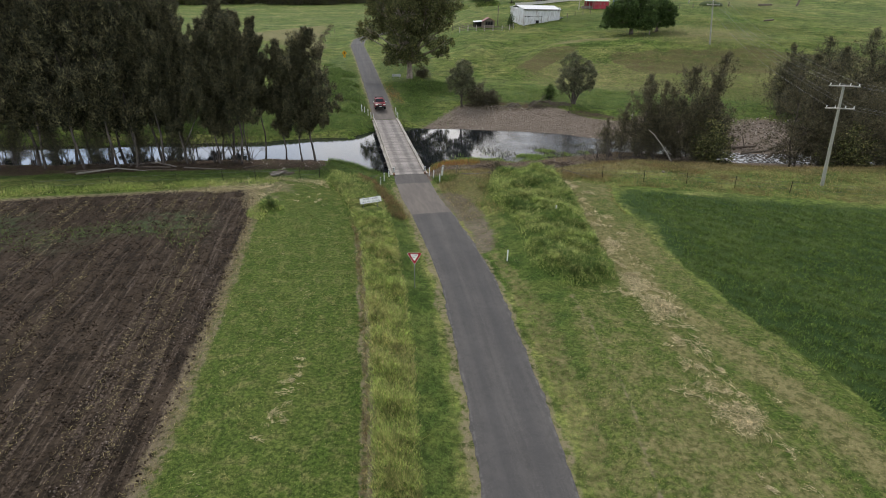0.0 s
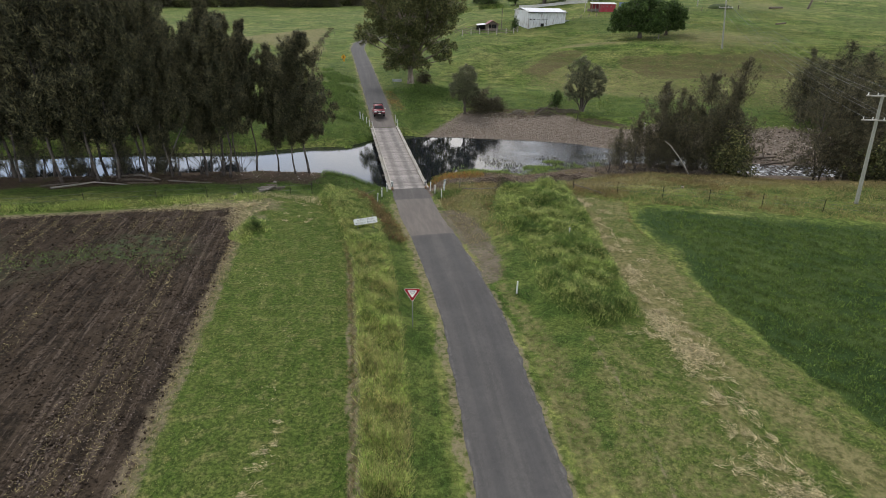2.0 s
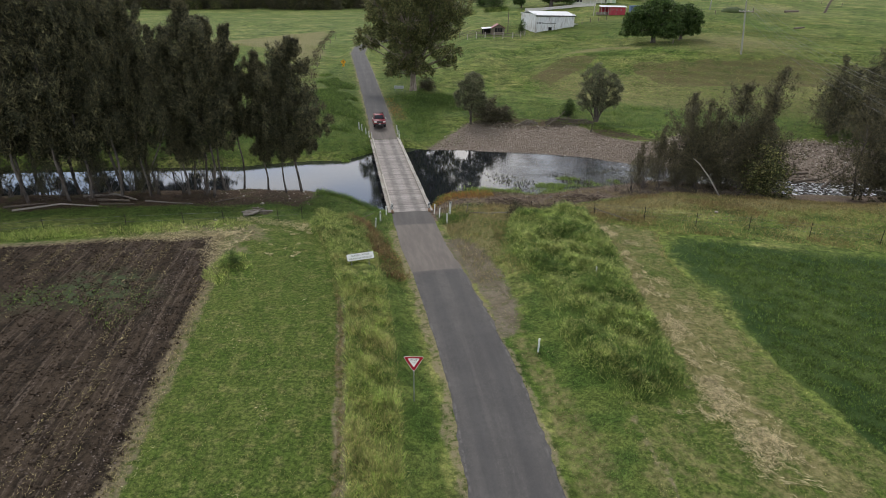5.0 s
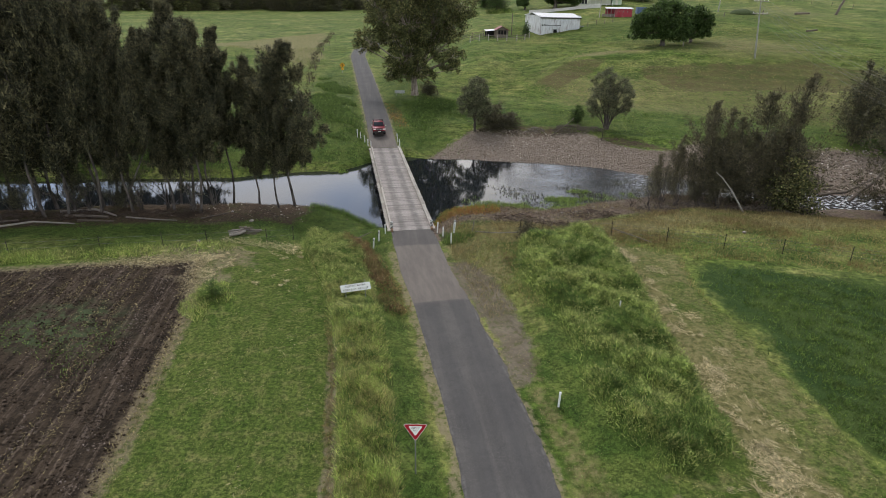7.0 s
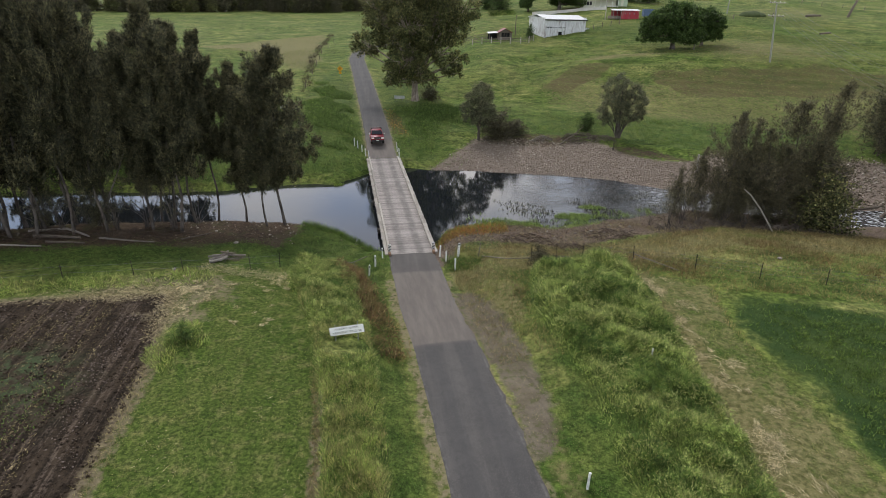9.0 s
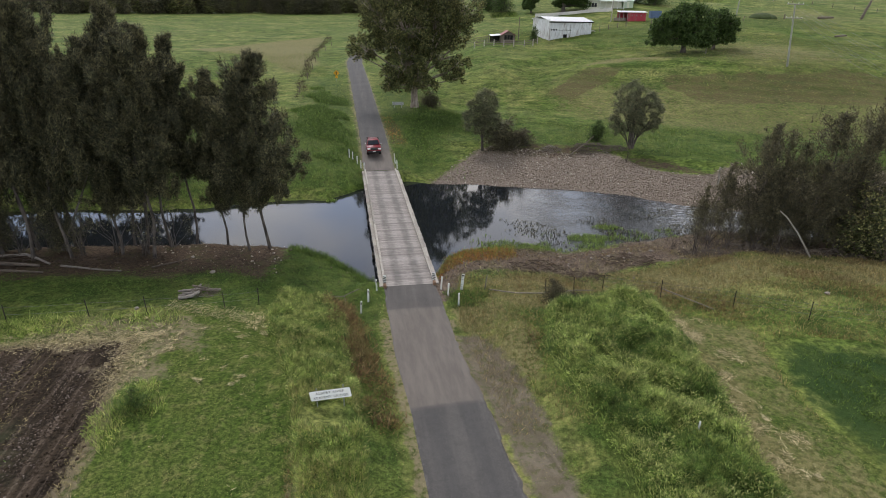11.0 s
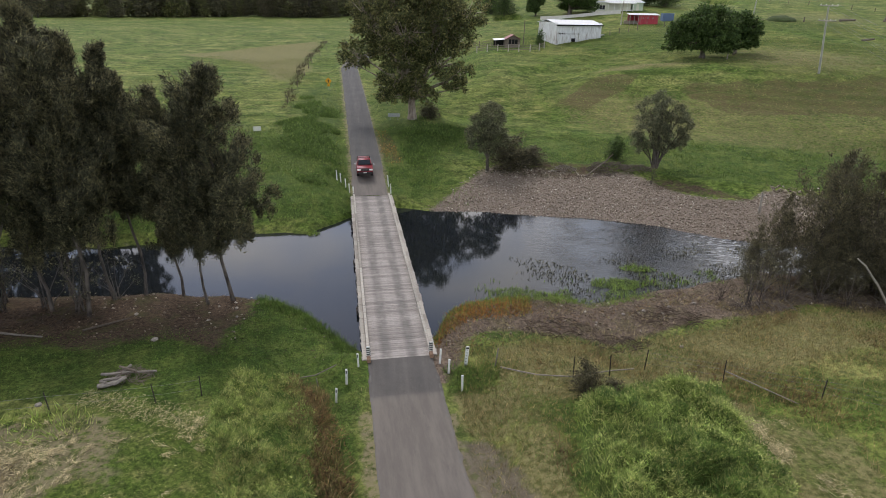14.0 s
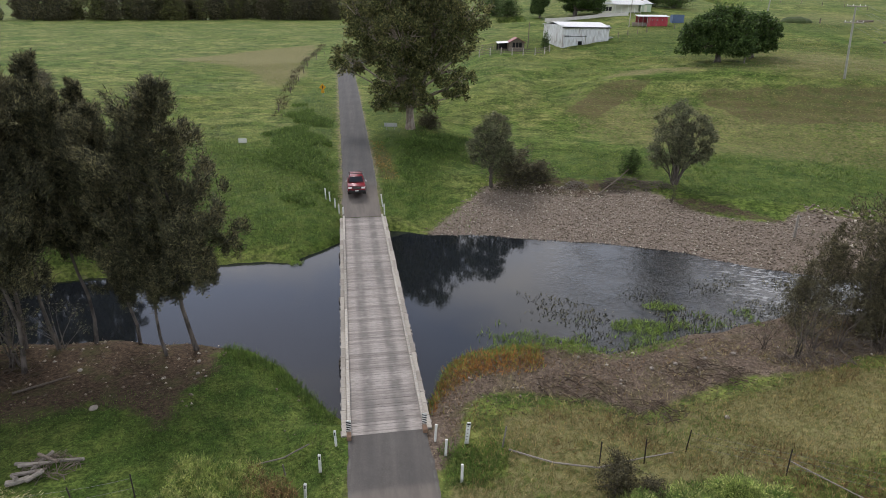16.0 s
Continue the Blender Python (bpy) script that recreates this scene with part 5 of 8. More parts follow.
# black and white hazard boards at the near ends of both kerbs
for sx in (-1, 1):
    hz = part("hazard_board", block(-0.12, 0.12, -0.012, 0.012, 0.0, 0.75, 0.004), M_WHITE, bridge, "black and white striped end marker", Matrix.Translation((sx * 1.865, 0.12, 0.12)))
    for i in range(5):
        z = 0.04 + 0.14 * i
        part("stripe", face([(-0.115, z), (-0.115, z + 0.07), (0.115, z + 0.07 - sx * -0.09), (0.115, z - sx * -0.09)][::-1] if sx < 0 else
                            [(-0.115, z + 0.07), (-0.115, z + 0.14), (0.115, z + 0.05), (0.115, z - 0.02)][::-1], 0.003), M_BLACK, hz, m=Matrix.Translation((0, -0.0155, 0.02 if sx < 0 else -0.03)))
    part("kerb_end", block(sx * 1.865 - 0.11, sx * 1.865 + 0.11, -0.35, 0.05, 0.0, 0.26, 0.03), plain("rusty_timber", (0.27, 0.17, 0.11), 0.9), bridge, "rust-stained kerb end")


# ---- power poles and lines ----
def line_pole(base, top, arms, label):
    b, t = Vector(base), Vector(top)
    p = tagged(new("power_pole"), label, "power pole", "power poles")
    p.matrix_world = Matrix.Translation(b)
    part("pole", rod((0, 0, -0.8), t - b, 0.19, 10, 0.12), plain("pole_timber", (0.30, 0.30, 0.25), 0.9), p)
    up = (t - b).normalized()
    ends = []
    for back, half, dx, dy in arms:
        c = (t - b) - up * back
        w = Vector((dx, dy, -0.02)).normalized()
        arm = part("crossarm", rod(c - w * half + Vector((0, -0.15, 0)), c + w * half + Vector((0, -0.15, 0)), 0.075, 6), M_KERB, p)
        for u in (-0.92, -0.35, 0.35, 0.92):
            s = c + w * half * u + Vector((0, -0.15, 0))
            part("insulator", rod(s + Vector((0, 0, 0.06)), s + Vector((0, 0, 0.27)), 0.055, 6, 0.035), M_WHITE, arm)
            ends.append(b + s + Vector((0, 0, 0.26)))
    return ends


near_ends = line_pole((40.98, 46, 1.15), (40.2, 46, 12.05), ((0.1, 1.5, 1, -0.05), (2.3, 1.45, 1, -0.05)), "tall weathered timber power pole with two crossarms, leaning a little")
far_ends = line_pole((60.3, 128, ground_at(60.3, 128)), (59.0, 128, 19.8), ((0.1, 1.4, 1, -0.1), (2.4, 1.4, 1, -0.1)), "pale timber power pole standing on the hillside")
line_pole((81.7, 203.4, ground_at(81.7, 203.4)), (81.9, 203.4, ground_at(81.7, 203.4) + 9.5), ((0.1, 1.0, 1, 0),), "distant timber power pole on the hill")
hp = stand("light_pole", 14.8, 176.4, 0, "plain timber pole between hut and shed", "pole")
part("pole", rod((0, 0, -0.4), (0.05, 0, 5.6), 0.12, 8, 0.09), M_OLDPOST, hp)
hp = stand("light_pole", 42.7, 194.5, 0, "pale timber pole beside the red shed", "pole")
part("pole", rod((0, 0, -0.4), (0.05, 0, 8.0), 0.13, 8, 0.09), M_KERB, hp)
M_WIRE = plain("wire", (0.22, 0.22, 0.22), 0.6, 0.2)


def wire(a, b, sag, r=0.009, label="thin sagging power line", name="power_line", group="power lines", material=None):
    a, b = Vector(a), Vector(b)
    n = 14
    pts = [a.lerp(b, i / n) - Vector((0, 0, 4 * sag * (i / n) * (1 - i / n))) for i in range(n + 1)]
    v, f = tube(pts, [r] * (n + 1), 4)
    return tagged(new(name, mesh_from(name, v, f, material or M_WIRE, True)), label, "cable", group)


for i, a in enumerate(near_ends):
    if i not in (2, 5):
        wire(a, far_ends[i], 1.6)
        wire(a, a + Vector((34, -22, -0.5)), 1.0)


# ---- fences ----
def star_post(x, y, h=1.25, tilt=(0, 0), label="dark steel star post of the wire fence"):
    p = stand("fence_post", x, y, 0, label, "fence post", "fence posts on the river bank", tilt)
    bm = bmesh.new()
    for a in (90, 210, 330):
        c, s = math.cos(radians(a)), math.sin(radians(a))
        vs = [bm.verts.new((c * 0.03 * k - s * 0.006 * j, s * 0.03 * k + c * 0.006 * j, z)) for z in (-0.3, h) for k, j in ((0, 1), (1, 1), (1, -1), (0, -1))]
        for q in ((0, 1, 5, 4), (1, 2, 6, 5), (2, 3, 7, 6), (4, 5, 6, 7)):
            bm.faces.new([vs[i] for i in q])
    part("stake", bm, M_DARKWOOD, p)
    return Vector((x, y, ground_at(x, y)))


row = [star_post(x, y, h, (rb.uniform(-3, 3), rb.uniform(-4, 4))) for x, y, h in
       ((6.0, 50.2, 1.3), (8.05, 50.5, 1.4), (10.3, 51.6, 1.3), (13.85, 49.8, 1.4), (18.0, 48.1, 1.3), (22.1, 46.6, 1.3), (26.4, 45.8, 1.3), (31, 44.6, 1.3), (36, 43.2, 1.3), (45, 41.5, 1.3))]
for z in (0.45, 0.85, 1.15):
    for a, b in zip(row[2:], row[3:]):
        wire(a + Vector((0, 0, z)), b + Vector((0, 0, z)), 0.03, 0.006, "slack grey wire of the bank fence", "fence_wire", "fence wires")
lrow = [star_post(x, y, 1.2, (rb.uniform(-3, 3), rb.uniform(-4, 4))) for x, y in ((-13.2, 47.4), (-15.15, 46.6), (-19.6, 45.4), (-22.8, 44.6), (-27.5, 43.9), (-33.5, 42.2), (-40, 40.2))]
for z in (0.5, 1.0):
    for a, b in zip(lrow, lrow[1:]):
        wire(a + Vector((0, 0, z)), b + Vector((0, 0, z)), 0.04, 0.006, "slack grey wire of the bank fence", "fence_wire", "fence wires")


def log(name, points, r0, r1, label, category="log", material=None, lift=None, group=""):
    """A round log or stick along plan points; heights over the ground."""
    pts = [(x, y, ground_at(x, y) + z) for x, y, z in points]
    fine = [Vector(pts[0])]
    rr = [r0]
    for i in range(1, len(pts)):
        for k in (0.5, 1.0):
            p = Vector(pts[i - 1]).lerp(Vector(pts[i]), k)
            fine.append(p + Vector((rb.uniform(-1, 1), rb.uniform(-1, 1), rb.uniform(-0.5, 0.5))) * r0 * 0.35)
            rr.append(r0 + (r1 - r0) * (i - 1 + k) / (len(pts) - 1))
    v, f = tube(fine, rr, 7)
    n = len(v)
    me = bpy.data.meshes.new(name)
    me.from_pydata(v, [], f + [tuple(range(6, -1, -1)), tuple(range(n - 7, n))])
    me.materials.append(material or M_LOG)
    return tagged(new(name, me), label, category, group)


M_DARKTWIG = plain("dead_twigs", (0.085, 0.062, 0.045), 0.9, vary=0.5)
M_PALE = timber_material("bleached_wood", (0.27, 0.245, 0.215), 0.45)
log("fallen_rail", [(2.15, 51.3, 0.12), (4.0, 50.2, 0.16), (5.8, 49.6, 0.35), (8.2, 50.6, 0.3), (9.6, 51.3, 0.2)], 0.045, 0.03, "long pale fallen fence rail on the bank", "rail", M_PALE)
log("leaning_stake", [(1.86, 51.7, -0.2), (2.02, 51.75, 1.15)], 0.045, 0.035, "thin pale stake standing in the grass", "stake", M_PALE)
log("fallen_rail", [(13.9, 49.9, 0.7), (16.6, 47.6, 0.12)], 0.032, 0.025, "pale broken rail leaning from a fence post", "rail", M_PALE)
log("fallen_rail", [(-9.5, 50.4, 0.12), (-8.4, 51.2, 0.16), (-7.3, 51.8, 0.35)], 0.04, 0.03, "pale fallen rail in the grass beside the bridge", "rail", M_PALE)
log("leaning_stake", [(-8.0, 50.2, -0.1), (-8.12, 50.3, 0.55)], 0.04, 0.03, "short pale stake in the grass", "stake", M_PALE)
# wood pile
TWIGS = []
for x0, y0, x1, y1, z0, z1, r in ((-19.3, 49.0, -17.9, 48.9, 0.2, 0.26, 0.08), (-18.8, 48.6, -17.5, 49.0, 0.38, 0.36, 0.08), (-18.2, 48.5, -17.9, 49.5, 0.22, 0.5, 0.08), (-18.7, 47.7, -17.9, 48.0, 0.14, 0.18, 0.13),
                                  (-17.7, 49.2, -16.5, 49.4, 0.2, 0.2, 0.08), (-18.6, 48.1, -17.6, 48.4, 0.3, 0.33, 0.09), (-18.4, 49.3, -17.2, 48.8, 0.5, 0.48, 0.07), (-18.0, 47.9, -17.5, 48.3, 0.15, 0.4, 0.11), (-18.9, 48.3, -18.3, 47.8, 0.12, 0.3, 0.1)):
    log("sawn_log", [(x0, y0, z0), (x1, y1, z1)], r, r * 0.9, "cut log in a heap at the field edge", group="heap of cut logs", material=M_PALE if r > 0.075 else M_LOG)
for x, y, rx, ry, h, n in ((-36.5, 56.0, 3.0, 1.6, 0.8, 110), (-30.5, 56.6, 2.6, 1.4, 0.6, 90), (-26.5, 57.5, 2.2, 1.4, 0.5, 70), (-42.5, 54.5, 3.0, 1.8, 0.9, 110), (6.5, 57.5, 2.6, 1.6, 0.5, 80), (9.8, 55.4, 2.0, 1.4, 0.5, 60), (14.5, 59.5, 2.6, 1.4, 0.5, 80)):
    TWIGS.append((x, y, rx, ry, h, n))
# fallen timber under the she-oaks
for pts, r, pale in (([(-39.5, 57.0, 0.1), (-36, 57.2, 0.3), (-33, 55.6, 0.15)], 0.16, True), ([(-38, 55.6, 0.15), (-33.5, 55.0, 0.2)], 0.2, False), ([(-31.8, 55.2, 0.12), (-29, 54.7, 0.15), (-26.4, 54.3, 0.1)], 0.1, True),
                     ([(-41.5, 49.2, 0.3), (-37.6, 50.6, 0.6), (-34.8, 52.0, 0.1)], 0.11, True), ([(-36.0, 54.2, 0.1), (-32, 53.4, 0.1)], 0.13, False), ([(-24.6, 55.5, 0.1), (-22.4, 57.2, 0.15)], 0.08, False),
                     ([(-34.4, 59, -0.3), (-31.3, 59, 5.2), (-28.4, 59, 10.8)], 0.1, True), ([(-45, 52.5, 0.1), (-41, 53.2, 0.3)], 0.14, False)):
    log("fallen_log", pts, r, r * 0.55, "fallen bleached branch among she-oak trunks" if pale else "fallen dark log on the littered bank", material=M_PALE if pale else M_LOG, group="fallen timber")
log("dead_branch", [(30.1, 60.2, -0.1), (28.4, 60.2, 2.2), (27.1, 60.1, 3.6), (26.3, 60, 4.1)], 0.085, 0.045, "bleached dead branch leaning out of the thicket", "branch", M_PALE)
for pts, r in (([(45, 72.5, 0.5), (49, 73.5, 0.7), (54, 76.5, 1.2)], 0.2), ([(48, 71.5, 0.3), (52.5, 74, 2.0), (56, 77.5, 3.6)], 0.22), ([(44, 74.6, 0.3), (48.5, 75.6, 0.5)], 0.24), ([(46.5, 75, 0.4), (46.2, 75.6, 1.8)], 0.12)):
    log("flood_log", pts, r, r * 0.6, "tangled flood-stranded log below the riffle", group="flood timber")


def twig_heap(name, x, y, rx, ry, h, n, label, material=None, category="brush heap", size=1.0, rise=(-0.25, 0.5)):
    """A tangle of bent twigs over a spot."""
    r = random.Random(int(x * 7 + y))
    tubes = []
    for i in range(n):
        a, q = r.uniform(0, 6.28), math.sqrt(r.random())
        bx, by = rx * q * math.cos(a), ry * q * math.sin(a)
        gz = ground_at(x + bx, y + by) - ground_at(x, y)
        top = h * (1 - q * q) * r.uniform(0.3, 1.0)
        w = r.uniform(0, 6.28)
        ln = r.uniform(0.5, 1.4) * size
        p = Vector((bx, by, gz + top * 0.6))
        d = Vector((math.cos(w), math.sin(w), r.uniform(*rise))) * ln
        tubes.append(tube([p - d * 0.5, p + Vector((0, 0, 0.12 * ln)), p + d * 0.5], [0.03 * size, 0.022 * size, 0.008 * size], 4))
    root = stand(name, x, y, 0, label, category)
    part("brushwood", join_tubes("brushwood", tubes, material or M_LOG), None, root)
    return root


twig_heap("brush_heap", 17.5, 92.6, 2.6, 1.3, 1.3, 170, "grey tangle of flood-stranded branches on the beach", size=1.2)
twig_heap("brush_heap", 20.6, 92.0, 2.0, 0.9, 0.9, 110, "grey tangle of flood-stranded branches on the beach", size=1.1)
twig_heap("brush_heap", 12.3, 92.8, 1.4, 0.8, 0.8, 60, "small heap of bleached driftwood at the beach head", M_PALE)
log("flood_log", [(14.6, 90.9, 0.1), (17.0, 92.6, 0.9), (18.2, 93.4, 1.5)], 0.09, 0.05, "grey flood log propped against the bank", material=M_LOG, group="flood timber")
twig_heap("brush_heap", -17.7, 48.9, 1.2, 0.9, 0.85, 110, "dark brushwood among the cut logs", size=0.7)
for x, y, rx, ry, h, n in ((21.5, 61.0, 2.4, 1.2, 0.7, 80), (25.5, 62.6, 2.4, 1.2, 0.8, 80), (33, 61.8, 4.0, 1.2, 0.8, 90), (52, 61, 4.0, 3.0, 1.4, 120)):
    twig_heap("dead_scrub", x, y, rx, ry, h, n, "grey-brown fallen scrub at the water's edge", category="scrub", size=1.2, rise=(-0.1, 0.9))


# ---- stones, seen singly ----
def stone(x, y, r, label="pale river stone on the bank", group="stones"):
    q = random.Random(int(x * 31 + y * 17))
    bm = bmesh.new()
    bmesh.ops.create_icosphere(bm, subdivisions=2, radius=r)
    for v in bm.verts:
        v.co *= 1 + 0.16 * math.sin(7 * v.co.x / r + q.random() * 6) * math.cos(5 * v.co.y / r) + q.uniform(-0.05, 0.05)
        v.co.z *= 0.65
    me = bpy.data.meshes.new("stone")
    bm.to_mesh(me)
    bm.free()
    me.materials.append(M_STONE)
    ob = new("stone", me)
    ob.location = (x, y, ground_at(x, y) + r * 0.35)
    return tagged(ob, label, "stone", group)


M_STONE = plain("pale_stone", (0.30, 0.265, 0.225), 0.85, vary=0.3, scale=14)
stone(-19.0, 53.9, 0.22, "large pale rounded boulder on the bank")
stone(-20.6, 46.0, 0.15, "pale boulder at the field edge")
for x, y, r in ((-16.0, 59.5, 0.18), (-15.5, 58.2, 0.15), (-17.2, 57.6, 0.14), (-14.9, 57.9, 0.12), (-22.4, 58.0, 0.2), (11.4, 60.0, 0.2), (13.0, 60.6, 0.22), (14.2, 60.2, 0.16), (15.0, 61.2, 0.2), (9.2, 58.6, 0.14), (17.0, 61.8, 0.22),
                (6.0, 58.6, 0.13), (3.4, 57.6, 0.12), (25.5, 50.5, 0.25), (13.5, 54.6, 0.2)):
    stone(x, y, r * 0.7)
for x, y, rx, ry, h, n in TWIGS:
    twig_heap("dead_scrub", x, y, rx, ry, h, n, "brown fallen twigs and brush on the littered bank", M_DARKTWIG, "scrub", 1.0, (-0.1, 0.5))


# ---- farm on the hill ----
def corrugated(name, c, rust, metal=0.25, pitch=7.0):
    k = Nodes(name, 0.55, 0.4, metal)
    a, b = k.noise(1.1, 6, k.where((1, 1, 0.3)), 0.7), k.noise(5.0, 5, k.where((1, 1, 0.15)))
    col = k.mix(k.step(b, 0.35, 0.7), tuple(v * 0.78 for v in c), c)
    col = k.mix(k.math("MULTIPLY", k.step(a, 0.50, 0.66), 0.7), col, rust)
    return k.done(col)


M_TIN = corrugated("weathered_tin", (0.68, 0.69, 0.69), (0.24, 0.19, 0.155))
M_TINROOF = corrugated("pale_tin_roof", (0.74, 0.75, 0.75), (0.6, 0.58, 0.56))
M_REDROOF = corrugated("red_tin_roof", (0.24, 0.045, 0.04), (0.15, 0.05, 0.04), 0.0)
M_REDWALL = corrugated("red_tin_wall", (0.36, 0.03, 0.045), (0.25, 0.12, 0.1), 0.0)
M_BLUE = plain("blue_steel", (0.085, 0.13, 0.22), 0.6)
M_CREAM = plain("cream_boards", (0.60, 0.60, 0.48), 0.7, vary=0.12)
M_GREENWALL = plain("pale_green_boards", (0.42, 0.50, 0.36), 0.7, vary=0.12)
# near black: shade painted into openings and under the eave, also dark lettering and hubs
M_DARK = plain("dark_paint_and_shade", (0.012, 0.012, 0.012), 0.9)
M_GLASS = plain("dark_window_glass", (0.02, 0.022, 0.025), 0.08, vary=0.05)


def ribbed(length, height, pitch=0.32, depth=0.035, thick=0.05):
    """A sheet with upright ribs, along x from 0, standing on z = 0; its front towards -y."""
    n = int(length / (pitch / 2))
    xs = [length * i / n for i in range(n + 1)]
    bm = bmesh.new()
    rows = []
    for i, x in enumerate(xs):
        y = -depth if i % 2 else 0.0
        rows.append([bm.verts.new((x, yy, z)) for yy, z in ((y, 0), (y, height), (thick, height), (thick, 0))])
    for a, b in zip(rows, rows[1:]):
        for k in range(4):
            bm.faces.new((a[k], b[k], b[(k + 1) % 4], a[(k + 1) % 4]))
    bm.faces.new(rows[0]), bm.faces.new(rows[-1][::-1])
    bmesh.ops.recalc_face_normals(bm, faces=bm.faces)
    return bm


def roof_slab(points, thick=0.12):
    """A slab with the given top corners."""
    bm = bmesh.new()
    top = [bm.verts.new(p) for p in points]
    low = [bm.verts.new((p[0], p[1], p[2] - thick)) for p in points]
    bm.faces.new(top), bm.faces.new(low[::-1])
    n = len(points)
    for i in range(n):
        bm.faces.new((top[(i + 1) % n], top[i], low[i], low[(i + 1) % n]))
    bmesh.ops.recalc_face_normals(bm, faces=bm.faces)
    return bm


shed = tagged(new("farm_shed"), "large weathered white corrugated-iron shed with low pale roof", "shed")
shed.matrix_world = pose(22.2, 172.6, 9.95, 0, 0, 15)
L, W, HT = 11.6, 11.5, 4.7
for i in range(4):
    if i != 1:
        part("front_sheet", ribbed(L / 4 - 0.02, HT + 0.6), M_TIN, shed, m=Matrix.Translation((i * L / 4 + 0.01, 0, -0.6)))
part("front_sheet", ribbed(1.0, HT + 0.6), M_TIN, shed, m=Matrix.Translation((L / 4 + 0.01, 0, -0.6)))
part("front_sheet", ribbed(0.72, HT + 0.6), M_TIN, shed, m=Matrix.Translation((L / 4 + 2.06, 0, -0.6)))
part("front_sheet", ribbed(1.02, HT - 1.6), M_TIN, shed, m=Matrix.Translation((L / 4 + 1.02, 0, 1.6)))
# sheet behind the door gap, its near-black colour standing in for the unlit inside
part("doorway", block(L / 4 + 1.0, L / 4 + 2.1, 0.25, 0.3, -0.6, 1.7), M_DARK, shed, "near-black sheet painted as the shade inside the doorway")
turn = Matrix.Rotation(radians(90), 4, "Z")
for i in range(3):
    part("side_sheet", ribbed(W / 3 - 0.02, HT + 1.0), M_TIN, shed, m=Matrix.Translation((0, W - i * W / 3 - 0.01, -0.6)) @ Matrix.Rotation(radians(-90), 4, "Z"))
    part("side_sheet", ribbed(W / 3 - 0.02, HT + 1.0), M_TIN, shed, m=Matrix.Translation((L, i * W / 3 + 0.01, -0.6)) @ turn)
part("back_wall", block(0, L, W, W + 0.06, -0.6, HT + 0.35), M_TIN, shed)
part("roof", roof_slab([(-0.3, -0.35, HT + 0.12), (L + 0.35, -0.35, HT - 0.08), (L + 0.35, W * 0.5, HT + 0.85), (-0.3, W * 0.5, HT + 1.0)]), M_TINROOF, shed, "pale low-pitched roof slope")
part("roof", roof_slab([(-0.3, W * 0.5, HT + 1.0), (L + 0.35, W * 0.5, HT + 0.85), (L + 0.35, W + 0.3, HT + 0.2), (-0.3, W + 0.3, HT + 0.3)]), M_TINROOF, shed)
# eave shadow painted as a near-black strip below the roof edge
part("fascia", block(-0.3, L + 0.35, -0.38, -0.352, HT - 0.3, HT - 0.06), M_DARK, shed, "fascia strip painted near black as eave shadow")
for i in range(4):
    part("sign_bar", block(0.5 + 0.42 * i, 0.78 + 0.42 * i, -0.05, -0.038, 2.5, 2.85), M_DARK, shed, "faded dark lettering bar")
part("sign_bar", block(2.2, 6.0, -0.05, -0.038, 2.55, 2.66), M_DARK, shed, "faded dark line on the wall")
lean = part("lean_to", block(L + 0.02, L + 1.5, 1.5, 5.0, -0.4, 2.2, 0.03), M_TIN, shed, "small grey lean-to box")
part("lean_to_roof", roof_slab([(L - 0.1, 1.2, 2.7), (L + 1.8, 1.2, 2.35), (L + 1.8, 5.3, 2.35), (L - 0.1, 5.3, 2.7)]), M_TINROOF, lean)

hut = tagged(new("stock_hut"), "small old hut with red iron roof and open lean-to", "hut")
hut.matrix_world = pose(10.2, 172.6, ground_at(11, 173) - 0.05, 0, 0, 6)
M_BOARDS = timber_material("old_boards", (0.20, 0.17, 0.14), 0.4)
for i in range(7):
    part("board", block(0, 3.4, -0.03, 0.03, 0.02 + 0.26 * i, 0.26 + 0.26 * i, 0.008), M_BOARDS, hut) if i < 3 else None
    if i >= 3:
        part("board", block(0, 0.7, -0.03, 0.03, 0.02 + 0.26 * i, 0.26 + 0.26 * i, 0.008), M_BOARDS, hut)
        part("board", block(2.9, 3.4, -0.03, 0.03, 0.02 + 0.26 * i, 0.26 + 0.26 * i, 0.008), M_BOARDS, hut)
# near-black sheet behind the mullions, painted shade of the hut's inside
part("window", block(0.7, 2.9, 0.2, 0.25, 0.7, 1.85), M_DARK, hut, "near-black sheet painted as the shade inside the window bay")
for x in (1.35, 2.1):
    part("mullion", block(x, x + 0.12, -0.02, 0.06, 0.7, 1.85), M_BOARDS, hut)
part("side_wall", block(-0.06, 0, -0.03, 3.0, 0, 1.9), M_BOARDS, hut)
part("side_wall", block(3.4, 3.46, -0.03, 3.0, 0, 1.9), M_BOARDS, hut)
part("back_wall", block(0, 3.4, 3.0, 3.06, 0, 1.9), M_BOARDS, hut)
part("roof", roof_slab([(-0.3, -0.4, 1.85), (1.7, -0.4, 2.95), (1.7, 3.3, 2.95), (-0.3, 3.3, 1.85)], 0.08), M_REDROOF, hut, "red iron roof slope")
part("roof", roof_slab([(1.7, -0.4, 2.95), (3.7, -0.4, 1.85), (3.7, 3.3, 1.85), (1.7, 3.3, 2.95)], 0.08), M_REDROOF, hut)
part("gable", face([(0, 1.85), (3.4, 1.85), (1.7, 2.85)], 0.05), M_BOARDS, hut)
for x in (-2.5, -0.2):
    part("lean_to_post", rod((x, 0, -0.2), (x, 0, 1.7), 0.07, 6), M_OLDPOST, hut)
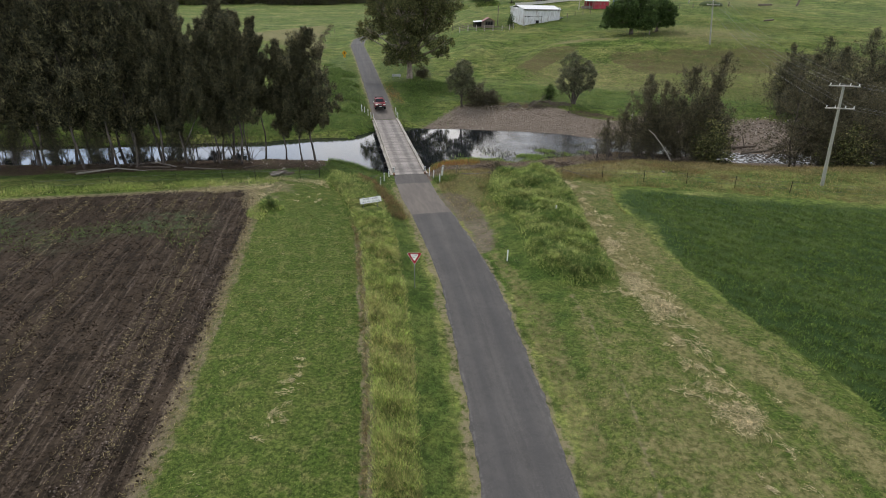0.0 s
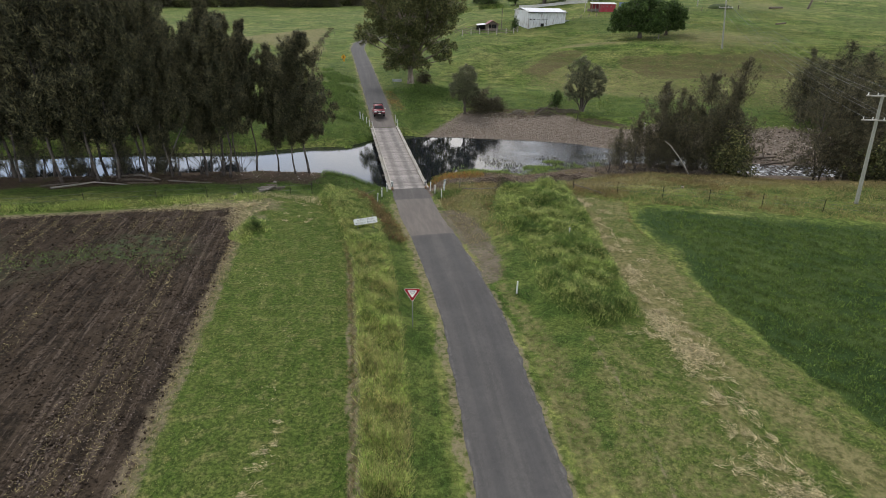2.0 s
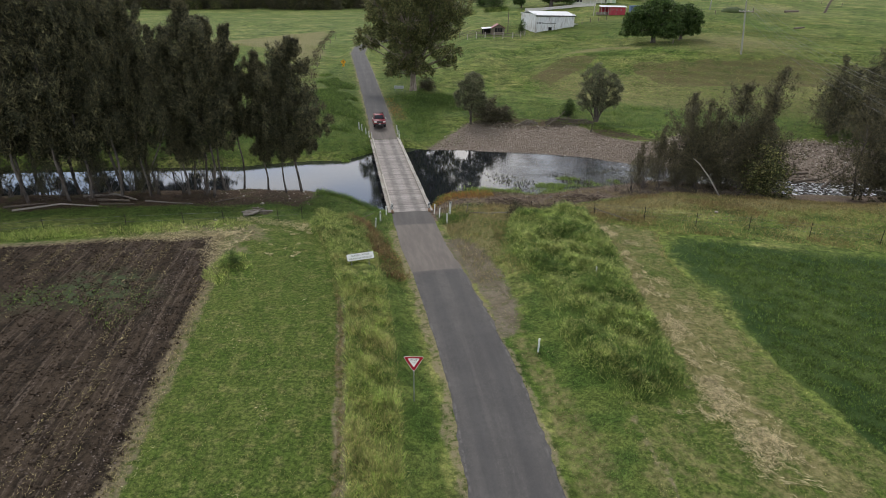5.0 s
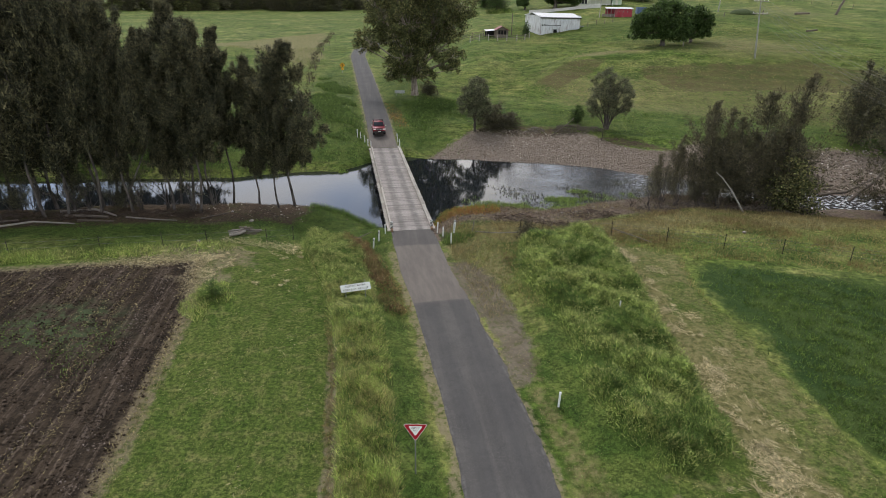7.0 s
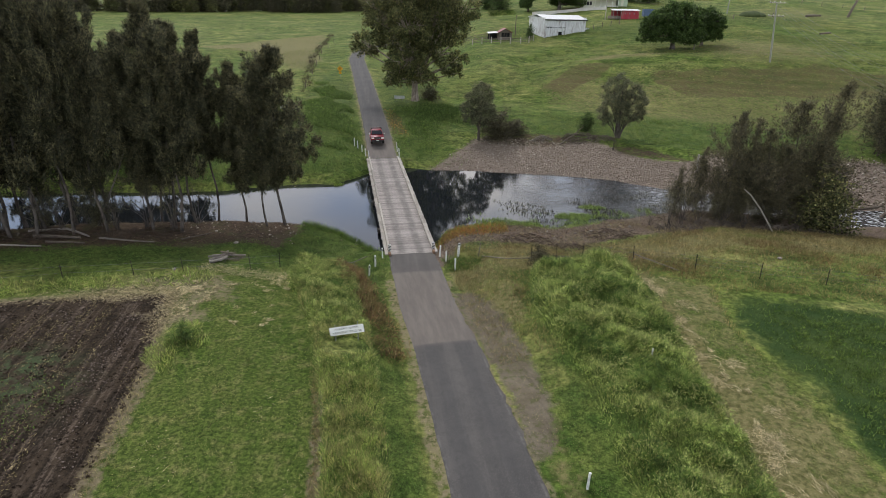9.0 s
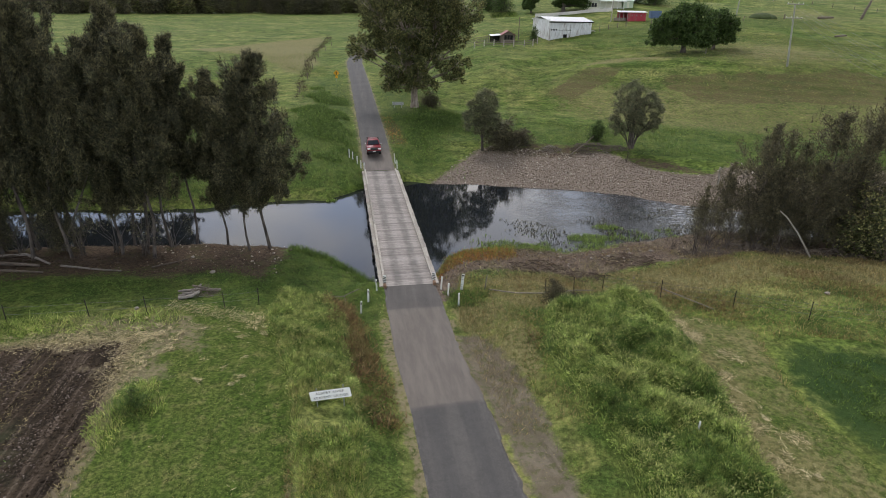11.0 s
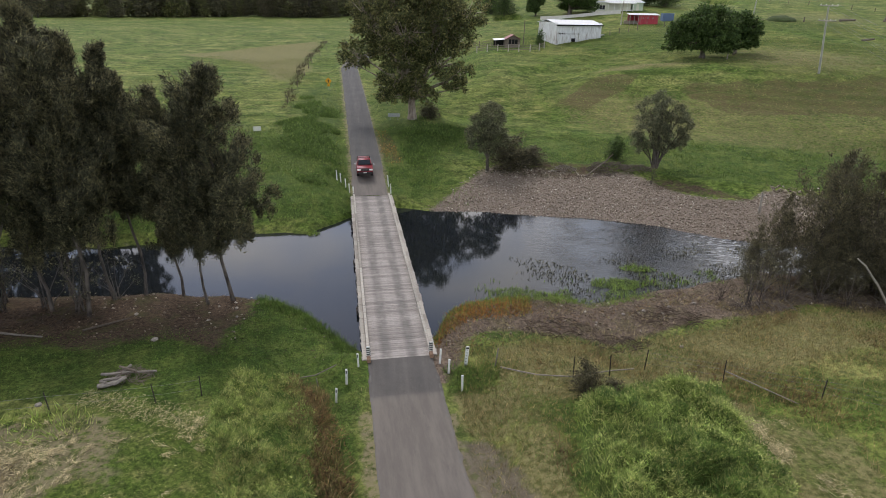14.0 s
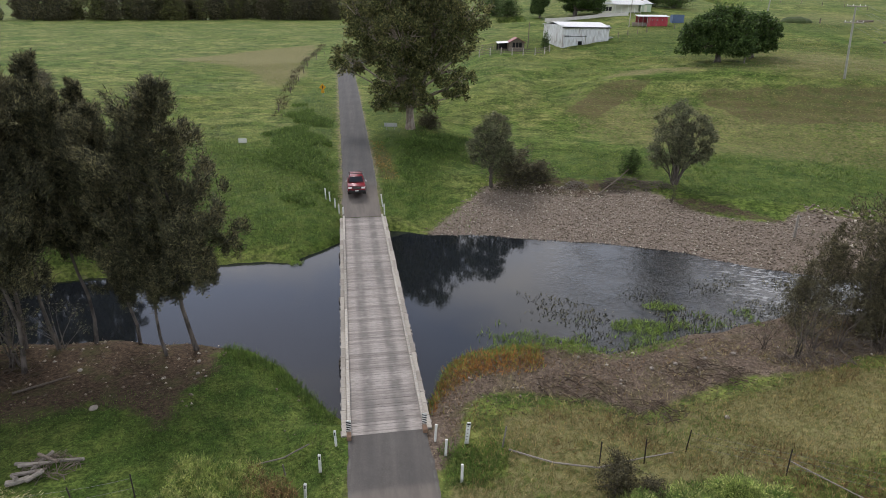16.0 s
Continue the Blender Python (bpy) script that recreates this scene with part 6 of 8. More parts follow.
part("lean_to_roof", roof_slab([(-2.8, -0.3, 1.68), (-0.2, -0.3, 1.9), (-0.2, 3.0, 2.05), (-2.8, 3.0, 1.85)], 0.07), M_TINROOF, hut, "pale iron lean-to roof")
# shade under the lean-to roof is put into this wall's colour
part("lean_to_back", block(-2.6, -0.1, 2.6, 2.66, -0.1, 1.75), M_DARK, hut, "back of the lean-to, coloured near black for its shade")

# stockyard rails
YARD = [(3.2, 169.0), (5.6, 167.8), (8.0, 167.0), (10.4, 166.4), (12.8, 166.0), (15.4, 165.8), (17.6, 166.8), (19.0, 169.2)]
yard = tagged(new("stockyard_fence"), "grey timber post-and-rail stockyard fence", "fence")
for i, (x, y) in enumerate(YARD):
    part("post", rod((x, y, ground_at(x, y) - 0.3), (x, y, ground_at(x, y) + 1.55), 0.11, 7), M_KERB, yard)
    if i:
        a, b = YARD[i - 1], (x, y)
        for z in (0.45, 0.85, 1.25):
            part("rail", rod((*a, ground_at(*a) + z), (*b, ground_at(*b) + z), 0.06, 5), M_OLDPOST, yard)
YARD2 = [(1.0, 178), (4, 176.5), (7, 175.5)]
yard = tagged(new("stockyard_fence"), "grey timber rails behind the old hut", "fence")
for i, (x, y) in enumerate(YARD2):
    part("post", rod((x, y, ground_at(x, y) - 0.3), (x, y, ground_at(x, y) + 1.5), 0.09, 6), M_OLDPOST, yard)
    if i:
        a, b = YARD2[i - 1], (x, y)
        for z in (0.4, 0.8, 1.25):
            part("rail", rod((*a, ground_at(*a) + z), (*b, ground_at(*b) + z), 0.06, 5), M_OLDPOST, yard)

M_GREYBOARD = plain("grey_board", (0.20, 0.15, 0.15), 0.8)
red = tagged(new("machinery_shed"), "long open red farm shed with pale iron roof", "shed")
red.matrix_world = pose(44.6, 193.3, ground_at(48, 193) - 0.1, 0, 0, -3)
part("wall", ribbed(5.0, 2.5), M_REDWALL, red, m=Matrix.Translation((2.4, 0, 0)))
part("back_wall", block(0, 7.4, 3.2, 3.26, 0, 2.5), M_REDWALL, red)
part("end_wall", block(7.4, 7.46, 0, 3.2, 0, 2.6), M_REDWALL, red)
for x in (0.1, 1.2, 2.3):
    part("post", rod((x, 0.05, -0.2), (x, 0.05, 2.5), 0.08, 6), M_KERB, red)
for x in (3.4, 4.6, 5.9):
    part("window", block(x, x + 0.3, -0.055, -0.04, 1.5, 1.9), M_GREYBOARD, red, "dull boarded window")
part("roof", roof_slab([(-0.3, -0.4, 2.55), (7.7, -0.4, 2.55), (7.7, 3.5, 2.85), (-0.3, 3.5, 2.85)], 0.1), M_TINROOF, red, "pale iron roof")
part("bench", block(-1.2, 2.2, 0.6, 1.6, 0.2, 1.0, 0.03), M_OLDPOST, red, "stacked timber in the open bay")

box = tagged(new("storage_container"), "blue steel storage container beside the red shed", "container")
box.matrix_world = pose(55.2, 199.0, ground_at(55, 198) - 0.1, 0, 0, 0)
part("body", ribbed(3.0, 2.2, 0.3, 0.04, 2.2), M_BLUE, box)
part("roof", block(-0.03, 3.03, -0.05, 2.23, 2.2, 2.27, 0.01), M_BLUE, box)
part("door", block(0.3, 1.5, -0.07, -0.045, 0.1, 2.1, 0.01), M_BLUE, box)

house = tagged(new("farmhouse"), "cream weatherboard farmhouse with pale iron roof and shady verandah", "house")
house.matrix_world = pose(40.4, 219.5, ground_at(44, 219) - 0.2, 0, 0, -2)
part("wall", block(0, 3.6, 0, 8, 0, 3.2), M_CREAM, house)
part("wall", block(3.6, 11.5, 2.4, 8, 0, 3.2), M_CREAM, house)
for x in (0.5, 1.4, 2.3):
    w = part("window", block(x, x + 0.75, -0.05, -0.01, 1.1, 2.3), M_GLASS, house, "dark window pane")
    part("window_frame", block(x - 0.06, x + 0.81, -0.03, -0.012, 1.04, 1.1), M_WHITE, w)
part("roof", roof_slab([(-0.5, -0.6, 3.2), (4.1, -0.6, 3.2), (2.6, 4, 5.3), (1.0, 4, 5.3)], 0.12), M_TINROOF, house, "pale iron roof")
part("roof", roof_slab([(3.2, -0.5, 3.0), (12.4, -0.5, 3.0), (11.5, 4.5, 5.2), (2.6, 4.5, 5.2)], 0.12), M_TINROOF, house)
part("gable", face([(0, 3.2), (3.6, 3.2), (1.8, 4.4)], 0.06), M_CREAM, house)
for i in range(5):
    part("verandah_post", block(4.0 + 1.9 * i, 4.12 + 1.9 * i, -0.3, -0.18, 0, 3.0), M_WHITE, house)
part("verandah_rail", block(3.6, 11.7, -0.28, -0.22, 0.85, 0.95), M_WHITE, house)
part("verandah_floor", block(3.6, 11.7, -0.4, 2.4, -0.3, 0.1), M_CREAM, house)
gh = tagged(new("garden_hut"), "small pale green hut with hipped roof", "hut")
gh.matrix_world = pose(52.4, 221, ground_at(54, 222) - 0.1, 0, 0, 0)
part("wall", block(0, 3.2, 0, 3, 0, 2.3), M_GREENWALL, gh)
part("door", block(1.1, 1.9, -0.04, -0.005, 0, 1.9), M_CREAM, gh)
for q in ([(-0.4, -0.4, 2.3), (3.6, -0.4, 2.3), (1.6, 1.5, 3.5)], [(3.6, -0.4, 2.3), (3.6, 3.4, 2.3), (1.6, 1.5, 3.5)], [(-0.4, 3.4, 2.3), (-0.4, -0.4, 2.3), (1.6, 1.5, 3.5)], [(3.6, 3.4, 2.3), (-0.4, 3.4, 2.3), (1.6, 1.5, 3.5)]):
    part("roof", roof_slab(q, 0.08), M_TINROOF, gh)
WALL = [(24.5, 224.0), (30, 219.0), (36, 216.5), (42, 215.4), (47.5, 215)]
gw_bm = bmesh.new()
for (ax, ay), (bx, by) in zip(WALL, WALL[1:]):
    v = [gw_bm.verts.new(p) for x, y in ((ax, ay), (bx, by)) for p in ((x, y, ground_at(x, y) - 0.3), (x, y, ground_at(x, y) + 0.95), (x, y + 0.3, ground_at(x, y) + 0.95), (x, y + 0.3, ground_at(x, y) - 0.3))]
    for k in range(4):
        gw_bm.faces.new((v[k], v[4 + k], v[4 + (k + 1) % 4], v[(k + 1) % 4]))
bmesh.ops.recalc_face_normals(gw_bm, faces=gw_bm.faces)
tagged(part("garden_wall", gw_bm, plain("pale_concrete", (0.55, 0.53, 0.49), 0.9), None), "low pale concrete wall along the farm drive", "wall")

# hillside odds and ends
mound = tagged(new("earth_mound"), "low grassed mound on the hillside", "mound")
mb = bmesh.new()
bmesh.ops.create_uvsphere(mb, u_segments=20, v_segments=10, radius=1)
for v in mb.verts:
    v.co = Vector((v.co.x * 4.0, v.co.y * 3.0, max(-0.2, v.co.z) * 1.5)) * (1 + 0.05 * math.sin(9 * v.co.x))
mound.matrix_world = Matrix.Translation((87.2, 198.5, ground_at(87.2, 198.5) - 0.15))
part("cover", mb, plain("mound_grass", (0.055, 0.075, 0.025), 0.95, vary=0.5, scale=3), mound)
for pts, r, label in (([(104, 200, 0.4), (108.5, 200.5, 0.6)], 0.35, "fallen grey trunk on the hill"), ([(92.5, 196.5, -0.2), (92.5, 196.5, 1.3)], 0.2, "weathered fence strainer post on the hill"),
                      ([(118.5, 203.5, -0.3), (119.2, 203.5, 2.6), (120.2, 203.5, 5.2)], 0.4, "charred dead stump on the hillside"), ([(50.6, 142.4, -0.2), (50.6, 142.4, 1.4)], 0.11, "pale post in the shade of the tree"),
                      ([(53.1, 146, -0.2), (53.5, 146, 2.0)], 0.18, "dark leaning post below the tree"), ([(90.5, 166.7, 0.3), (93.5, 167.2, 0.5)], 0.25, "fallen log on the slope")):
    log("hill_log" if r > 0.19 else "hill_post", pts, r, r * 0.8, label, "log" if r > 0.19 else "post", M_PALE if "pale" in label else M_LOG)
HILLFENCE = [(100 + 4.2 * i, 262 - 5.2 * i) for i in range(9)] + [(52 + 4.5 * i, 187 + 0.8 * i) for i in range(7)] + [(33.5 + 2.6 * i, 176.5 + 1.4 * i) for i in range(5)]
for x, y in HILLFENCE:
    p = stand("paddock_post", x, y, 0, "old timber paddock fence post", "fence post", "paddock fence posts", (rb.uniform(-4, 4), rb.uniform(-4, 4)))
    part("shaft", rod((0, 0, -0.3), (0, 0, 1.2), 0.1, 6), M_OLDPOST, p)
FIELDFENCE = [(-30.5, 126), (-32.6, 141), (-35, 156), (-37.5, 170), (-39.3, 181), (-41, 198), (-42.4, 214)]
last = None
for x, y in FIELDFENCE:
    p = stand("paddock_post", x, y, 0, "old timber paddock fence post", "fence post", "paddock fence posts", (rb.uniform(-4, 4), rb.uniform(-4, 4)))
    part("shaft", rod((0, 0, -0.3), (0, 0, 1.2), 0.08, 6), M_OLDPOST, p)


# ---- further trees and shrubs ----
ROUND = [grow(80 + i, 6.0, 3.2, "round", 5200, bare=0.06, trunk_r=0.14, stems=3) for i in range(2)]


def shrub(x, y, h, label, wide=1.0, crown=None, name="shrub", k=0, group=""):
    return tree_at(name, ROUND[k], x, y, h / 6.0, (x * 7 + y) % 6.28, label, group, "shrub", wide, crown, sink=0.15 * h / 6)


for x, y, h, w in ((-82, 143, 3.2, 1.6), (-87, 150, 2.6, 1.8), (-77, 136, 2.4, 1.5)):
    shrub(x, y, h, "dark scrubby bush in the far paddock", w, M_SCRUB, group="bushes in the far paddock")
shrub(35.6, 62.6, 5.6, "dense rounded green bush at the edge of the thicket", 1.0, M_GUM)
shrub(51.5, 58.5, 5.0, "rounded green bush beside the power pole", 1.15, M_GUM, k=1)
shrub(-15.3, 35.8, 1.3, "low dark-green bush in grass at the field corner", 1.3, M_LUSH)
shrub(19.2, 96.4, 2.6, "small dark bush above the beach", 0.9, M_FIG, k=1)
shrub(6.0, 93.0, 3.6, "twiggy grey-green shrub below the tree", 1.5, M_SCRUB)
shrub(8.4, 94.2, 2.2, "twiggy grey-green shrub at the beach head", 1.6, M_SCRUB, k=1)
shrub(-5.4, 117.5, 2.4, "rank dark shrub behind the foot of the gum", 1.5, M_SCRUB)
shrub(18.5, 173.2, 3.4, "dark shrub against the shed wall", 0.6, M_FIG)
shrub(6.4, 48.6, 1.5, "dark grey-green weed bush in the long grass", 1.1, M_SCRUB, k=1)
shrub(7.5, 48.0, 1.1, "low dark weed bush in the long grass", 1.3, M_SCRUB)
for i, (x, y, h, w) in enumerate(((58, 89, 10, 1.2), (61, 91, 11, 1.2), (64.5, 89, 11.5, 1.3), (68.5, 92, 12, 1.2), (72.5, 89, 12, 1.3), (77, 93, 13, 1.3), (63, 86.5, 7, 1.6), (70, 86.5, 8, 1.5))):
    tree_at("river_tree", BUSHY[i % 3], x, y, h / 12, i * 1.1, "dark bushy tree at the foot of the hill", "trees at the foot of the hill", squash=w, crown=M_OAK)
for x, y, h, w in ((33.6, 224, 11.5, 1.25), (24.0, 234, 9.5, 0.7), (15, 245, 7, 1.1), (10, 252, 7, 1.2), (66, 232, 7, 1.5), (60, 236, 6, 1.6)):
    tree_at("farm_tree", FIG if h > 9 else ROUND[0], x, y, h / 11 if h > 9 else h / 6, x, "dark rounded tree behind the farm buildings", "farmyard trees", squash=w)
FARTREE = [grow_lobes(90 + i, 2.5, 0.25, [(-0.6, 0, 8.5 + i, 2.4), (1.4, 0.5, 7.0, 2.4), (0.2, 0, 11.0 - i, 2.2), (-1.6 + i, -0.5, 5.2, 2.4), (0.6, 0, 12.4 - i, 1.5), (0.4, -0.8, 3.0, 2.4), (-1.8, 0, 2.2, 2.0), (2.0, -0.4, 2.0, 2.0)], 1900, 0.66, M_OAK, M_BARK_OAK) for i in range(3)]
for i in range(92):
    u = i / 91
    x = -255 + 190 * u + rt.uniform(-2, 2)
    y = 352 + 66 * u + rt.uniform(0, 24)
    if 0.19 < u < 0.22:
        continue
    tree_at("far_tree", FARTREE[i % 3], x, y, rt.uniform(0.7, 1.75), rt.uniform(0, 6.28), "distant dark tree in a windbreak", "distant windbreak", squash=rt.uniform(0.95, 1.5), crown=(M_OAK, M_GUM, M_SCRUB, M_OAK)[i % 4])
for i in range(30):
    tree_at("far_tree", FARTREE[i % 3], -60 + 4.4 * i + rt.uniform(-2, 2), 425 + rt.uniform(0, 25), rt.uniform(0.8, 1.3), rt.uniform(0, 6.28), "distant dark tree in a windbreak", "distant windbreak", squash=1.2)


# ---- red four-wheel-drive on the road ----
def loft(sections):
    """A closed skin over cross-sections of equal corner count: lists of (x, z) at given y."""
    bm = bmesh.new()
    rings = [[bm.verts.new((x, y, z)) for x, z in ring] for y, ring in sections]
    n = len(rings[0])
    for a, b in zip(rings, rings[1:]):
        for k in range(n):
            bm.faces.new((a[k], a[(k + 1) % n], b[(k + 1) % n], b[k]))
    bm.faces.new(rings[0][::-1]), bm.faces.new(rings[-1])
    bmesh.ops.recalc_face_normals(bm, faces=bm.faces)
    for f in bm.faces:
        f.smooth = True
    return bm


def hull(w, z0, z1, tuck=0.92):
    h = w / 2
    return [(-h * tuck, z0), (h * tuck, z0), (h, z0 + 0.15), (h, z0 + 0.45 * (z1 - z0)), (h * 0.985, z1 - 0.08), (h * 0.9, z1), (-h * 0.9, z1), (-h * 0.985, z1 - 0.08), (-h, z0 + 0.45 * (z1 - z0)), (-h, z0 + 0.15)]


k = Nodes("red_car_paint", 0.42, 0.35)
k.bsdf.inputs["Coat Weight"].default_value = 0.15
M_CARRED = k.done(k.ramp(k.noise(3, 3), (0.3, (0.15, 0.005, 0.012)), (0.7, (0.22, 0.008, 0.018))))
M_RUBBER = plain("tyre_rubber", (0.02, 0.02, 0.02), 0.9)
M_CHROME = plain("chrome", (0.7, 0.7, 0.72), 0.15, 1.0, 0.08)
M_LAMP = plain("headlamp_lens", (0.85, 0.85, 0.82), 0.08, vary=0.05)
car = tagged(new("four_wheel_drive"), "dark red four-wheel-drive wagon with roof bars on the road", "car")
cx, cy = -11.62, 90.3
car.matrix_world = pose(cx, cy, float(road_z(cy)) + 0.03, -5.0, 0, 11.3)
# local -y is the front
part("body", loft([(-2.42, hull(1.5, 0.5, 0.95)), (-2.34, hull(1.74, 0.42, 1.02)), (-2.05, hull(1.86, 0.38, 1.10)), (-1.1, hull(1.88, 0.36, 1.17)), (0.3, hull(1.88, 0.36, 1.16)),
                   (1.7, hull(1.88, 0.36, 1.16)), (2.3, hull(1.84, 0.42, 1.14)), (2.42, hull(1.7, 0.5, 1.05))]), M_CARRED, car, "glossy dark red bodywork")
cab = part("cabin", loft([(-1.12, hull(1.66, 1.10, 1.18)), (-0.42, hull(1.54, 1.1, 1.72)), (-0.1, hull(1.5, 1.1, 1.80)), (1.2, hull(1.5, 1.1, 1.82)), (2.05, hull(1.5, 1.1, 1.78)), (2.32, hull(1.62, 1.1, 1.2))]), M_CARRED, car)
part("windscreen", roof_slab([(-0.74, -1.06, 1.20), (0.74, -1.06, 1.20), (0.66, -0.47, 1.70), (-0.66, -0.47, 1.70)], 0.02), M_GLASS, cab, "dark windscreen", Matrix.Translation((0, -0.025, 0.015)))
for sx in (-1, 1):
    for y0, y1 in ((-0.62, 0.22), (0.3, 1.15), (1.25, 2.0)):
        pane = bmesh.new()
        vs = [pane.verts.new(p) for p in ((sx * 0.865, y0, 1.2), (sx * 0.865, y1, 1.2), (sx * 0.785, y1, 1.64), (sx * 0.785, y0 + (0.32 if y0 < 0 else 0), 1.64),
                                          (sx * 0.85, y0, 1.2), (sx * 0.85, y1, 1.2), (sx * 0.77, y1, 1.64), (sx * 0.77, y0 + (0.32 if y0 < 0 else 0), 1.64))]
        for q in ((0, 1, 2, 3), (4, 7, 6, 5), (0, 4, 5, 1), (1, 5, 6, 2), (2, 6, 7, 3), (3, 7, 4, 0)):
            pane.faces.new([vs[i] for i in q])
        part("side_window", pane, M_GLASS, cab)
    mir = part("mirror", block(sx * 1.06 - 0.11, sx * 1.06 + 0.11, -0.82, -0.70, 1.14, 1.33, 0.03), M_CHROME, car, "chrome door mirror")
    part("mirror_arm", rod((sx * 0.9, -0.72, 1.18), (sx * 1.0, -0.75, 1.2), 0.025, 6), M_BLACK, mir)
    part("headlight", block(sx * 0.68 - 0.2, sx * 0.68 + 0.2, -2.45, -2.32, 0.78, 0.97, 0.03), M_LAMP, car, "clear headlight")
    part("fog_light", rod((sx * 0.6, -2.46, 0.52), (sx * 0.6, -2.38, 0.52), 0.07, 10), M_LAMP, car)
    part("tail_light", block(sx * 0.8 - 0.07, sx * 0.8 + 0.07, 2.36, 2.45, 0.8, 1.1, 0.02), M_RED, car)
    part("side_step", block(sx * 0.9 - 0.07, sx * 0.9 + 0.07, -1.0, 1.0, 0.32, 0.38, 0.015), M_BLACK, car)
    for y in (-1.45, 1.4):
        wheel = part("wheel", rod((sx * 0.66, y, 0.38), (sx * 0.94, y, 0.38), 0.38, 20), M_RUBBER, car, "black tyre")
        part("rim", rod((sx * 0.90, y, 0.38), (sx * 0.955, y, 0.38), 0.235, 14), M_STEEL, wheel, "alloy rim")
        part("hub", rod((sx * 0.95, y, 0.38), (sx * 0.965, y, 0.38), 0.06, 8), M_DARK, wheel)
part("grille", block(-0.42, 0.42, -2.46, -2.36, 0.72, 0.98, 0.02), M_BLACK, car, "black radiator grille")
part("grille_bar", block(-0.36, 0.36, -2.475, -2.462, 0.86, 0.89), M_CHROME, car)
part("bumper", block(-0.85, 0.85, -2.5, -2.34, 0.4, 0.62, 0.04), M_BLACK, car, "dark lower bumper")
part("number_plate", block(-0.19, 0.19, -2.515, -2.502, 0.52, 0.63), M_WHITE, car, "plain white plate with a dark bar")
part("bonnet_guard", block(-0.72, 0.72, -2.36, -2.28, 1.0, 1.05, 0.02), M_BLACK, car)
for y in (0.0, 0.95):
    bar = part("roof_bar", rod((-0.78, y, 1.93), (0.78, y, 1.93), 0.03, 6), M_BLACK, car, "black roof bar")
    for sx in (-1, 1):
        part("bar_foot", block(sx * 0.68 - 0.04, sx * 0.68 + 0.04, y - 0.05, y + 0.05, 1.76, 1.93), M_BLACK, bar)


# ---- grass, crop, clods, stones: uncounted stuff ----
rs = np.random.default_rng(21)


def scatter(x0, x1, y0, y1, per_m2, keep):
    """Random plan places in a box at which keep(x, y) exceeds a random number."""
    n = int((x1 - x0) * (y1 - y0) * per_m2)
    x, y = rs.uniform(x0, x1, n), rs.uniform(y0, y1, n)
    ok = keep(x, y) > rs.random(n)
    return x[ok], y[ok]


def stuff(name, me, label, category):
    return tagged(new(name, me), label, category, kind="stuff")


def blades(name, x, y, low, high, thin, wide, splay, material, label, category="grass", lift=None, grain=None, needle=True):
    n = len(x)
    if grain is not None:
        size = low + (high - low) * np.clip(0.5 + 0.5 * grain + rs.normal(size=n) * 0.2, 0, 1)
    else:
        size = rs.uniform(low, high, n)
    z = land(x, y) + (0 if lift is None else lift) - 0.03
    at = np.stack([x, y, z], 1)
    way = np.stack([rs.normal(size=n) * splay, rs.normal(size=n) * splay, np.ones(n)], 1)
    return stuff(name, leaf_mesh(name, at, way, size, rs.uniform(thin, wide, n), material, rs, needle), label, category)


def off_road(x, y, d=2.2):
    return (np.abs(x - road_x(y)) * 0.975 > d).astype(float)


k = Nodes("soil_clod", 0.95, 0.1)
M_CLOD = k.done(k.mix(k.island(), (0.018, 0.013, 0.009), (0.092, 0.068, 0.048)))
k = Nodes("dry_clod", 0.95, 0.1)
M_PALECLOD = k.done(k.mix(k.island(), (0.060, 0.045, 0.037), (0.25, 0.205, 0.175)))
k = Nodes("river_pebble", 0.8, 0.25)
M_PEBBLE = k.done(k.ramp(k.island(), (0.0, (0.13, 0.102, 0.076)), (0.6, (0.245, 0.202, 0.150)), (0.88, (0.34, 0.292, 0.230)), (1.0, (0.55, 0.50, 0.42))))

# mown strips on both sides, and the verges
x, y = scatter(-20, 2, 1, 47, 240, lambda x, y: (inside(x, y, MOWN_L) > -0.2) * np.clip(0.75 + 0.5 * wave(x, y, 2.6, 3), 0.2, 1))
blades("mown_grass", x, y, 0.04, 0.14, 0.015, 0.04, 0.9, M_MOWN, "short mown green grass strip", grain=wave(x, y, 3.3, 6))
x, y = scatter(6, 26, 1, 50, 210, lambda x, y: (inside(x, y, MOWN_R) > -0.3) * np.clip(0.75 + 0.5 * wave(x, y, 2.6, 8), 0.2, 1))
blades("mown_grass", x, y, 0.04, 0.14, 0.015, 0.04, 1.0, M_MOWNY, "short mown grass with yellowed swaths", grain=wave(x, y, 3.1, 2))
x, y = scatter(-8, 14, 1, 53, 200, lambda x, y: off_road(x, y, 2.5) * (np.abs(x - road_x(y)) < 7) * (inside(x, y, MOWN_R) < 0) * (inside(x, y, MOWN_L) < 0) * (inside(x, y, DIRT) < 0.1)
               * np.clip((np.abs(x - road_x(y)) - 2.3) * 1.1, 0.05, 1) * np.where(x > road_x(y), 0.6, 1))
blades("verge_grass", x, y, 0.06, 0.22, 0.012, 0.035, 0.7, M_LUSH, "green roadside verge grass", grain=wave(x, y, 2.2, 4))
x, y = scatter(-8, 14, 1, 52, 80, lambda x, y: off_road(x, y, 2.05) * (np.abs(x - road_x(y)) < 3.2 + 1.4 * (x > road_x(y))))
blades("verge_grass", x, y, 0.04, 0.14, 0.012, 0.035, 1.0, M_DRYB, "dry trampled grass along the road edge")
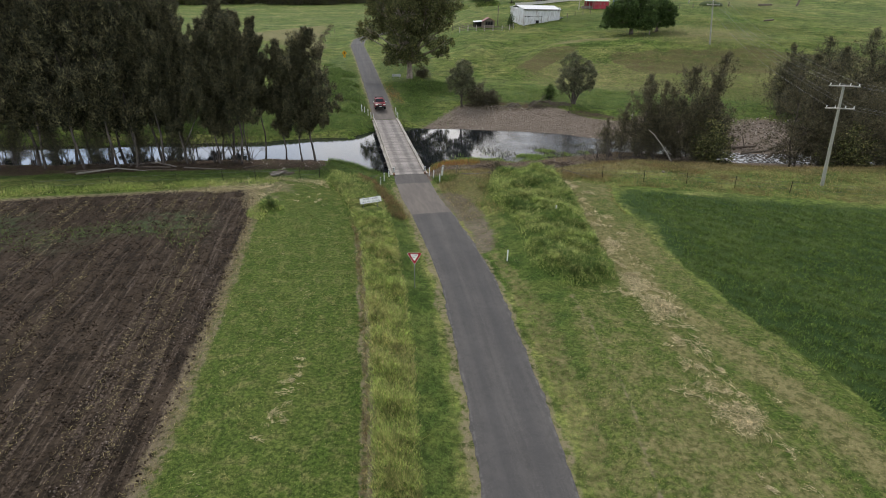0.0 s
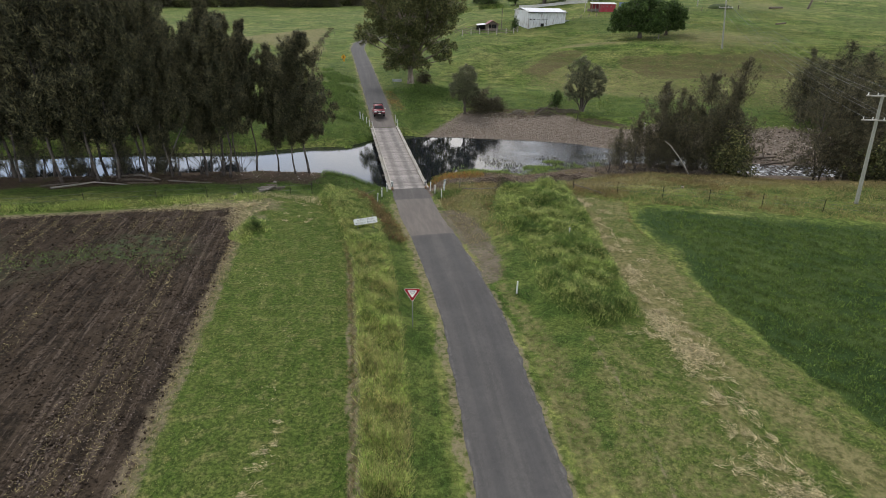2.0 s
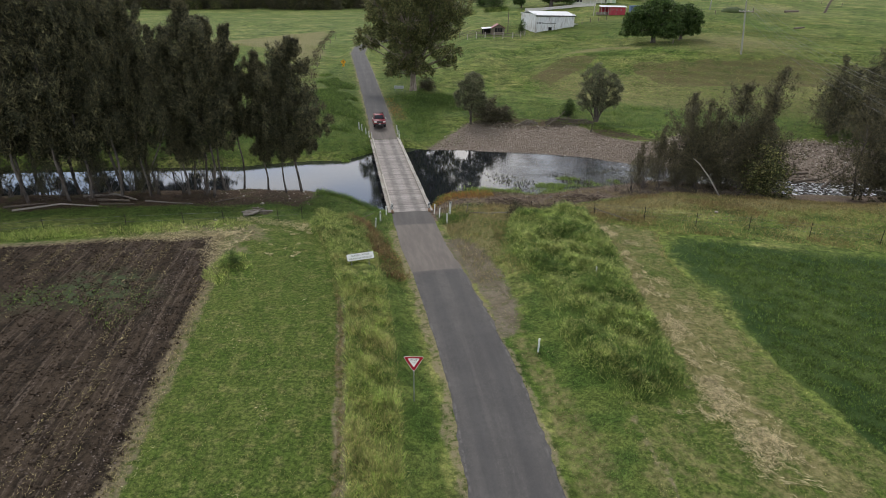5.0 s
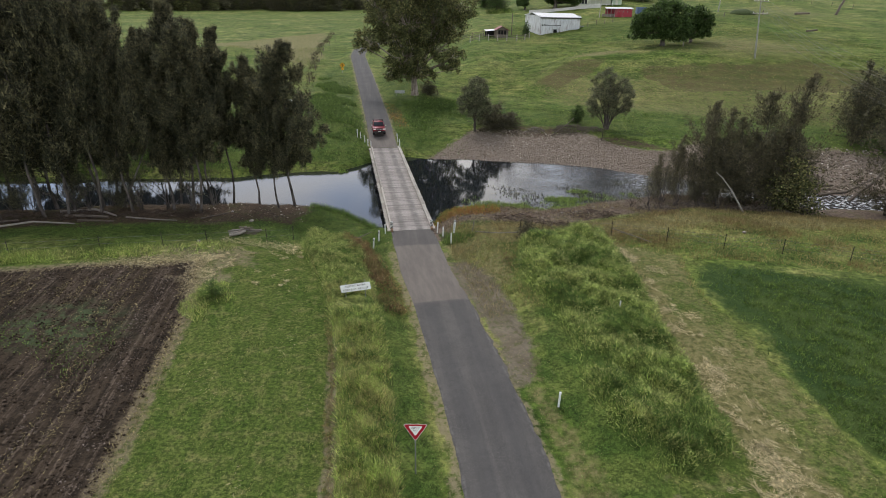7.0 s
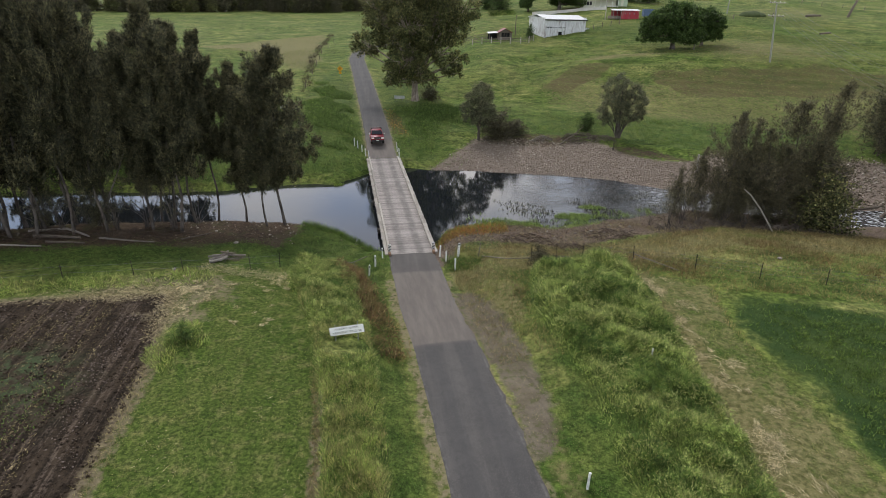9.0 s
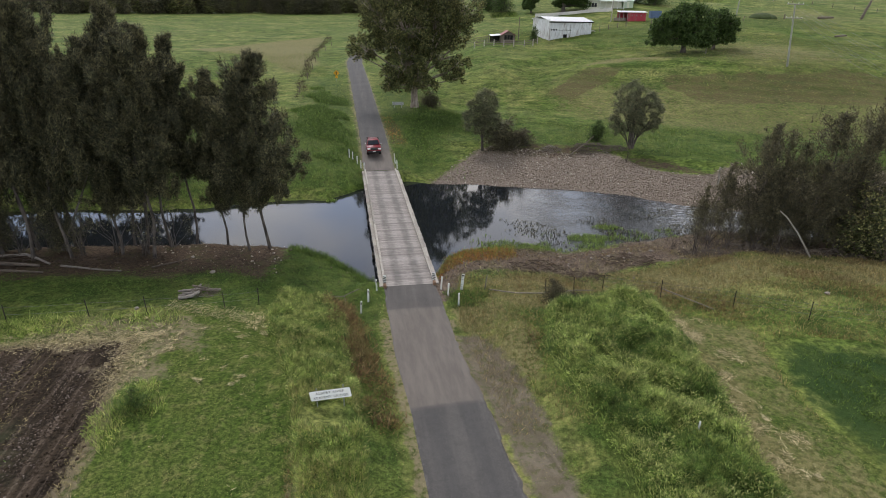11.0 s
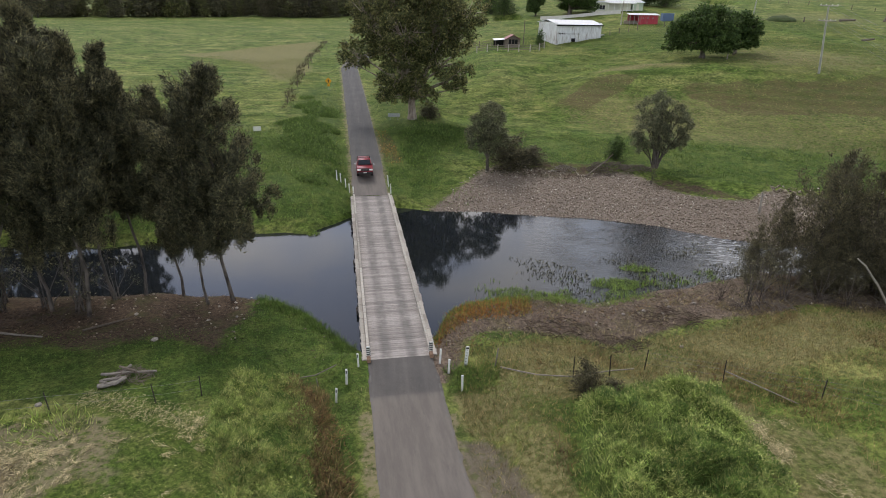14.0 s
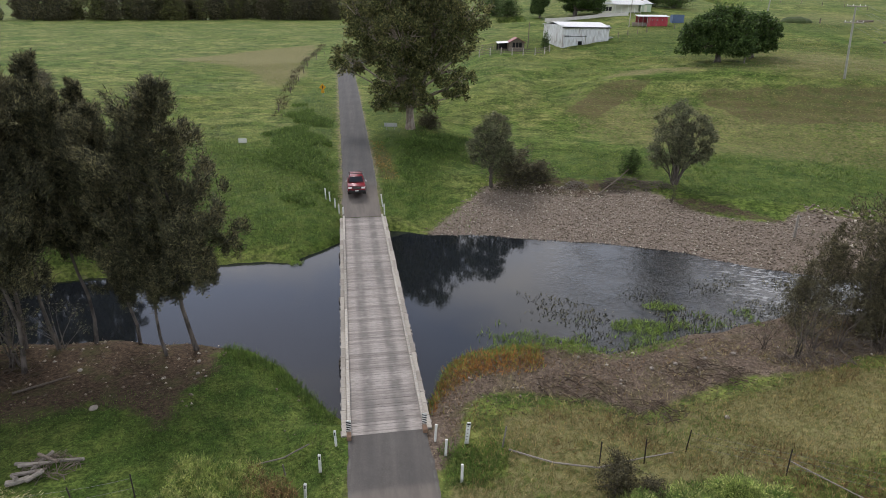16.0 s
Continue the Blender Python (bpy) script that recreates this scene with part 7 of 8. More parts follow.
# long grass
x, y = scatter(-14, 2, 1, 52, 620, lambda x, y: smooth(inside(x, y, TALL_L), -0.1, 0.2) * np.clip(0.8 + 0.5 * wave(x, y, 1.9, 3), 0.25, 1) * (1 - 0.5 * smooth(x - road_x(y), -4.6, -3.4)) * (np.hypot((x + 6.1) / 1.5, (y - 35.6) / 1.2) > 1))
near = rs.random(len(x)) < 0.55 + 0.4 * wave(x, y, 0.9, 5) + 0.35 * smooth(y, 34, 40)
head = near & (y > 35.5)
near &= ~head
blades("long_grass", x[head], y[head], 0.2, 0.6, 0.014, 0.034, 0.6, M_WEEDG, "green rank grass at the head of the strip", lift=hump(x[head], y[head]), grain=wave(x[head], y[head], 2.3, 4))
near_or_head = near | head
blades("long_grass", x[near], y[near], 0.22, 0.75, 0.012, 0.032, 0.5, M_TALL, "rank unmown grass strip beside the road", lift=hump(x[near], y[near]), grain=wave(x[near], y[near], 2.3, 4))
blades("long_grass", x[~near_or_head], y[~near_or_head], 0.22, 0.70, 0.012, 0.030, 0.55, M_SEED, "seeding straw-tipped grass among the green", lift=hump(x[~near_or_head], y[~near_or_head]), grain=wave(x[~near_or_head], y[~near_or_head], 2.3, 4))
x, y = scatter(4, 15, 20, 50, 420, lambda x, y: smooth(inside(x, y, TALL_R), -0.2, 0.3) * np.clip(0.65 + 0.7 * wave(x, y, 1.5, 4), 0.1, 1))
blades("long_grass", x, y, 0.2, 0.6, 0.014, 0.036, 0.7, M_WEEDG, "tall rank grass and weeds beside the track", lift=hump(x, y), grain=wave(x, y, 1.7, 2))
x, y = scatter(4, 15, 20, 50, 200, lambda x, y: smooth(inside(x, y, TALL_R), 0, 0.8) * smooth(wave(x, y, 1.1, 8), 0.0, 0.5))
blades("tall_weeds", x, y, 0.2, 0.5, 0.025, 0.06, 0.9, M_LUSH, "leafy dark-green weeds in the long grass", lift=hump(x, y) + rs.uniform(0.0, 0.35, len(x)))


def weed_clumps(name, x, y, lo, hi, leaves, material, label, base=0.8):
    """Billowing leafy weeds: each clump a dome set with small leaves."""
    n = len(x)
    r, h = rs.uniform(0.3, 0.65, n), rs.uniform(lo, hi, n)
    i = np.repeat(np.arange(n), leaves)
    d = rs.normal(size=(n * leaves, 3))
    d[:, 2] = np.abs(d[:, 2])
    d /= np.linalg.norm(d, axis=1, keepdims=True)
    q = rs.uniform(0.6, 1.05, n * leaves)
    at = np.stack([x[i] + d[:, 0] * r[i] * q, y[i] + d[:, 1] * r[i] * q, (land(x, y) + base * hump(x, y))[i] + d[:, 2] * h[i] * q + 0.02], 1)
    way = d + rs.normal(size=d.shape) * 0.6
    return stuff(name, leaf_mesh(name, at, way, rs.uniform(0.09, 0.24, n * leaves), rs.uniform(0.02, 0.05, n * leaves), material, rs), label, "weeds")


x, y = scatter(4, 15, 20, 50, 1.7, lambda x, y: smooth(inside(x, y, TALL_R), 0.0, 0.6))
half = rs.random(len(x)) < 0.6
weed_clumps("tall_weeds", x[half], y[half], 0.35, 0.9, 170, M_WEEDG, "billowing light-green weeds in the long grass")
weed_clumps("tall_weeds", x[~half], y[~half], 0.3, 0.75, 170, M_LUSH, "billowing dark-green weeds in the long grass")
x, y = scatter(-12, 1, 14, 50, 2.2, lambda x, y: smooth(inside(x, y, TALL_L), 0.1, 0.5) * smooth(wave(x, y, 0.5, 9) + 0.5 * smooth(x - road_x(y), -6.5, -4.5), -0.1, 0.4))
weed_clumps("tall_weeds", x, y, 0.3, 0.6, 110, M_LUSH, "dark-green leafy weeds among the rank grass")
x, y = scatter(-10, -2, 36, 49, 150, lambda x, y: smooth(1.25 - np.abs(x + 5.85 - (42.5 - y) * 0.38), 0, 0.8) * smooth(wave(x, y, 0.9, 3), -0.5, 0.2))
h2 = rs.random(len(x)) < 0.5
blades("rusty_weeds", x[h2], y[h2], 0.35, 0.9, 0.03, 0.07, 0.7, M_RUSTW, "red-brown seeding weeds behind the sign", lift=0.1 + rs.uniform(0, 0.3, h2.sum()))
blades("tall_weeds", x[~h2], y[~h2], 0.35, 0.9, 0.03, 0.08, 0.7, M_RANK, "leafy dull-green weeds behind the sign", lift=0.1 + rs.uniform(0, 0.2, (~h2).sum()))
x, y = scatter(-12, -3, 36, 50.5, 3.2, lambda x, y: smooth(1.25 - np.abs(x + 5.85 - (42.5 - y) * 0.38), 0, 0.7) * (y < 49.4))
weed_clumps("rusty_weeds", x, y, 0.4, 0.85, 120, M_RUSTW, "bushy red-brown seeding weeds behind the sign", 0.9)
x, y = scatter(-13, -3, 33, 51, 2.4, lambda x, y: smooth(inside(x, y, TALL_L), 0.0, 0.5) * (np.hypot((x + 6.1) / 1.6, (y - 35.6) / 1.3) > 1))
pick = rs.random(len(x)) < 0.5
weed_clumps("tall_weeds", x[pick], y[pick], 0.25, 0.6, 120, M_LUSH, "leafy dark-green weeds at the head of the rank strip")
weed_clumps("tall_weeds", x[~pick], y[~pick], 0.25, 0.6, 120, M_WEEDG, "leafy light-green weeds at the head of the rank strip")
x, y = scatter(-18.5, -13, 33, 38.5, 260, lambda x, y: smooth(1 - np.hypot((x + 15.7) / 1.5, (y - 35.7) / 2.4) + 0.3 * wave(x, y, 2, 2), 0, 0.4))
blades("long_grass", x, y, 0.2, 0.55, 0.014, 0.034, 0.5, M_TALL, "tuft of long grass at the field corner", lift=hump(x, y))
x, y = scatter(-46, -12, 36, 50, 110, lambda x, y: smooth(1.5 - np.abs(-inside(x, y, PLOUGH) - 2.0), 0, 0.8) * (y > 37 - 0.0 * x) * (inside(x, y, MOWN_L) < 0) * np.clip(0.6 + 0.7 * wave(x, y, 0.8, 3), 0, 1))
blades("long_grass", x, y, 0.3, 0.8, 0.02, 0.05, 0.6, M_TALL, "rank grass along the head of the tilled field", grain=wave(x, y, 1.0, 2))
# worn brown seam between mown strip and rank grass
x, y = scatter(-11, 1, -4, 42, 520, lambda x, y: smooth(0.45 - np.abs(x - 0.1 - np.interp(y, (-4, 4, 10, 22, 30, 35, 40), (-1.15, -2.05, -2.85, -4.85, -6.35, -7.75, -9.6))) + 0.15 * wave(x, y, 1.4, 3), 0, 0.3) * np.clip(0.75 + 0.5 * wave(x, y, 0.4, 2), 0, 1) * (1 - smooth(y, 30, 36)))
pick = rs.random(len(x)) < 0.55
blades("seam_grass", x[pick], y[pick], 0.12, 0.32, 0.015, 0.035, 0.9, M_DRYB, "dead straw-brown grass along the rank strip")
blades("seam_grass", x[~pick], y[~pick], 0.12, 0.3, 0.02, 0.04, 0.9, M_RUSTW, "dead rust-brown grass along the rank strip")
# straw left on the mown ground
x, y = scatter(11, 21, 1, 48, 480, lambda x, y: smooth(1.7 - np.abs(x - np.interp(y, (0, 6, 23, 30, 47), (16.6, 15.8, 14.9, 14.8, 14.2))), 0, 1.2) * smooth(wave(x, y, 1.0, 5) + 0.6 * wave(x, y, 2.6, 3) + 0.8 * np.exp(-np.hypot((x - 14.3) / 1.6, (y - 22.0) / 2.2) ** 2), 0.25, 0.7))
x2, y2 = scatter(-20, -4, 1, 46, 12, lambda x, y: (inside(x, y, MOWN_L) > 0) * smooth(wave(x, y, 1.0, 7) * 0.6 + wave(x * 2.2, y * 0.3, 1.3, 1), 0.45, 0.9))
x3, y3 = scatter(-32, -9, 34, 48, 210, lambda x, y: smooth(1.4 - np.abs(inside(x, y, PLOUGH)), 0, 1) * (y > 36) * smooth(x, -30, -20) + 0.8 * smooth(1.2 - np.abs(y - 45.6 + 0.25 * (x + 14)), 0, 1) * (x > -19))
x, y = np.concatenate([x, x2, x3]), np.concatenate([y, y2, y3])
n = len(x)
at = np.stack([x, y, land(x, y) + rs.uniform(0.02, 0.14, n)], 1)
way = np.stack([rs.normal(size=n), rs.normal(size=n), rs.normal(size=n) * 0.15], 1)
stuff("cut_straw", leaf_mesh("cut_straw", at, way, rs.uniform(0.1, 0.32, n), rs.uniform(0.009, 0.022, n), M_STRAW, rs), "scattered pale cut straw on the mown ground", "straw")
# combed wisps of cut straw
def wisps(name, spots, label, size=1.0):
    """Short curved rows of straw: places with a spread, how many, and the way they run."""
    px, py, pw = [], [], []
    for x0, y0, sx, sy, count, run in spots:
        for _ in range(count):
            wx, wy, a = rs.normal(x0, sx), rs.normal(y0, sy), run + rs.normal() * 0.5
            bend, ln, m = rs.normal() * 1.6, rs.uniform(0.2, 1.0) * size, rs.integers(14, 60)
            t = rs.uniform(-0.5, 0.5, m)
            w = a + bend * t
            px.append(wx + ln * t * np.cos(a + bend * t * 0.5) + rs.normal(size=m) * 0.075)
            py.append(wy + ln * t * np.sin(a + bend * t * 0.5) + rs.normal(size=m) * 0.075)
            pw.append(w + rs.normal(size=m) * 0.35)
    x, y, w = (np.concatenate(q) for q in (px, py, pw))
    n = len(x)
    at = np.stack([x, y, land(x, y) + rs.uniform(0.03, 0.16, n)], 1)
    return stuff(name, leaf_mesh(name, at, np.stack([np.cos(w), np.sin(w), rs.normal(size=n) * 0.12], 1), rs.uniform(0.12, 0.35, n), rs.uniform(0.012, 0.026, n), M_STRAW, rs, True), label, "straw")


wisps("cut_straw", ((14.4, 22.4, 0.7, 0.9, 46, 2.3), (15.1, 20.0, 0.7, 1.2, 26, 2.3), (13.4, 21.0, 0.9, 0.4, 12, 0.4), (15.4, 15.5, 0.5, 1.6, 22, 2.2), (15.5, 11.0, 0.7, 1.8, 22, 2.2), (13.8, 10.0, 0.6, 1.0, 8, 0.5),
                    (16.4, 6.5, 1.0, 2.0, 14, 2.2), (14.6, 27.5, 0.6, 2.2, 18, 2.0), (14.2, 35.0, 0.5, 3.5, 14, 1.8)), "pale wisps of cut straw left in a windrow")
wisps("cut_straw", ((-7.0, 9.0, 0.3, 2.0, 16, 0.3), (-12.0, 37.5, 1.6, 3.5, 6, 0.4), (-10.8, 44.8, 1.8, 0.7, 44, 0.2), (-20.0, 42.6, 2.4, 0.6, 44, 0.1), (-17.4, 42.0, 0.8, 1.6, 26, 1.8)), "pale wisps of cut grass on the mown strip", 0.7)
# ragged straw edge of the tilled field, clods
x, y = scatter(-26, -9, 1, 45, 170, lambda x, y: smooth(0.7 - np.abs(inside(x, y, PLOUGH)), 0, 0.5))
blades("field_edge_grass", x, y, 0.08, 0.3, 0.015, 0.035, 1.0, M_DRYB, "dry straw-coloured edge of the tilled field")


def lumps(name, x, y, lo, hi, flat, material, label, category, sink=0.3):
    """Small angular lumps, eight faces each."""
    n = len(x)
    r = lo + (hi - lo) * rs.random(n) ** 2.5
    base = np.array([(1, 0, 0), (0, 1, 0), (-1, 0, 0), (0, -1, 0), (0, 0, 1), (0, 0, -1)], float)
    a = rs.uniform(0, 6.283, n)
    c, s = np.cos(a), np.sin(a)
    v = base[None] * (1 + rs.uniform(-0.35, 0.35, (n, 6, 1))) + rs.uniform(-0.25, 0.25, (n, 6, 3))
    vx = v[..., 0] * c[:, None] - v[..., 1] * s[:, None] * 0.75
    vy = v[..., 0] * s[:, None] + v[..., 1] * c[:, None] * 0.75
    z = land(x, y) - r * flat * sink
    v = np.stack([x[:, None] + vx * r[:, None], y[:, None] + vy * r[:, None], z[:, None] + v[..., 2] * r[:, None] * flat + r[:, None] * flat * 0.6], -1).reshape(-1, 3)
    f = np.array([(0, 1, 4), (1, 2, 4), (2, 3, 4), (3, 0, 4), (1, 0, 5), (2, 1, 5), (3, 2, 5), (0, 3, 5)])
    return stuff(name, mesh_from(name, v, (f[None] + 6 * np.arange(n)[:, None, None]).reshape(-1, 3), material), label, category)


x, y = scatter(-44, -9, 1, 43, 44, lambda x, y: (inside(x, y, PLOUGH) > 0.1) * np.clip(0.6 + 0.6 * wave(x, y, 2.1, 4), 0.1, 1))
lumps("soil_clods", x, y, 0.02, 0.10, 0.8, M_CLOD, "brown clods of freshly tilled earth", "soil")
x, y = scatter(-30, -9, 1, 43, 60, lambda x, y: np.exp(-((inside(x, y, PLOUGH) - 2.6) / 2.6) ** 2) * (inside(x, y, PLOUGH) > 0.2) * smooth(wave((x * 0.985 + y * 0.17) * 2.6, y * 0.3, 0.8, 2) + 0.6 * wave(x, y, 2.4, 3), -0.1, 0.7))
lumps("soil_clods", x, y, 0.02, 0.075, 0.6, M_PALECLOD, "pale dried clods and roots near the field edge", "soil")
x, y = scatter(-44, -9, 1, 43, 75, lambda x, y: (inside(x, y, PLOUGH) > 0.1) * smooth(wave((x * 0.985 + y * 0.17) * 2.2, y * 0.25, 0.7, 3) + 0.7 * np.exp(-((inside(x, y, PLOUGH) - 4.2) / 1.3) ** 2) - 0.1 * wave(x, y, 1.5, 4), 0.0, 0.7) * np.clip(0.5 + np.sin((x * 0.985 + y * 0.17) * 5.5 + 1), 0.1, 1))
n = len(x)
at = np.stack([x, y, land(x, y) + rs.uniform(0.02, 0.1, n)], 1)
way = np.stack([rs.normal(size=n) - 0.4, rs.normal(size=n) + 1.0, rs.normal(size=n) * 0.2], 1)
stuff("field_stubble", leaf_mesh("field_stubble", at, way, rs.uniform(0.08, 0.24, n), rs.uniform(0.012, 0.026, n), M_DRYB, rs), "pale stubble turned up in the furrows", "stubble")
x, y = scatter(-46, -19, 18, 38, 34, lambda x, y: (inside(x, y, PLOUGH) > 1) * smooth(0.75 * wave(x, y, 0.6, 6) + 0.5 - np.abs(y - 30.5 - 0.06 * (x + 30)) * 0.2, 0.0, 0.7))
blades("field_weeds", x, y, 0.1, 0.24, 0.04, 0.1, 0.9, M_LUSH, "thin green weeds in the tilled field", "weeds")
# the green crop
x, y = scatter(15, 46, 4, 47, 150, lambda x, y: smooth(inside(x, y, CROP) - 0.3 * smooth(y, 24, 38) + 0.35 * wave(x, y, 0.9, 3), 0.0, 0.8 + 4.0 * smooth(y, 24, 36)) * np.clip(0.7 + 0.5 * wave(x, y, 3.2, 4), 0.15, 1))
blades("crop_plants", x, y, 0.12, 0.34, 0.03, 0.08, 0.7, M_CROPL, "dense low dark-green forage crop", "crop", grain=wave(x, y, 3.2, 4))
# river bank growth
x, y = scatter(0, 56, 36, 66, 110, lambda x, y: smooth(soft(x, NEAR_SHORE) - y, 6.5, 8.5) * (1 - 0.45 * smooth(soft(x, NEAR_SHORE) - y, 15, 19)) * (inside(x, y, MOWN_R) < 0.3) * (inside(x, y, TALL_R) < 0) * (inside(x, y, CROP) < 0) * off_road(x, y, 2.6))
blades("bank_grass", x, y, 0.15, 0.55, 0.012, 0.03, 0.6, M_RANK, "rank yellowing grass on the river bank", grain=wave(x, y, 1.4, 5))
x, y = scatter(-46, -5, 40, 62, 100, lambda x, y: smooth(soft(x, NEAR_SHORE) - y, 5, 8) * (inside(x, y, PLOUGH) < -0.4) * (inside(x, y, MOWN_L) < 0) * (inside(x, y, TALL_L) < 0) * off_road(x, y, 2.6) * np.clip(0.75 + wave(x, y, 0.5, 2), 0.1, 1))
blades("bank_grass", x, y, 0.07, 0.25, 0.014, 0.04, 0.9, M_LUSH, "uneven green grass below the field", grain=wave(x, y, 0.9, 5))
x, y = scatter(-15, -5.6, 50, 63, 170, lambda x, y: smooth(soft(x, NEAR_SHORE) - y, 0.0, 0.5) * off_road(x, y, 2.6) * (0.3 + 0.7 * (1 - smooth(soft(x, NEAR_SHORE) - y, 1.2, 2.6))))
blades("bank_grass", x, y, 0.15, 0.65, 0.02, 0.05, 0.5, M_LUSH, "fresh green grass fringing the water", grain=1 - 2 * smooth(soft(x, NEAR_SHORE) - y, 0.6, 2.2))
x, y = scatter(-2, 5, 55, 64, 210, lambda x, y: smooth(soft(x, NEAR_SHORE) - y, -0.2, 0.3) * (1 - smooth(soft(x, NEAR_SHORE) - y, 2.0, 4.0)) * off_road(x, y, 2.4))
half = rs.random(len(x)) < 0.5 + 0.4 * np.clip((soft(x, NEAR_SHORE) - y - 1.0) / 1.5, -1, 1)
blades("rusty_weeds", x[half], y[half], 0.2, 0.6, 0.03, 0.07, 0.6, M_ORANGE, "rust-red weeds on the bank beside the bridge")
blades("water_weeds", x[~half], y[~half], 0.2, 0.6, 0.03, 0.07, 0.6, M_WEED, "yellow-green weeds at the water's edge", "weeds")
x, y = scatter(2, 26, 56, 69, 90, lambda x, y: (np.abs(soft(x, NEAR_SHORE) - y + 0.2) < 1.5) * smooth(wave(x, y, 0.8, 3), -0.2, 0.5) * (x < 21) * 0.8)
x2, y2 = scatter(8, 18, 62, 71, 130, lambda x, y: np.maximum(smooth(1 - np.hypot((x - 12.8) / 2.6, (y - 65.8) / 1.0) + 0.4 * wave(x, y, 1.6, 2), 0, 0.3), smooth(1 - np.hypot((x - 14.9) / 1.7, (y - 68.6) / 0.6) + 0.4 * wave(x, y, 1.6, 2), 0, 0.3)))
x3, y3 = scatter(-16, -12.6, 73.5, 76.5, 160, lambda x, y: smooth(1 - np.hypot((x + 14.2) / 0.75, (y - 74.8) / 0.5), 0, 0.3))
x4, y4 = scatter(3.5, 11.5, 60, 64.6, 130, lambda x, y: smooth(1 - np.hypot((x - 7.4) / 3.8, (y - 62.4) / 1.3) + 0.6 * wave(x, y, 1.5, 4), 0.1, 0.5))
x, y = np.concatenate([x, x2, x3, x4]), np.concatenate([y, y2, y3, y4])
blades("water_weeds", x, y, 0.15, 0.5, 0.03, 0.07, 0.7, M_WEED, "bright green weeds standing in the shallows", "weeds", lift=np.maximum(0, water_z(x) - land(x, y)) + 0.02)
x, y = scatter(1, 20, 59, 70, 26, lambda x, y: (y > soft(x, NEAR_SHORE) - 0.3) * smooth(4.5 - (y - soft(x, NEAR_SHORE)), 0, 4) * smooth(wave(x, y, 0.9, 6) + 0.8 * wave(x, y, 2.7, 3), 0.0, 0.6))
blades("water_weeds", x, y, 0.2, 0.55, 0.04, 0.09, 0.5, M_WEED, "scattered green reeds standing in the shallows", "weeds", lift=np.maximum(0, water_z(x) - land(x, y)) + 0.02)
x, y = scatter(4, 27, 60, 75, 26, lambda x, y: (y > soft(x, NEAR_SHORE)) * smooth(8.5 - (y - soft(x, NEAR_SHORE)), 0, 4) * smooth(wave(x, y, 0.9, 6), -0.3, 0.4))
blades("water_weeds", x, y, 0.12, 0.35, 0.04, 0.10, 0.9, M_OAK, "dark reeds and snags breaking the water", "weeds", lift=np.maximum(0, water_z(x) - land(x, y)) + 0.02)
x, y = scatter(-2, 30, 52, 68, 34, lambda x, y: smooth(soft(x, NEAR_SHORE) - y, 0.8, 2) * (1 - smooth(soft(x, NEAR_SHORE) - y, 7, 9)) * off_road(x, y, 2.8) * smooth(wave(x, y, 0.9, 2) + 0.5 * wave(x, y, 2.4, 5), -0.3, 0.5))
blades("dry_tufts", x, y, 0.15, 0.5, 0.02, 0.05, 0.8, M_DRYB, "dry yellow tufts on the littered bank")
x, y = scatter(-2, 30, 52, 68, 22, lambda x, y: smooth(soft(x, NEAR_SHORE) - y, 0.8, 2) * (1 - smooth(soft(x, NEAR_SHORE) - y, 7, 9)) * off_road(x, y, 2.8) * smooth(wave(x, y, 0.7, 7), -0.2, 0.5))
blades("rusty_weeds", x, y, 0.15, 0.45, 0.03, 0.06, 0.8, M_RUSTW, "brown dying weeds on the littered bank")
x, y = scatter(-3, 4, 47, 54, 260, lambda x, y: smooth(1 - np.hypot((x - 0.4) / 2.6, (y - 51.0) / 2.2) + 0.5 * wave(x, y, 1.4, 3), 0.1, 0.6) * off_road(x, y, 2.3))
blades("rank_weeds", x, y, 0.15, 0.5, 0.02, 0.05, 0.8, M_LUSH, "rank green growth round the bridge posts", "weeds", grain=wave(x, y, 1.7, 2))
x, y = scatter(4, 34, 42, 60, 60, lambda x, y: smooth(soft(x, NEAR_SHORE) - y, 7, 9) * smooth(wave(x, y, 0.55, 3) + 0.5 * wave(x, y, 1.4, 6), 0.15, 0.55) * (inside(x, y, TALL_R) < 0) * (inside(x, y, MOWN_R) < 0.2) * (inside(x, y, CROP) < 0))
blades("dead_weeds", x, y, 0.2, 0.6, 0.02, 0.05, 0.8, M_RUSTW, "dark brown dead weeds in patches on the bank", "weeds", grain=wave(x, y, 1.2, 4))
x, y = scatter(4, 34, 42, 60, 70, lambda x, y: smooth(soft(x, NEAR_SHORE) - y, 7, 9) * smooth(wave(x, y, 0.45, 8) + 0.4 * wave(x, y, 1.6, 1), 0.45, 0.8) * (inside(x, y, TALL_R) < 0) * (inside(x, y, MOWN_R) < 0.2) * (inside(x, y, CROP) < 0))
blades("bank_grass", x, y, 0.12, 0.4, 0.015, 0.04, 0.8, M_LUSH, "green grass in patches on the dry bank", grain=wave(x, y, 1.2, 4))
x, y = scatter(-30, -5.6, 44, 62, 130, lambda x, y: smooth(soft(x, NEAR_SHORE) - y, 1.5, 4) * (inside(x, y, PLOUGH) < -1.5) * (inside(x, y, MOWN_L) < 0) * (inside(x, y, TALL_L) < 0) * off_road(x, y, 2.6)
               * np.clip(0.7 + 0.5 * wave(x, y, 1.9, 2), 0.15, 1) * np.where(x < -15, smooth(soft(x, NEAR_SHORE) - y, 8, 10), 1))
blades("clover", x, y, 0.05, 0.14, 0.03, 0.07, 1.6, M_CLOVER, "low dark-green clover carpeting the bank", "clover", grain=wave(x, y, 2.6, 4), needle=False)
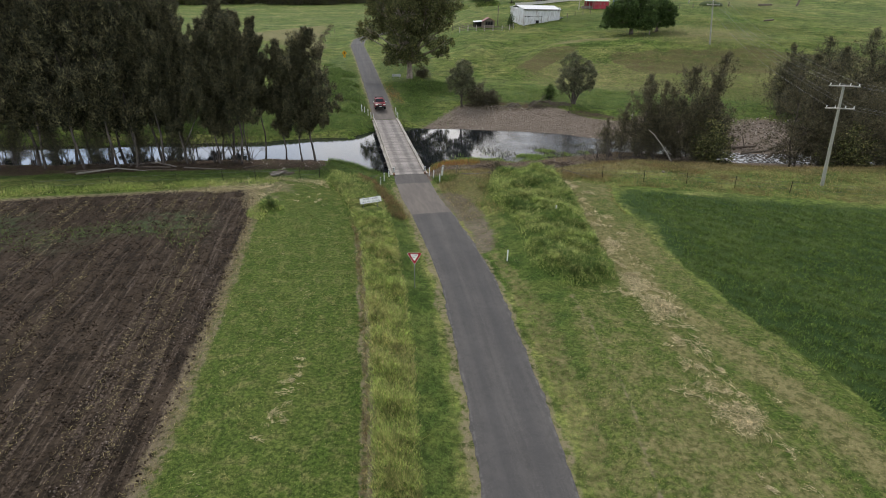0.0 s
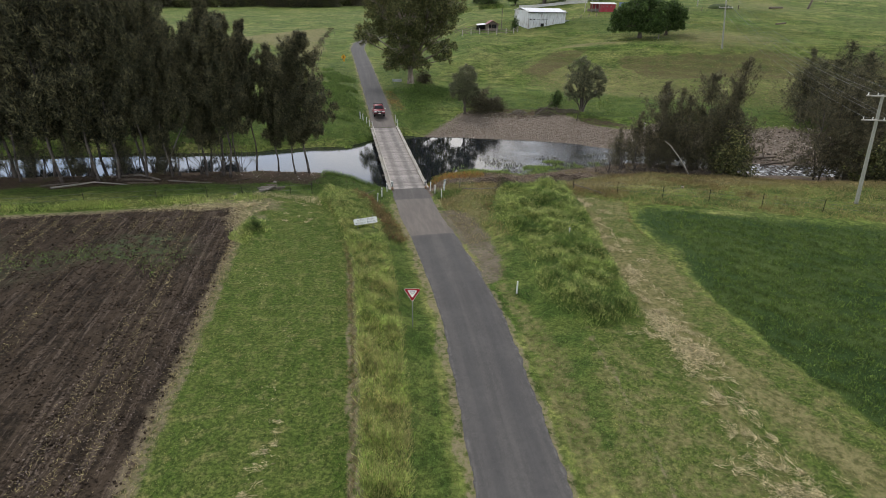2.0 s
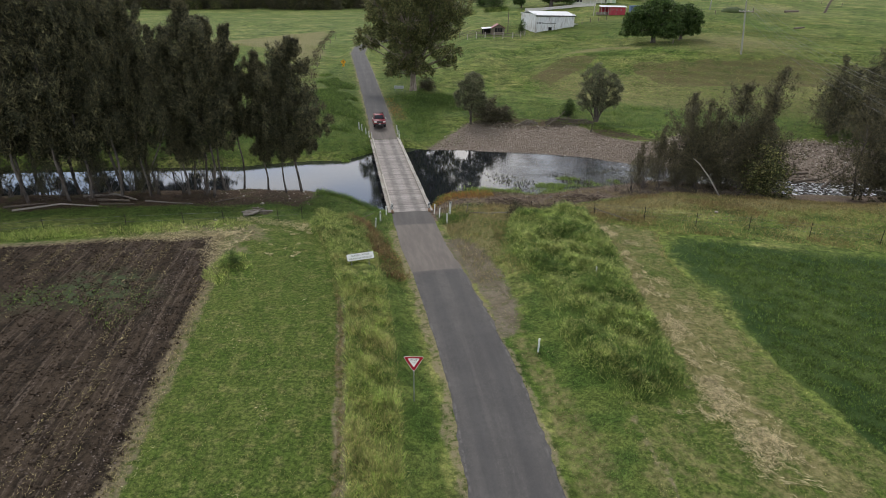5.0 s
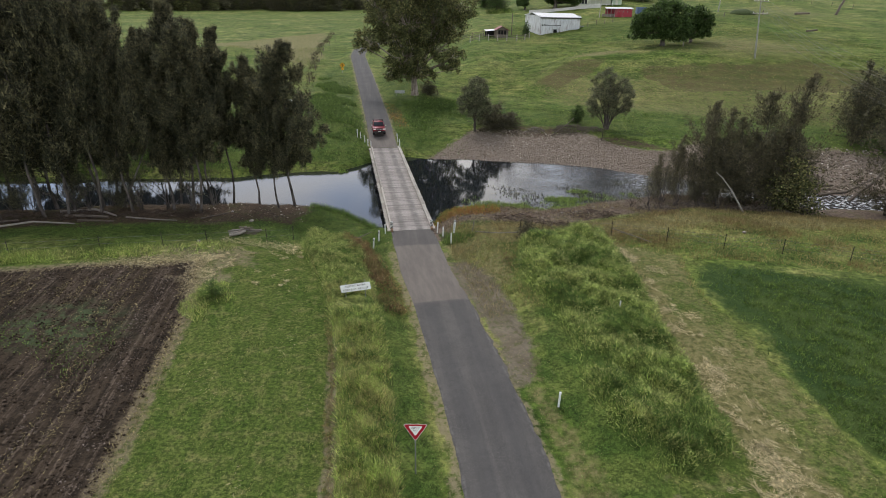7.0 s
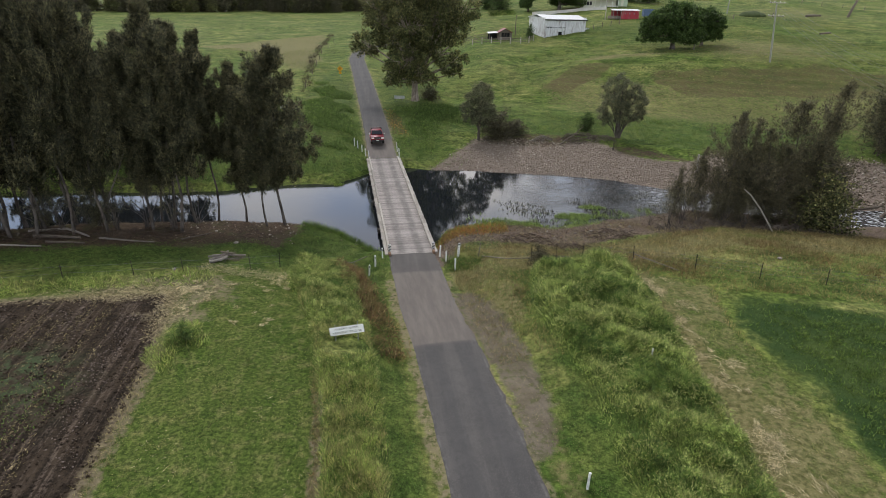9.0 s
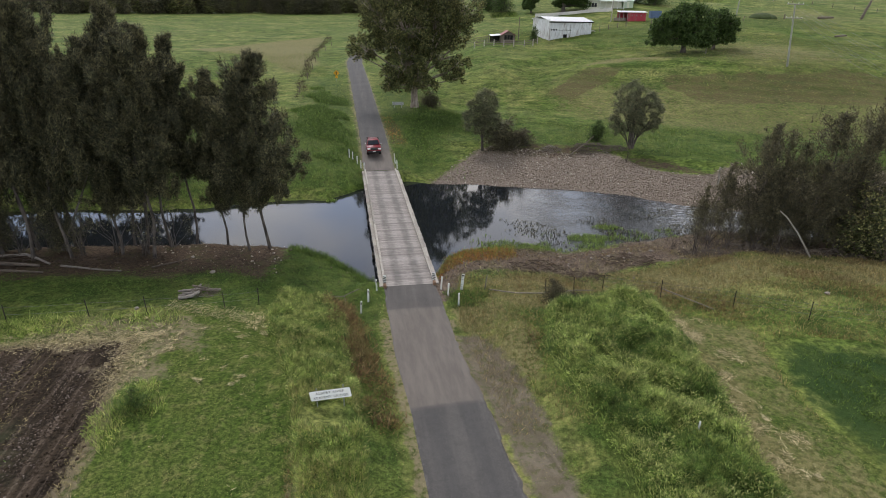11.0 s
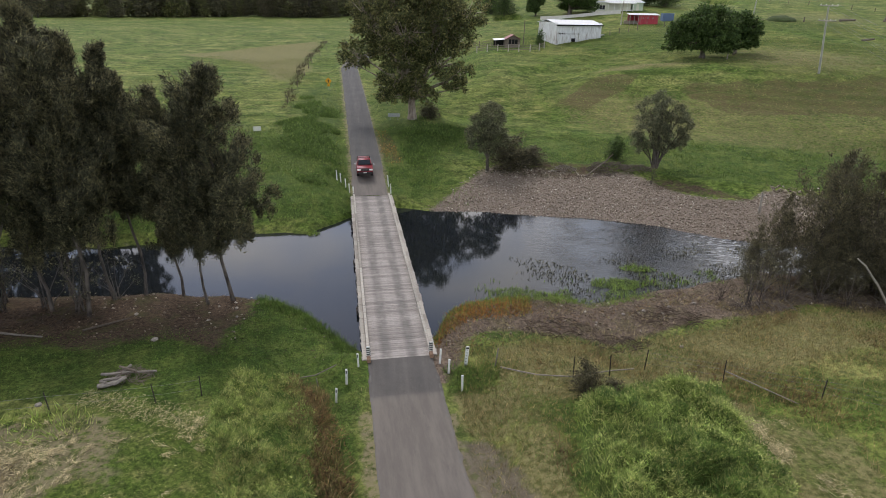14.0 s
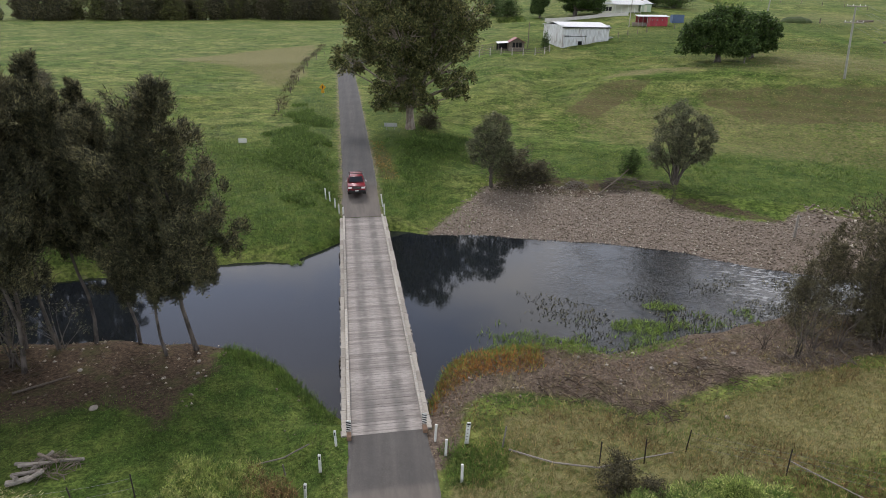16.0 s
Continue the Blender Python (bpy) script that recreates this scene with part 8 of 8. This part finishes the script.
# leaf litter, stones on the near bank
x, y = scatter(-46, 40, 46, 69, 48, lambda x, y: smooth(soft(x, NEAR_SHORE) - y, -0.2, 0.4) * (1 - smooth(soft(x, NEAR_SHORE) - y, 7, 9.5)) * off_road(x, y, 2.8) * (1 - 0.92 * smooth(x + 2.5 * wave(x, y, 0.35, 5), -16.5, -12.0) * (1 - smooth(x, -6, -4))))
n = len(x)
at = np.stack([x, y, land(x, y) + rs.uniform(0.01, 0.1, n)], 1)
way = np.stack([rs.normal(size=n), rs.normal(size=n), rs.normal(size=n) * 0.3], 1)
M_LITTER = leafy("litter_sticks", (0.035, 0.025, 0.018), (0.15, 0.11, 0.08), None, 0.0)
stuff("leaf_litter", leaf_mesh("leaf_litter", at, way, rs.uniform(0.08, 0.45, n), rs.uniform(0.01, 0.035, n), M_LITTER, rs), "brown twigs and fallen needles on the bank", "litter")
x, y = scatter(-30, 30, 52, 69, 3, lambda x, y: smooth(soft(x, NEAR_SHORE) - y, -0.6, 0.2) * (1 - smooth(soft(x, NEAR_SHORE) - y, 5, 8)) * off_road(x, y, 3) * np.where((x > -14.5) & (x < -5), 0.15, 1))
lumps("bank_stones", x, y, 0.03, 0.15, 0.7, M_PEBBLE, "scattered pale stones on the near bank", "stones")
x, y = scatter(-2, 32, 50, 68, 46, lambda x, y: smooth(soft(x, NEAR_SHORE) - y, 0.2, 1.0) * (1 - smooth(soft(x, NEAR_SHORE) - y + 1.6 * wave(x, y, 0.5, 9), 5.5, 8)) * off_road(x, y, 2.8))
n = len(x)
at = np.stack([x, y, land(x, y) + rs.uniform(0.0, 0.12, n)], 1)
way = np.stack([rs.normal(size=n), rs.normal(size=n), np.abs(rs.normal(size=n)) * 0.5], 1)
M_DEADW = leafy("dead_weed_stalks", (0.10, 0.075, 0.055), (0.33, 0.27, 0.21), None, 0.1, 0.6)
stuff("dead_weeds", leaf_mesh("dead_weeds", at, way, rs.uniform(0.08, 0.4, n), rs.uniform(0.012, 0.035, n), M_DEADW, rs, True), "bleached dead weed stalks on the stony bank", "weeds")
x, y = scatter(0, 24, 53, 66, 5, lambda x, y: smooth(soft(x, NEAR_SHORE) - y, 0.0, 0.6) * (1 - smooth(soft(x, NEAR_SHORE) - y, 4, 6.5)) * smooth(wave(x, y, 0.7, 4), -0.5, 0.3))
lumps("bank_stones", x, y, 0.04, 0.16, 0.7, M_PEBBLE, "pale stones strewn along the water's edge", "stones")
# the stony beach
x, y = scatter(-5, 34, 74, 96, 44, lambda x, y: smooth(y - soft(x, FAR_SHORE), -0.5, 0.2) * smooth(12.2 - (y - soft(x, FAR_SHORE)) - 1.5 * wave(x, y, 0.35, 2) - 2.6 * smooth(x, 17, 24) * (1 - smooth(x, 30, 34)), 0, 1.0) * smooth(x - 0.55 * (y - soft(x, FAR_SHORE)), -4.5, -2.0))
lumps("beach_stones", x, y, 0.035, 0.16, 0.62, M_PEBBLE, "grey-brown river stones of the gravel beach", "stones")
x, y = scatter(34, 66, 74, 92, 10, lambda x, y: smooth(y - soft(x, FAR_SHORE), 0, 0.6) * smooth(14 - (y - soft(x, FAR_SHORE)), 0, 2))
lumps("beach_stones", x, y, 0.08, 0.32, 0.62, M_PEBBLE, "grey river stones below the hill", "stones")
# rank growth round the foot of the gum and beside the road
x, y = scatter(-14, 2, 92, 118, 90, lambda x, y: 0.8 * smooth(1 - np.hypot((x + 4.6) / 6.5, (y - 105) / 12) + 0.7 * wave(x, y, 0.5, 3), 0, 0.8) * off_road(x, y, 3.0) * (np.abs(x + 10.2 + (y - 101) * 0.28) > 1.5))
blades("rank_weeds", x, y, 0.25, 1.0, 0.05, 0.13, 0.8, M_LUSH, "rank dark-green weeds round the foot of the gum", "weeds", grain=wave(x, y, 1.1, 4))
x, y = scatter(-36, -11, 84, 136, 90, lambda x, y: smooth(1 - np.hypot((x + 20.8 + 0.26 * (y - 104)) / 4.6, (y - 106) / 24) + 0.6 * wave(x, y, 0.5, 6) + 0.4 * wave(x, y, 1.3, 2), 0.1, 0.7) * off_road(x, y, 3.0))
blades("rank_weeds", x, y, 0.25, 0.95, 0.06, 0.14, 0.8, M_LUSH, "rank green weeds on the far roadside", "weeds", grain=wave(x, y, 0.9, 4))
x, y = scatter(3, 62, 86, 116, 16, lambda x, y: smooth(y - soft(x, FAR_SHORE), 12.5, 14) * smooth(108 - y + 4 * wave(x, y, 0.2, 3), 0, 6) * np.clip(0.55 + 0.8 * wave(x, y, 0.5, 3), 0.05, 1))
blades("pasture_grass", x, y, 0.1, 0.4, 0.05, 0.12, 0.7, M_LUSH, "lush green flat below the hillside", grain=wave(x, y, 0.7, 5))
x, y = scatter(-56, -26, 122, 240, 12, lambda x, y: smooth(1.3 - np.abs(x - np.interp(y, (122, 141, 170, 199, 239), (-30, -33.4, -39.3, -43.8, -48.4)) + 0.5 * wave(x, y, 0.4, 3)), 0, 0.8) * np.clip(0.7 + 0.5 * wave(x, y, 0.7, 2), 0.1, 1))
blades("rank_weeds", x, y, 0.3, 0.9, 0.06, 0.14, 0.7, M_SCRUB, "rank dark tussocks along the paddock fence", "weeds", grain=wave(x, y, 0.8, 2))
x, y = scatter(-14, -6, 92, 110, 60, lambda x, y: smooth(1.5 - np.abs(x + 10.2 + (y - 101) * 0.28), 0, 0.9) * np.clip(0.6 + 0.6 * wave(x, y, 0.9, 2), 0.1, 1) * smooth(y, 93, 95) * off_road(x, y, 2.2))
blades("dead_weeds", x, y, 0.08, 0.25, 0.04, 0.09, 1.0, M_ORANGE, "rust-brown dead grass on the far verge", "grass")
# pasture beyond the river
x, y = scatter(-40, 3, 72, 118, 60, lambda x, y: smooth(y - soft(x, FAR_SHORE), 0.2, 1.0) * off_road(x, y, 2.3) * np.where(x > road_x(y), smooth(-x + 3 * wave(x, y, 0.3, 2), 0, 5), 1) * (1 - smooth(y + 5 * wave(x, y, 0.2, 4), 98, 114)) * np.clip(0.7 + 0.5 * wave(x, y, 0.35, 3), 0.15, 1))
blades("pasture_grass", x, y, 0.1, 0.45, 0.03, 0.07, 0.6, M_LUSH, "lush green pasture on the far bank", grain=wave(x, y, 0.7, 5))
x, y = scatter(-70, 100, 84, 190, 9, lambda x, y: smooth(y - soft(x, FAR_SHORE), 12, 15) * off_road(x, y, 2.4) * np.clip(0.55 + 0.7 * wave(x, y, 0.22, 3), 0.05, 1))
blades("pasture_tussocks", x, y, 0.12, 0.4, 0.04, 0.11, 0.8, M_PAST, "tussocky green pasture", grain=wave(x, y, 0.5, 5))
x, y = scatter(8, 110, 96, 200, 5, lambda x, y: smooth(y - (118 - 0.35 * np.clip(x - 5, -20, 60)) + 4 * wave(x, y, 0.1, 1), 0, 4) * np.clip(0.35 + 0.8 * wave(x, y, 0.16, 8), 0.03, 1))
blades("dry_tussocks", x, y, 0.12, 0.4, 0.04, 0.11, 0.8, M_PASTD, "dry yellow tussocks on the hillside")


# ---- deck planks, one by one ----
def plank_mesh(length, width, seed):
    r = random.Random(seed)
    bm = block(-length / 2, length / 2, -width / 2, width / 2, -0.1, 0.0, 0.006)
    for v in bm.verts:
        v.co.z += r.uniform(-0.004, 0.004)
        v.co.y += r.uniform(-0.004, 0.002)
    me = bpy.data.meshes.new("plank")
    bm.to_mesh(me)
    bm.free()
    me.materials.append(M_DECK)
    return me


PLANKS = [plank_mesh(4.46 + 0.04 * (i % 3), 0.2195, i) for i in range(6)]
rp = random.Random(8)
count = int(LENGTH / 0.224)
for i in range(count):
    ob = new("plank", PLANKS[rp.randrange(6)])
    ob.parent = bridge
    ob.matrix_local = pose(rp.uniform(-0.05, 0.05), (i + 0.5) * LENGTH / count, rp.uniform(-0.005, 0.005), rp.uniform(-0.5, 0.5), 0, rp.uniform(-0.2, 0.2) + (180 if rp.random() < 0.5 else 0))
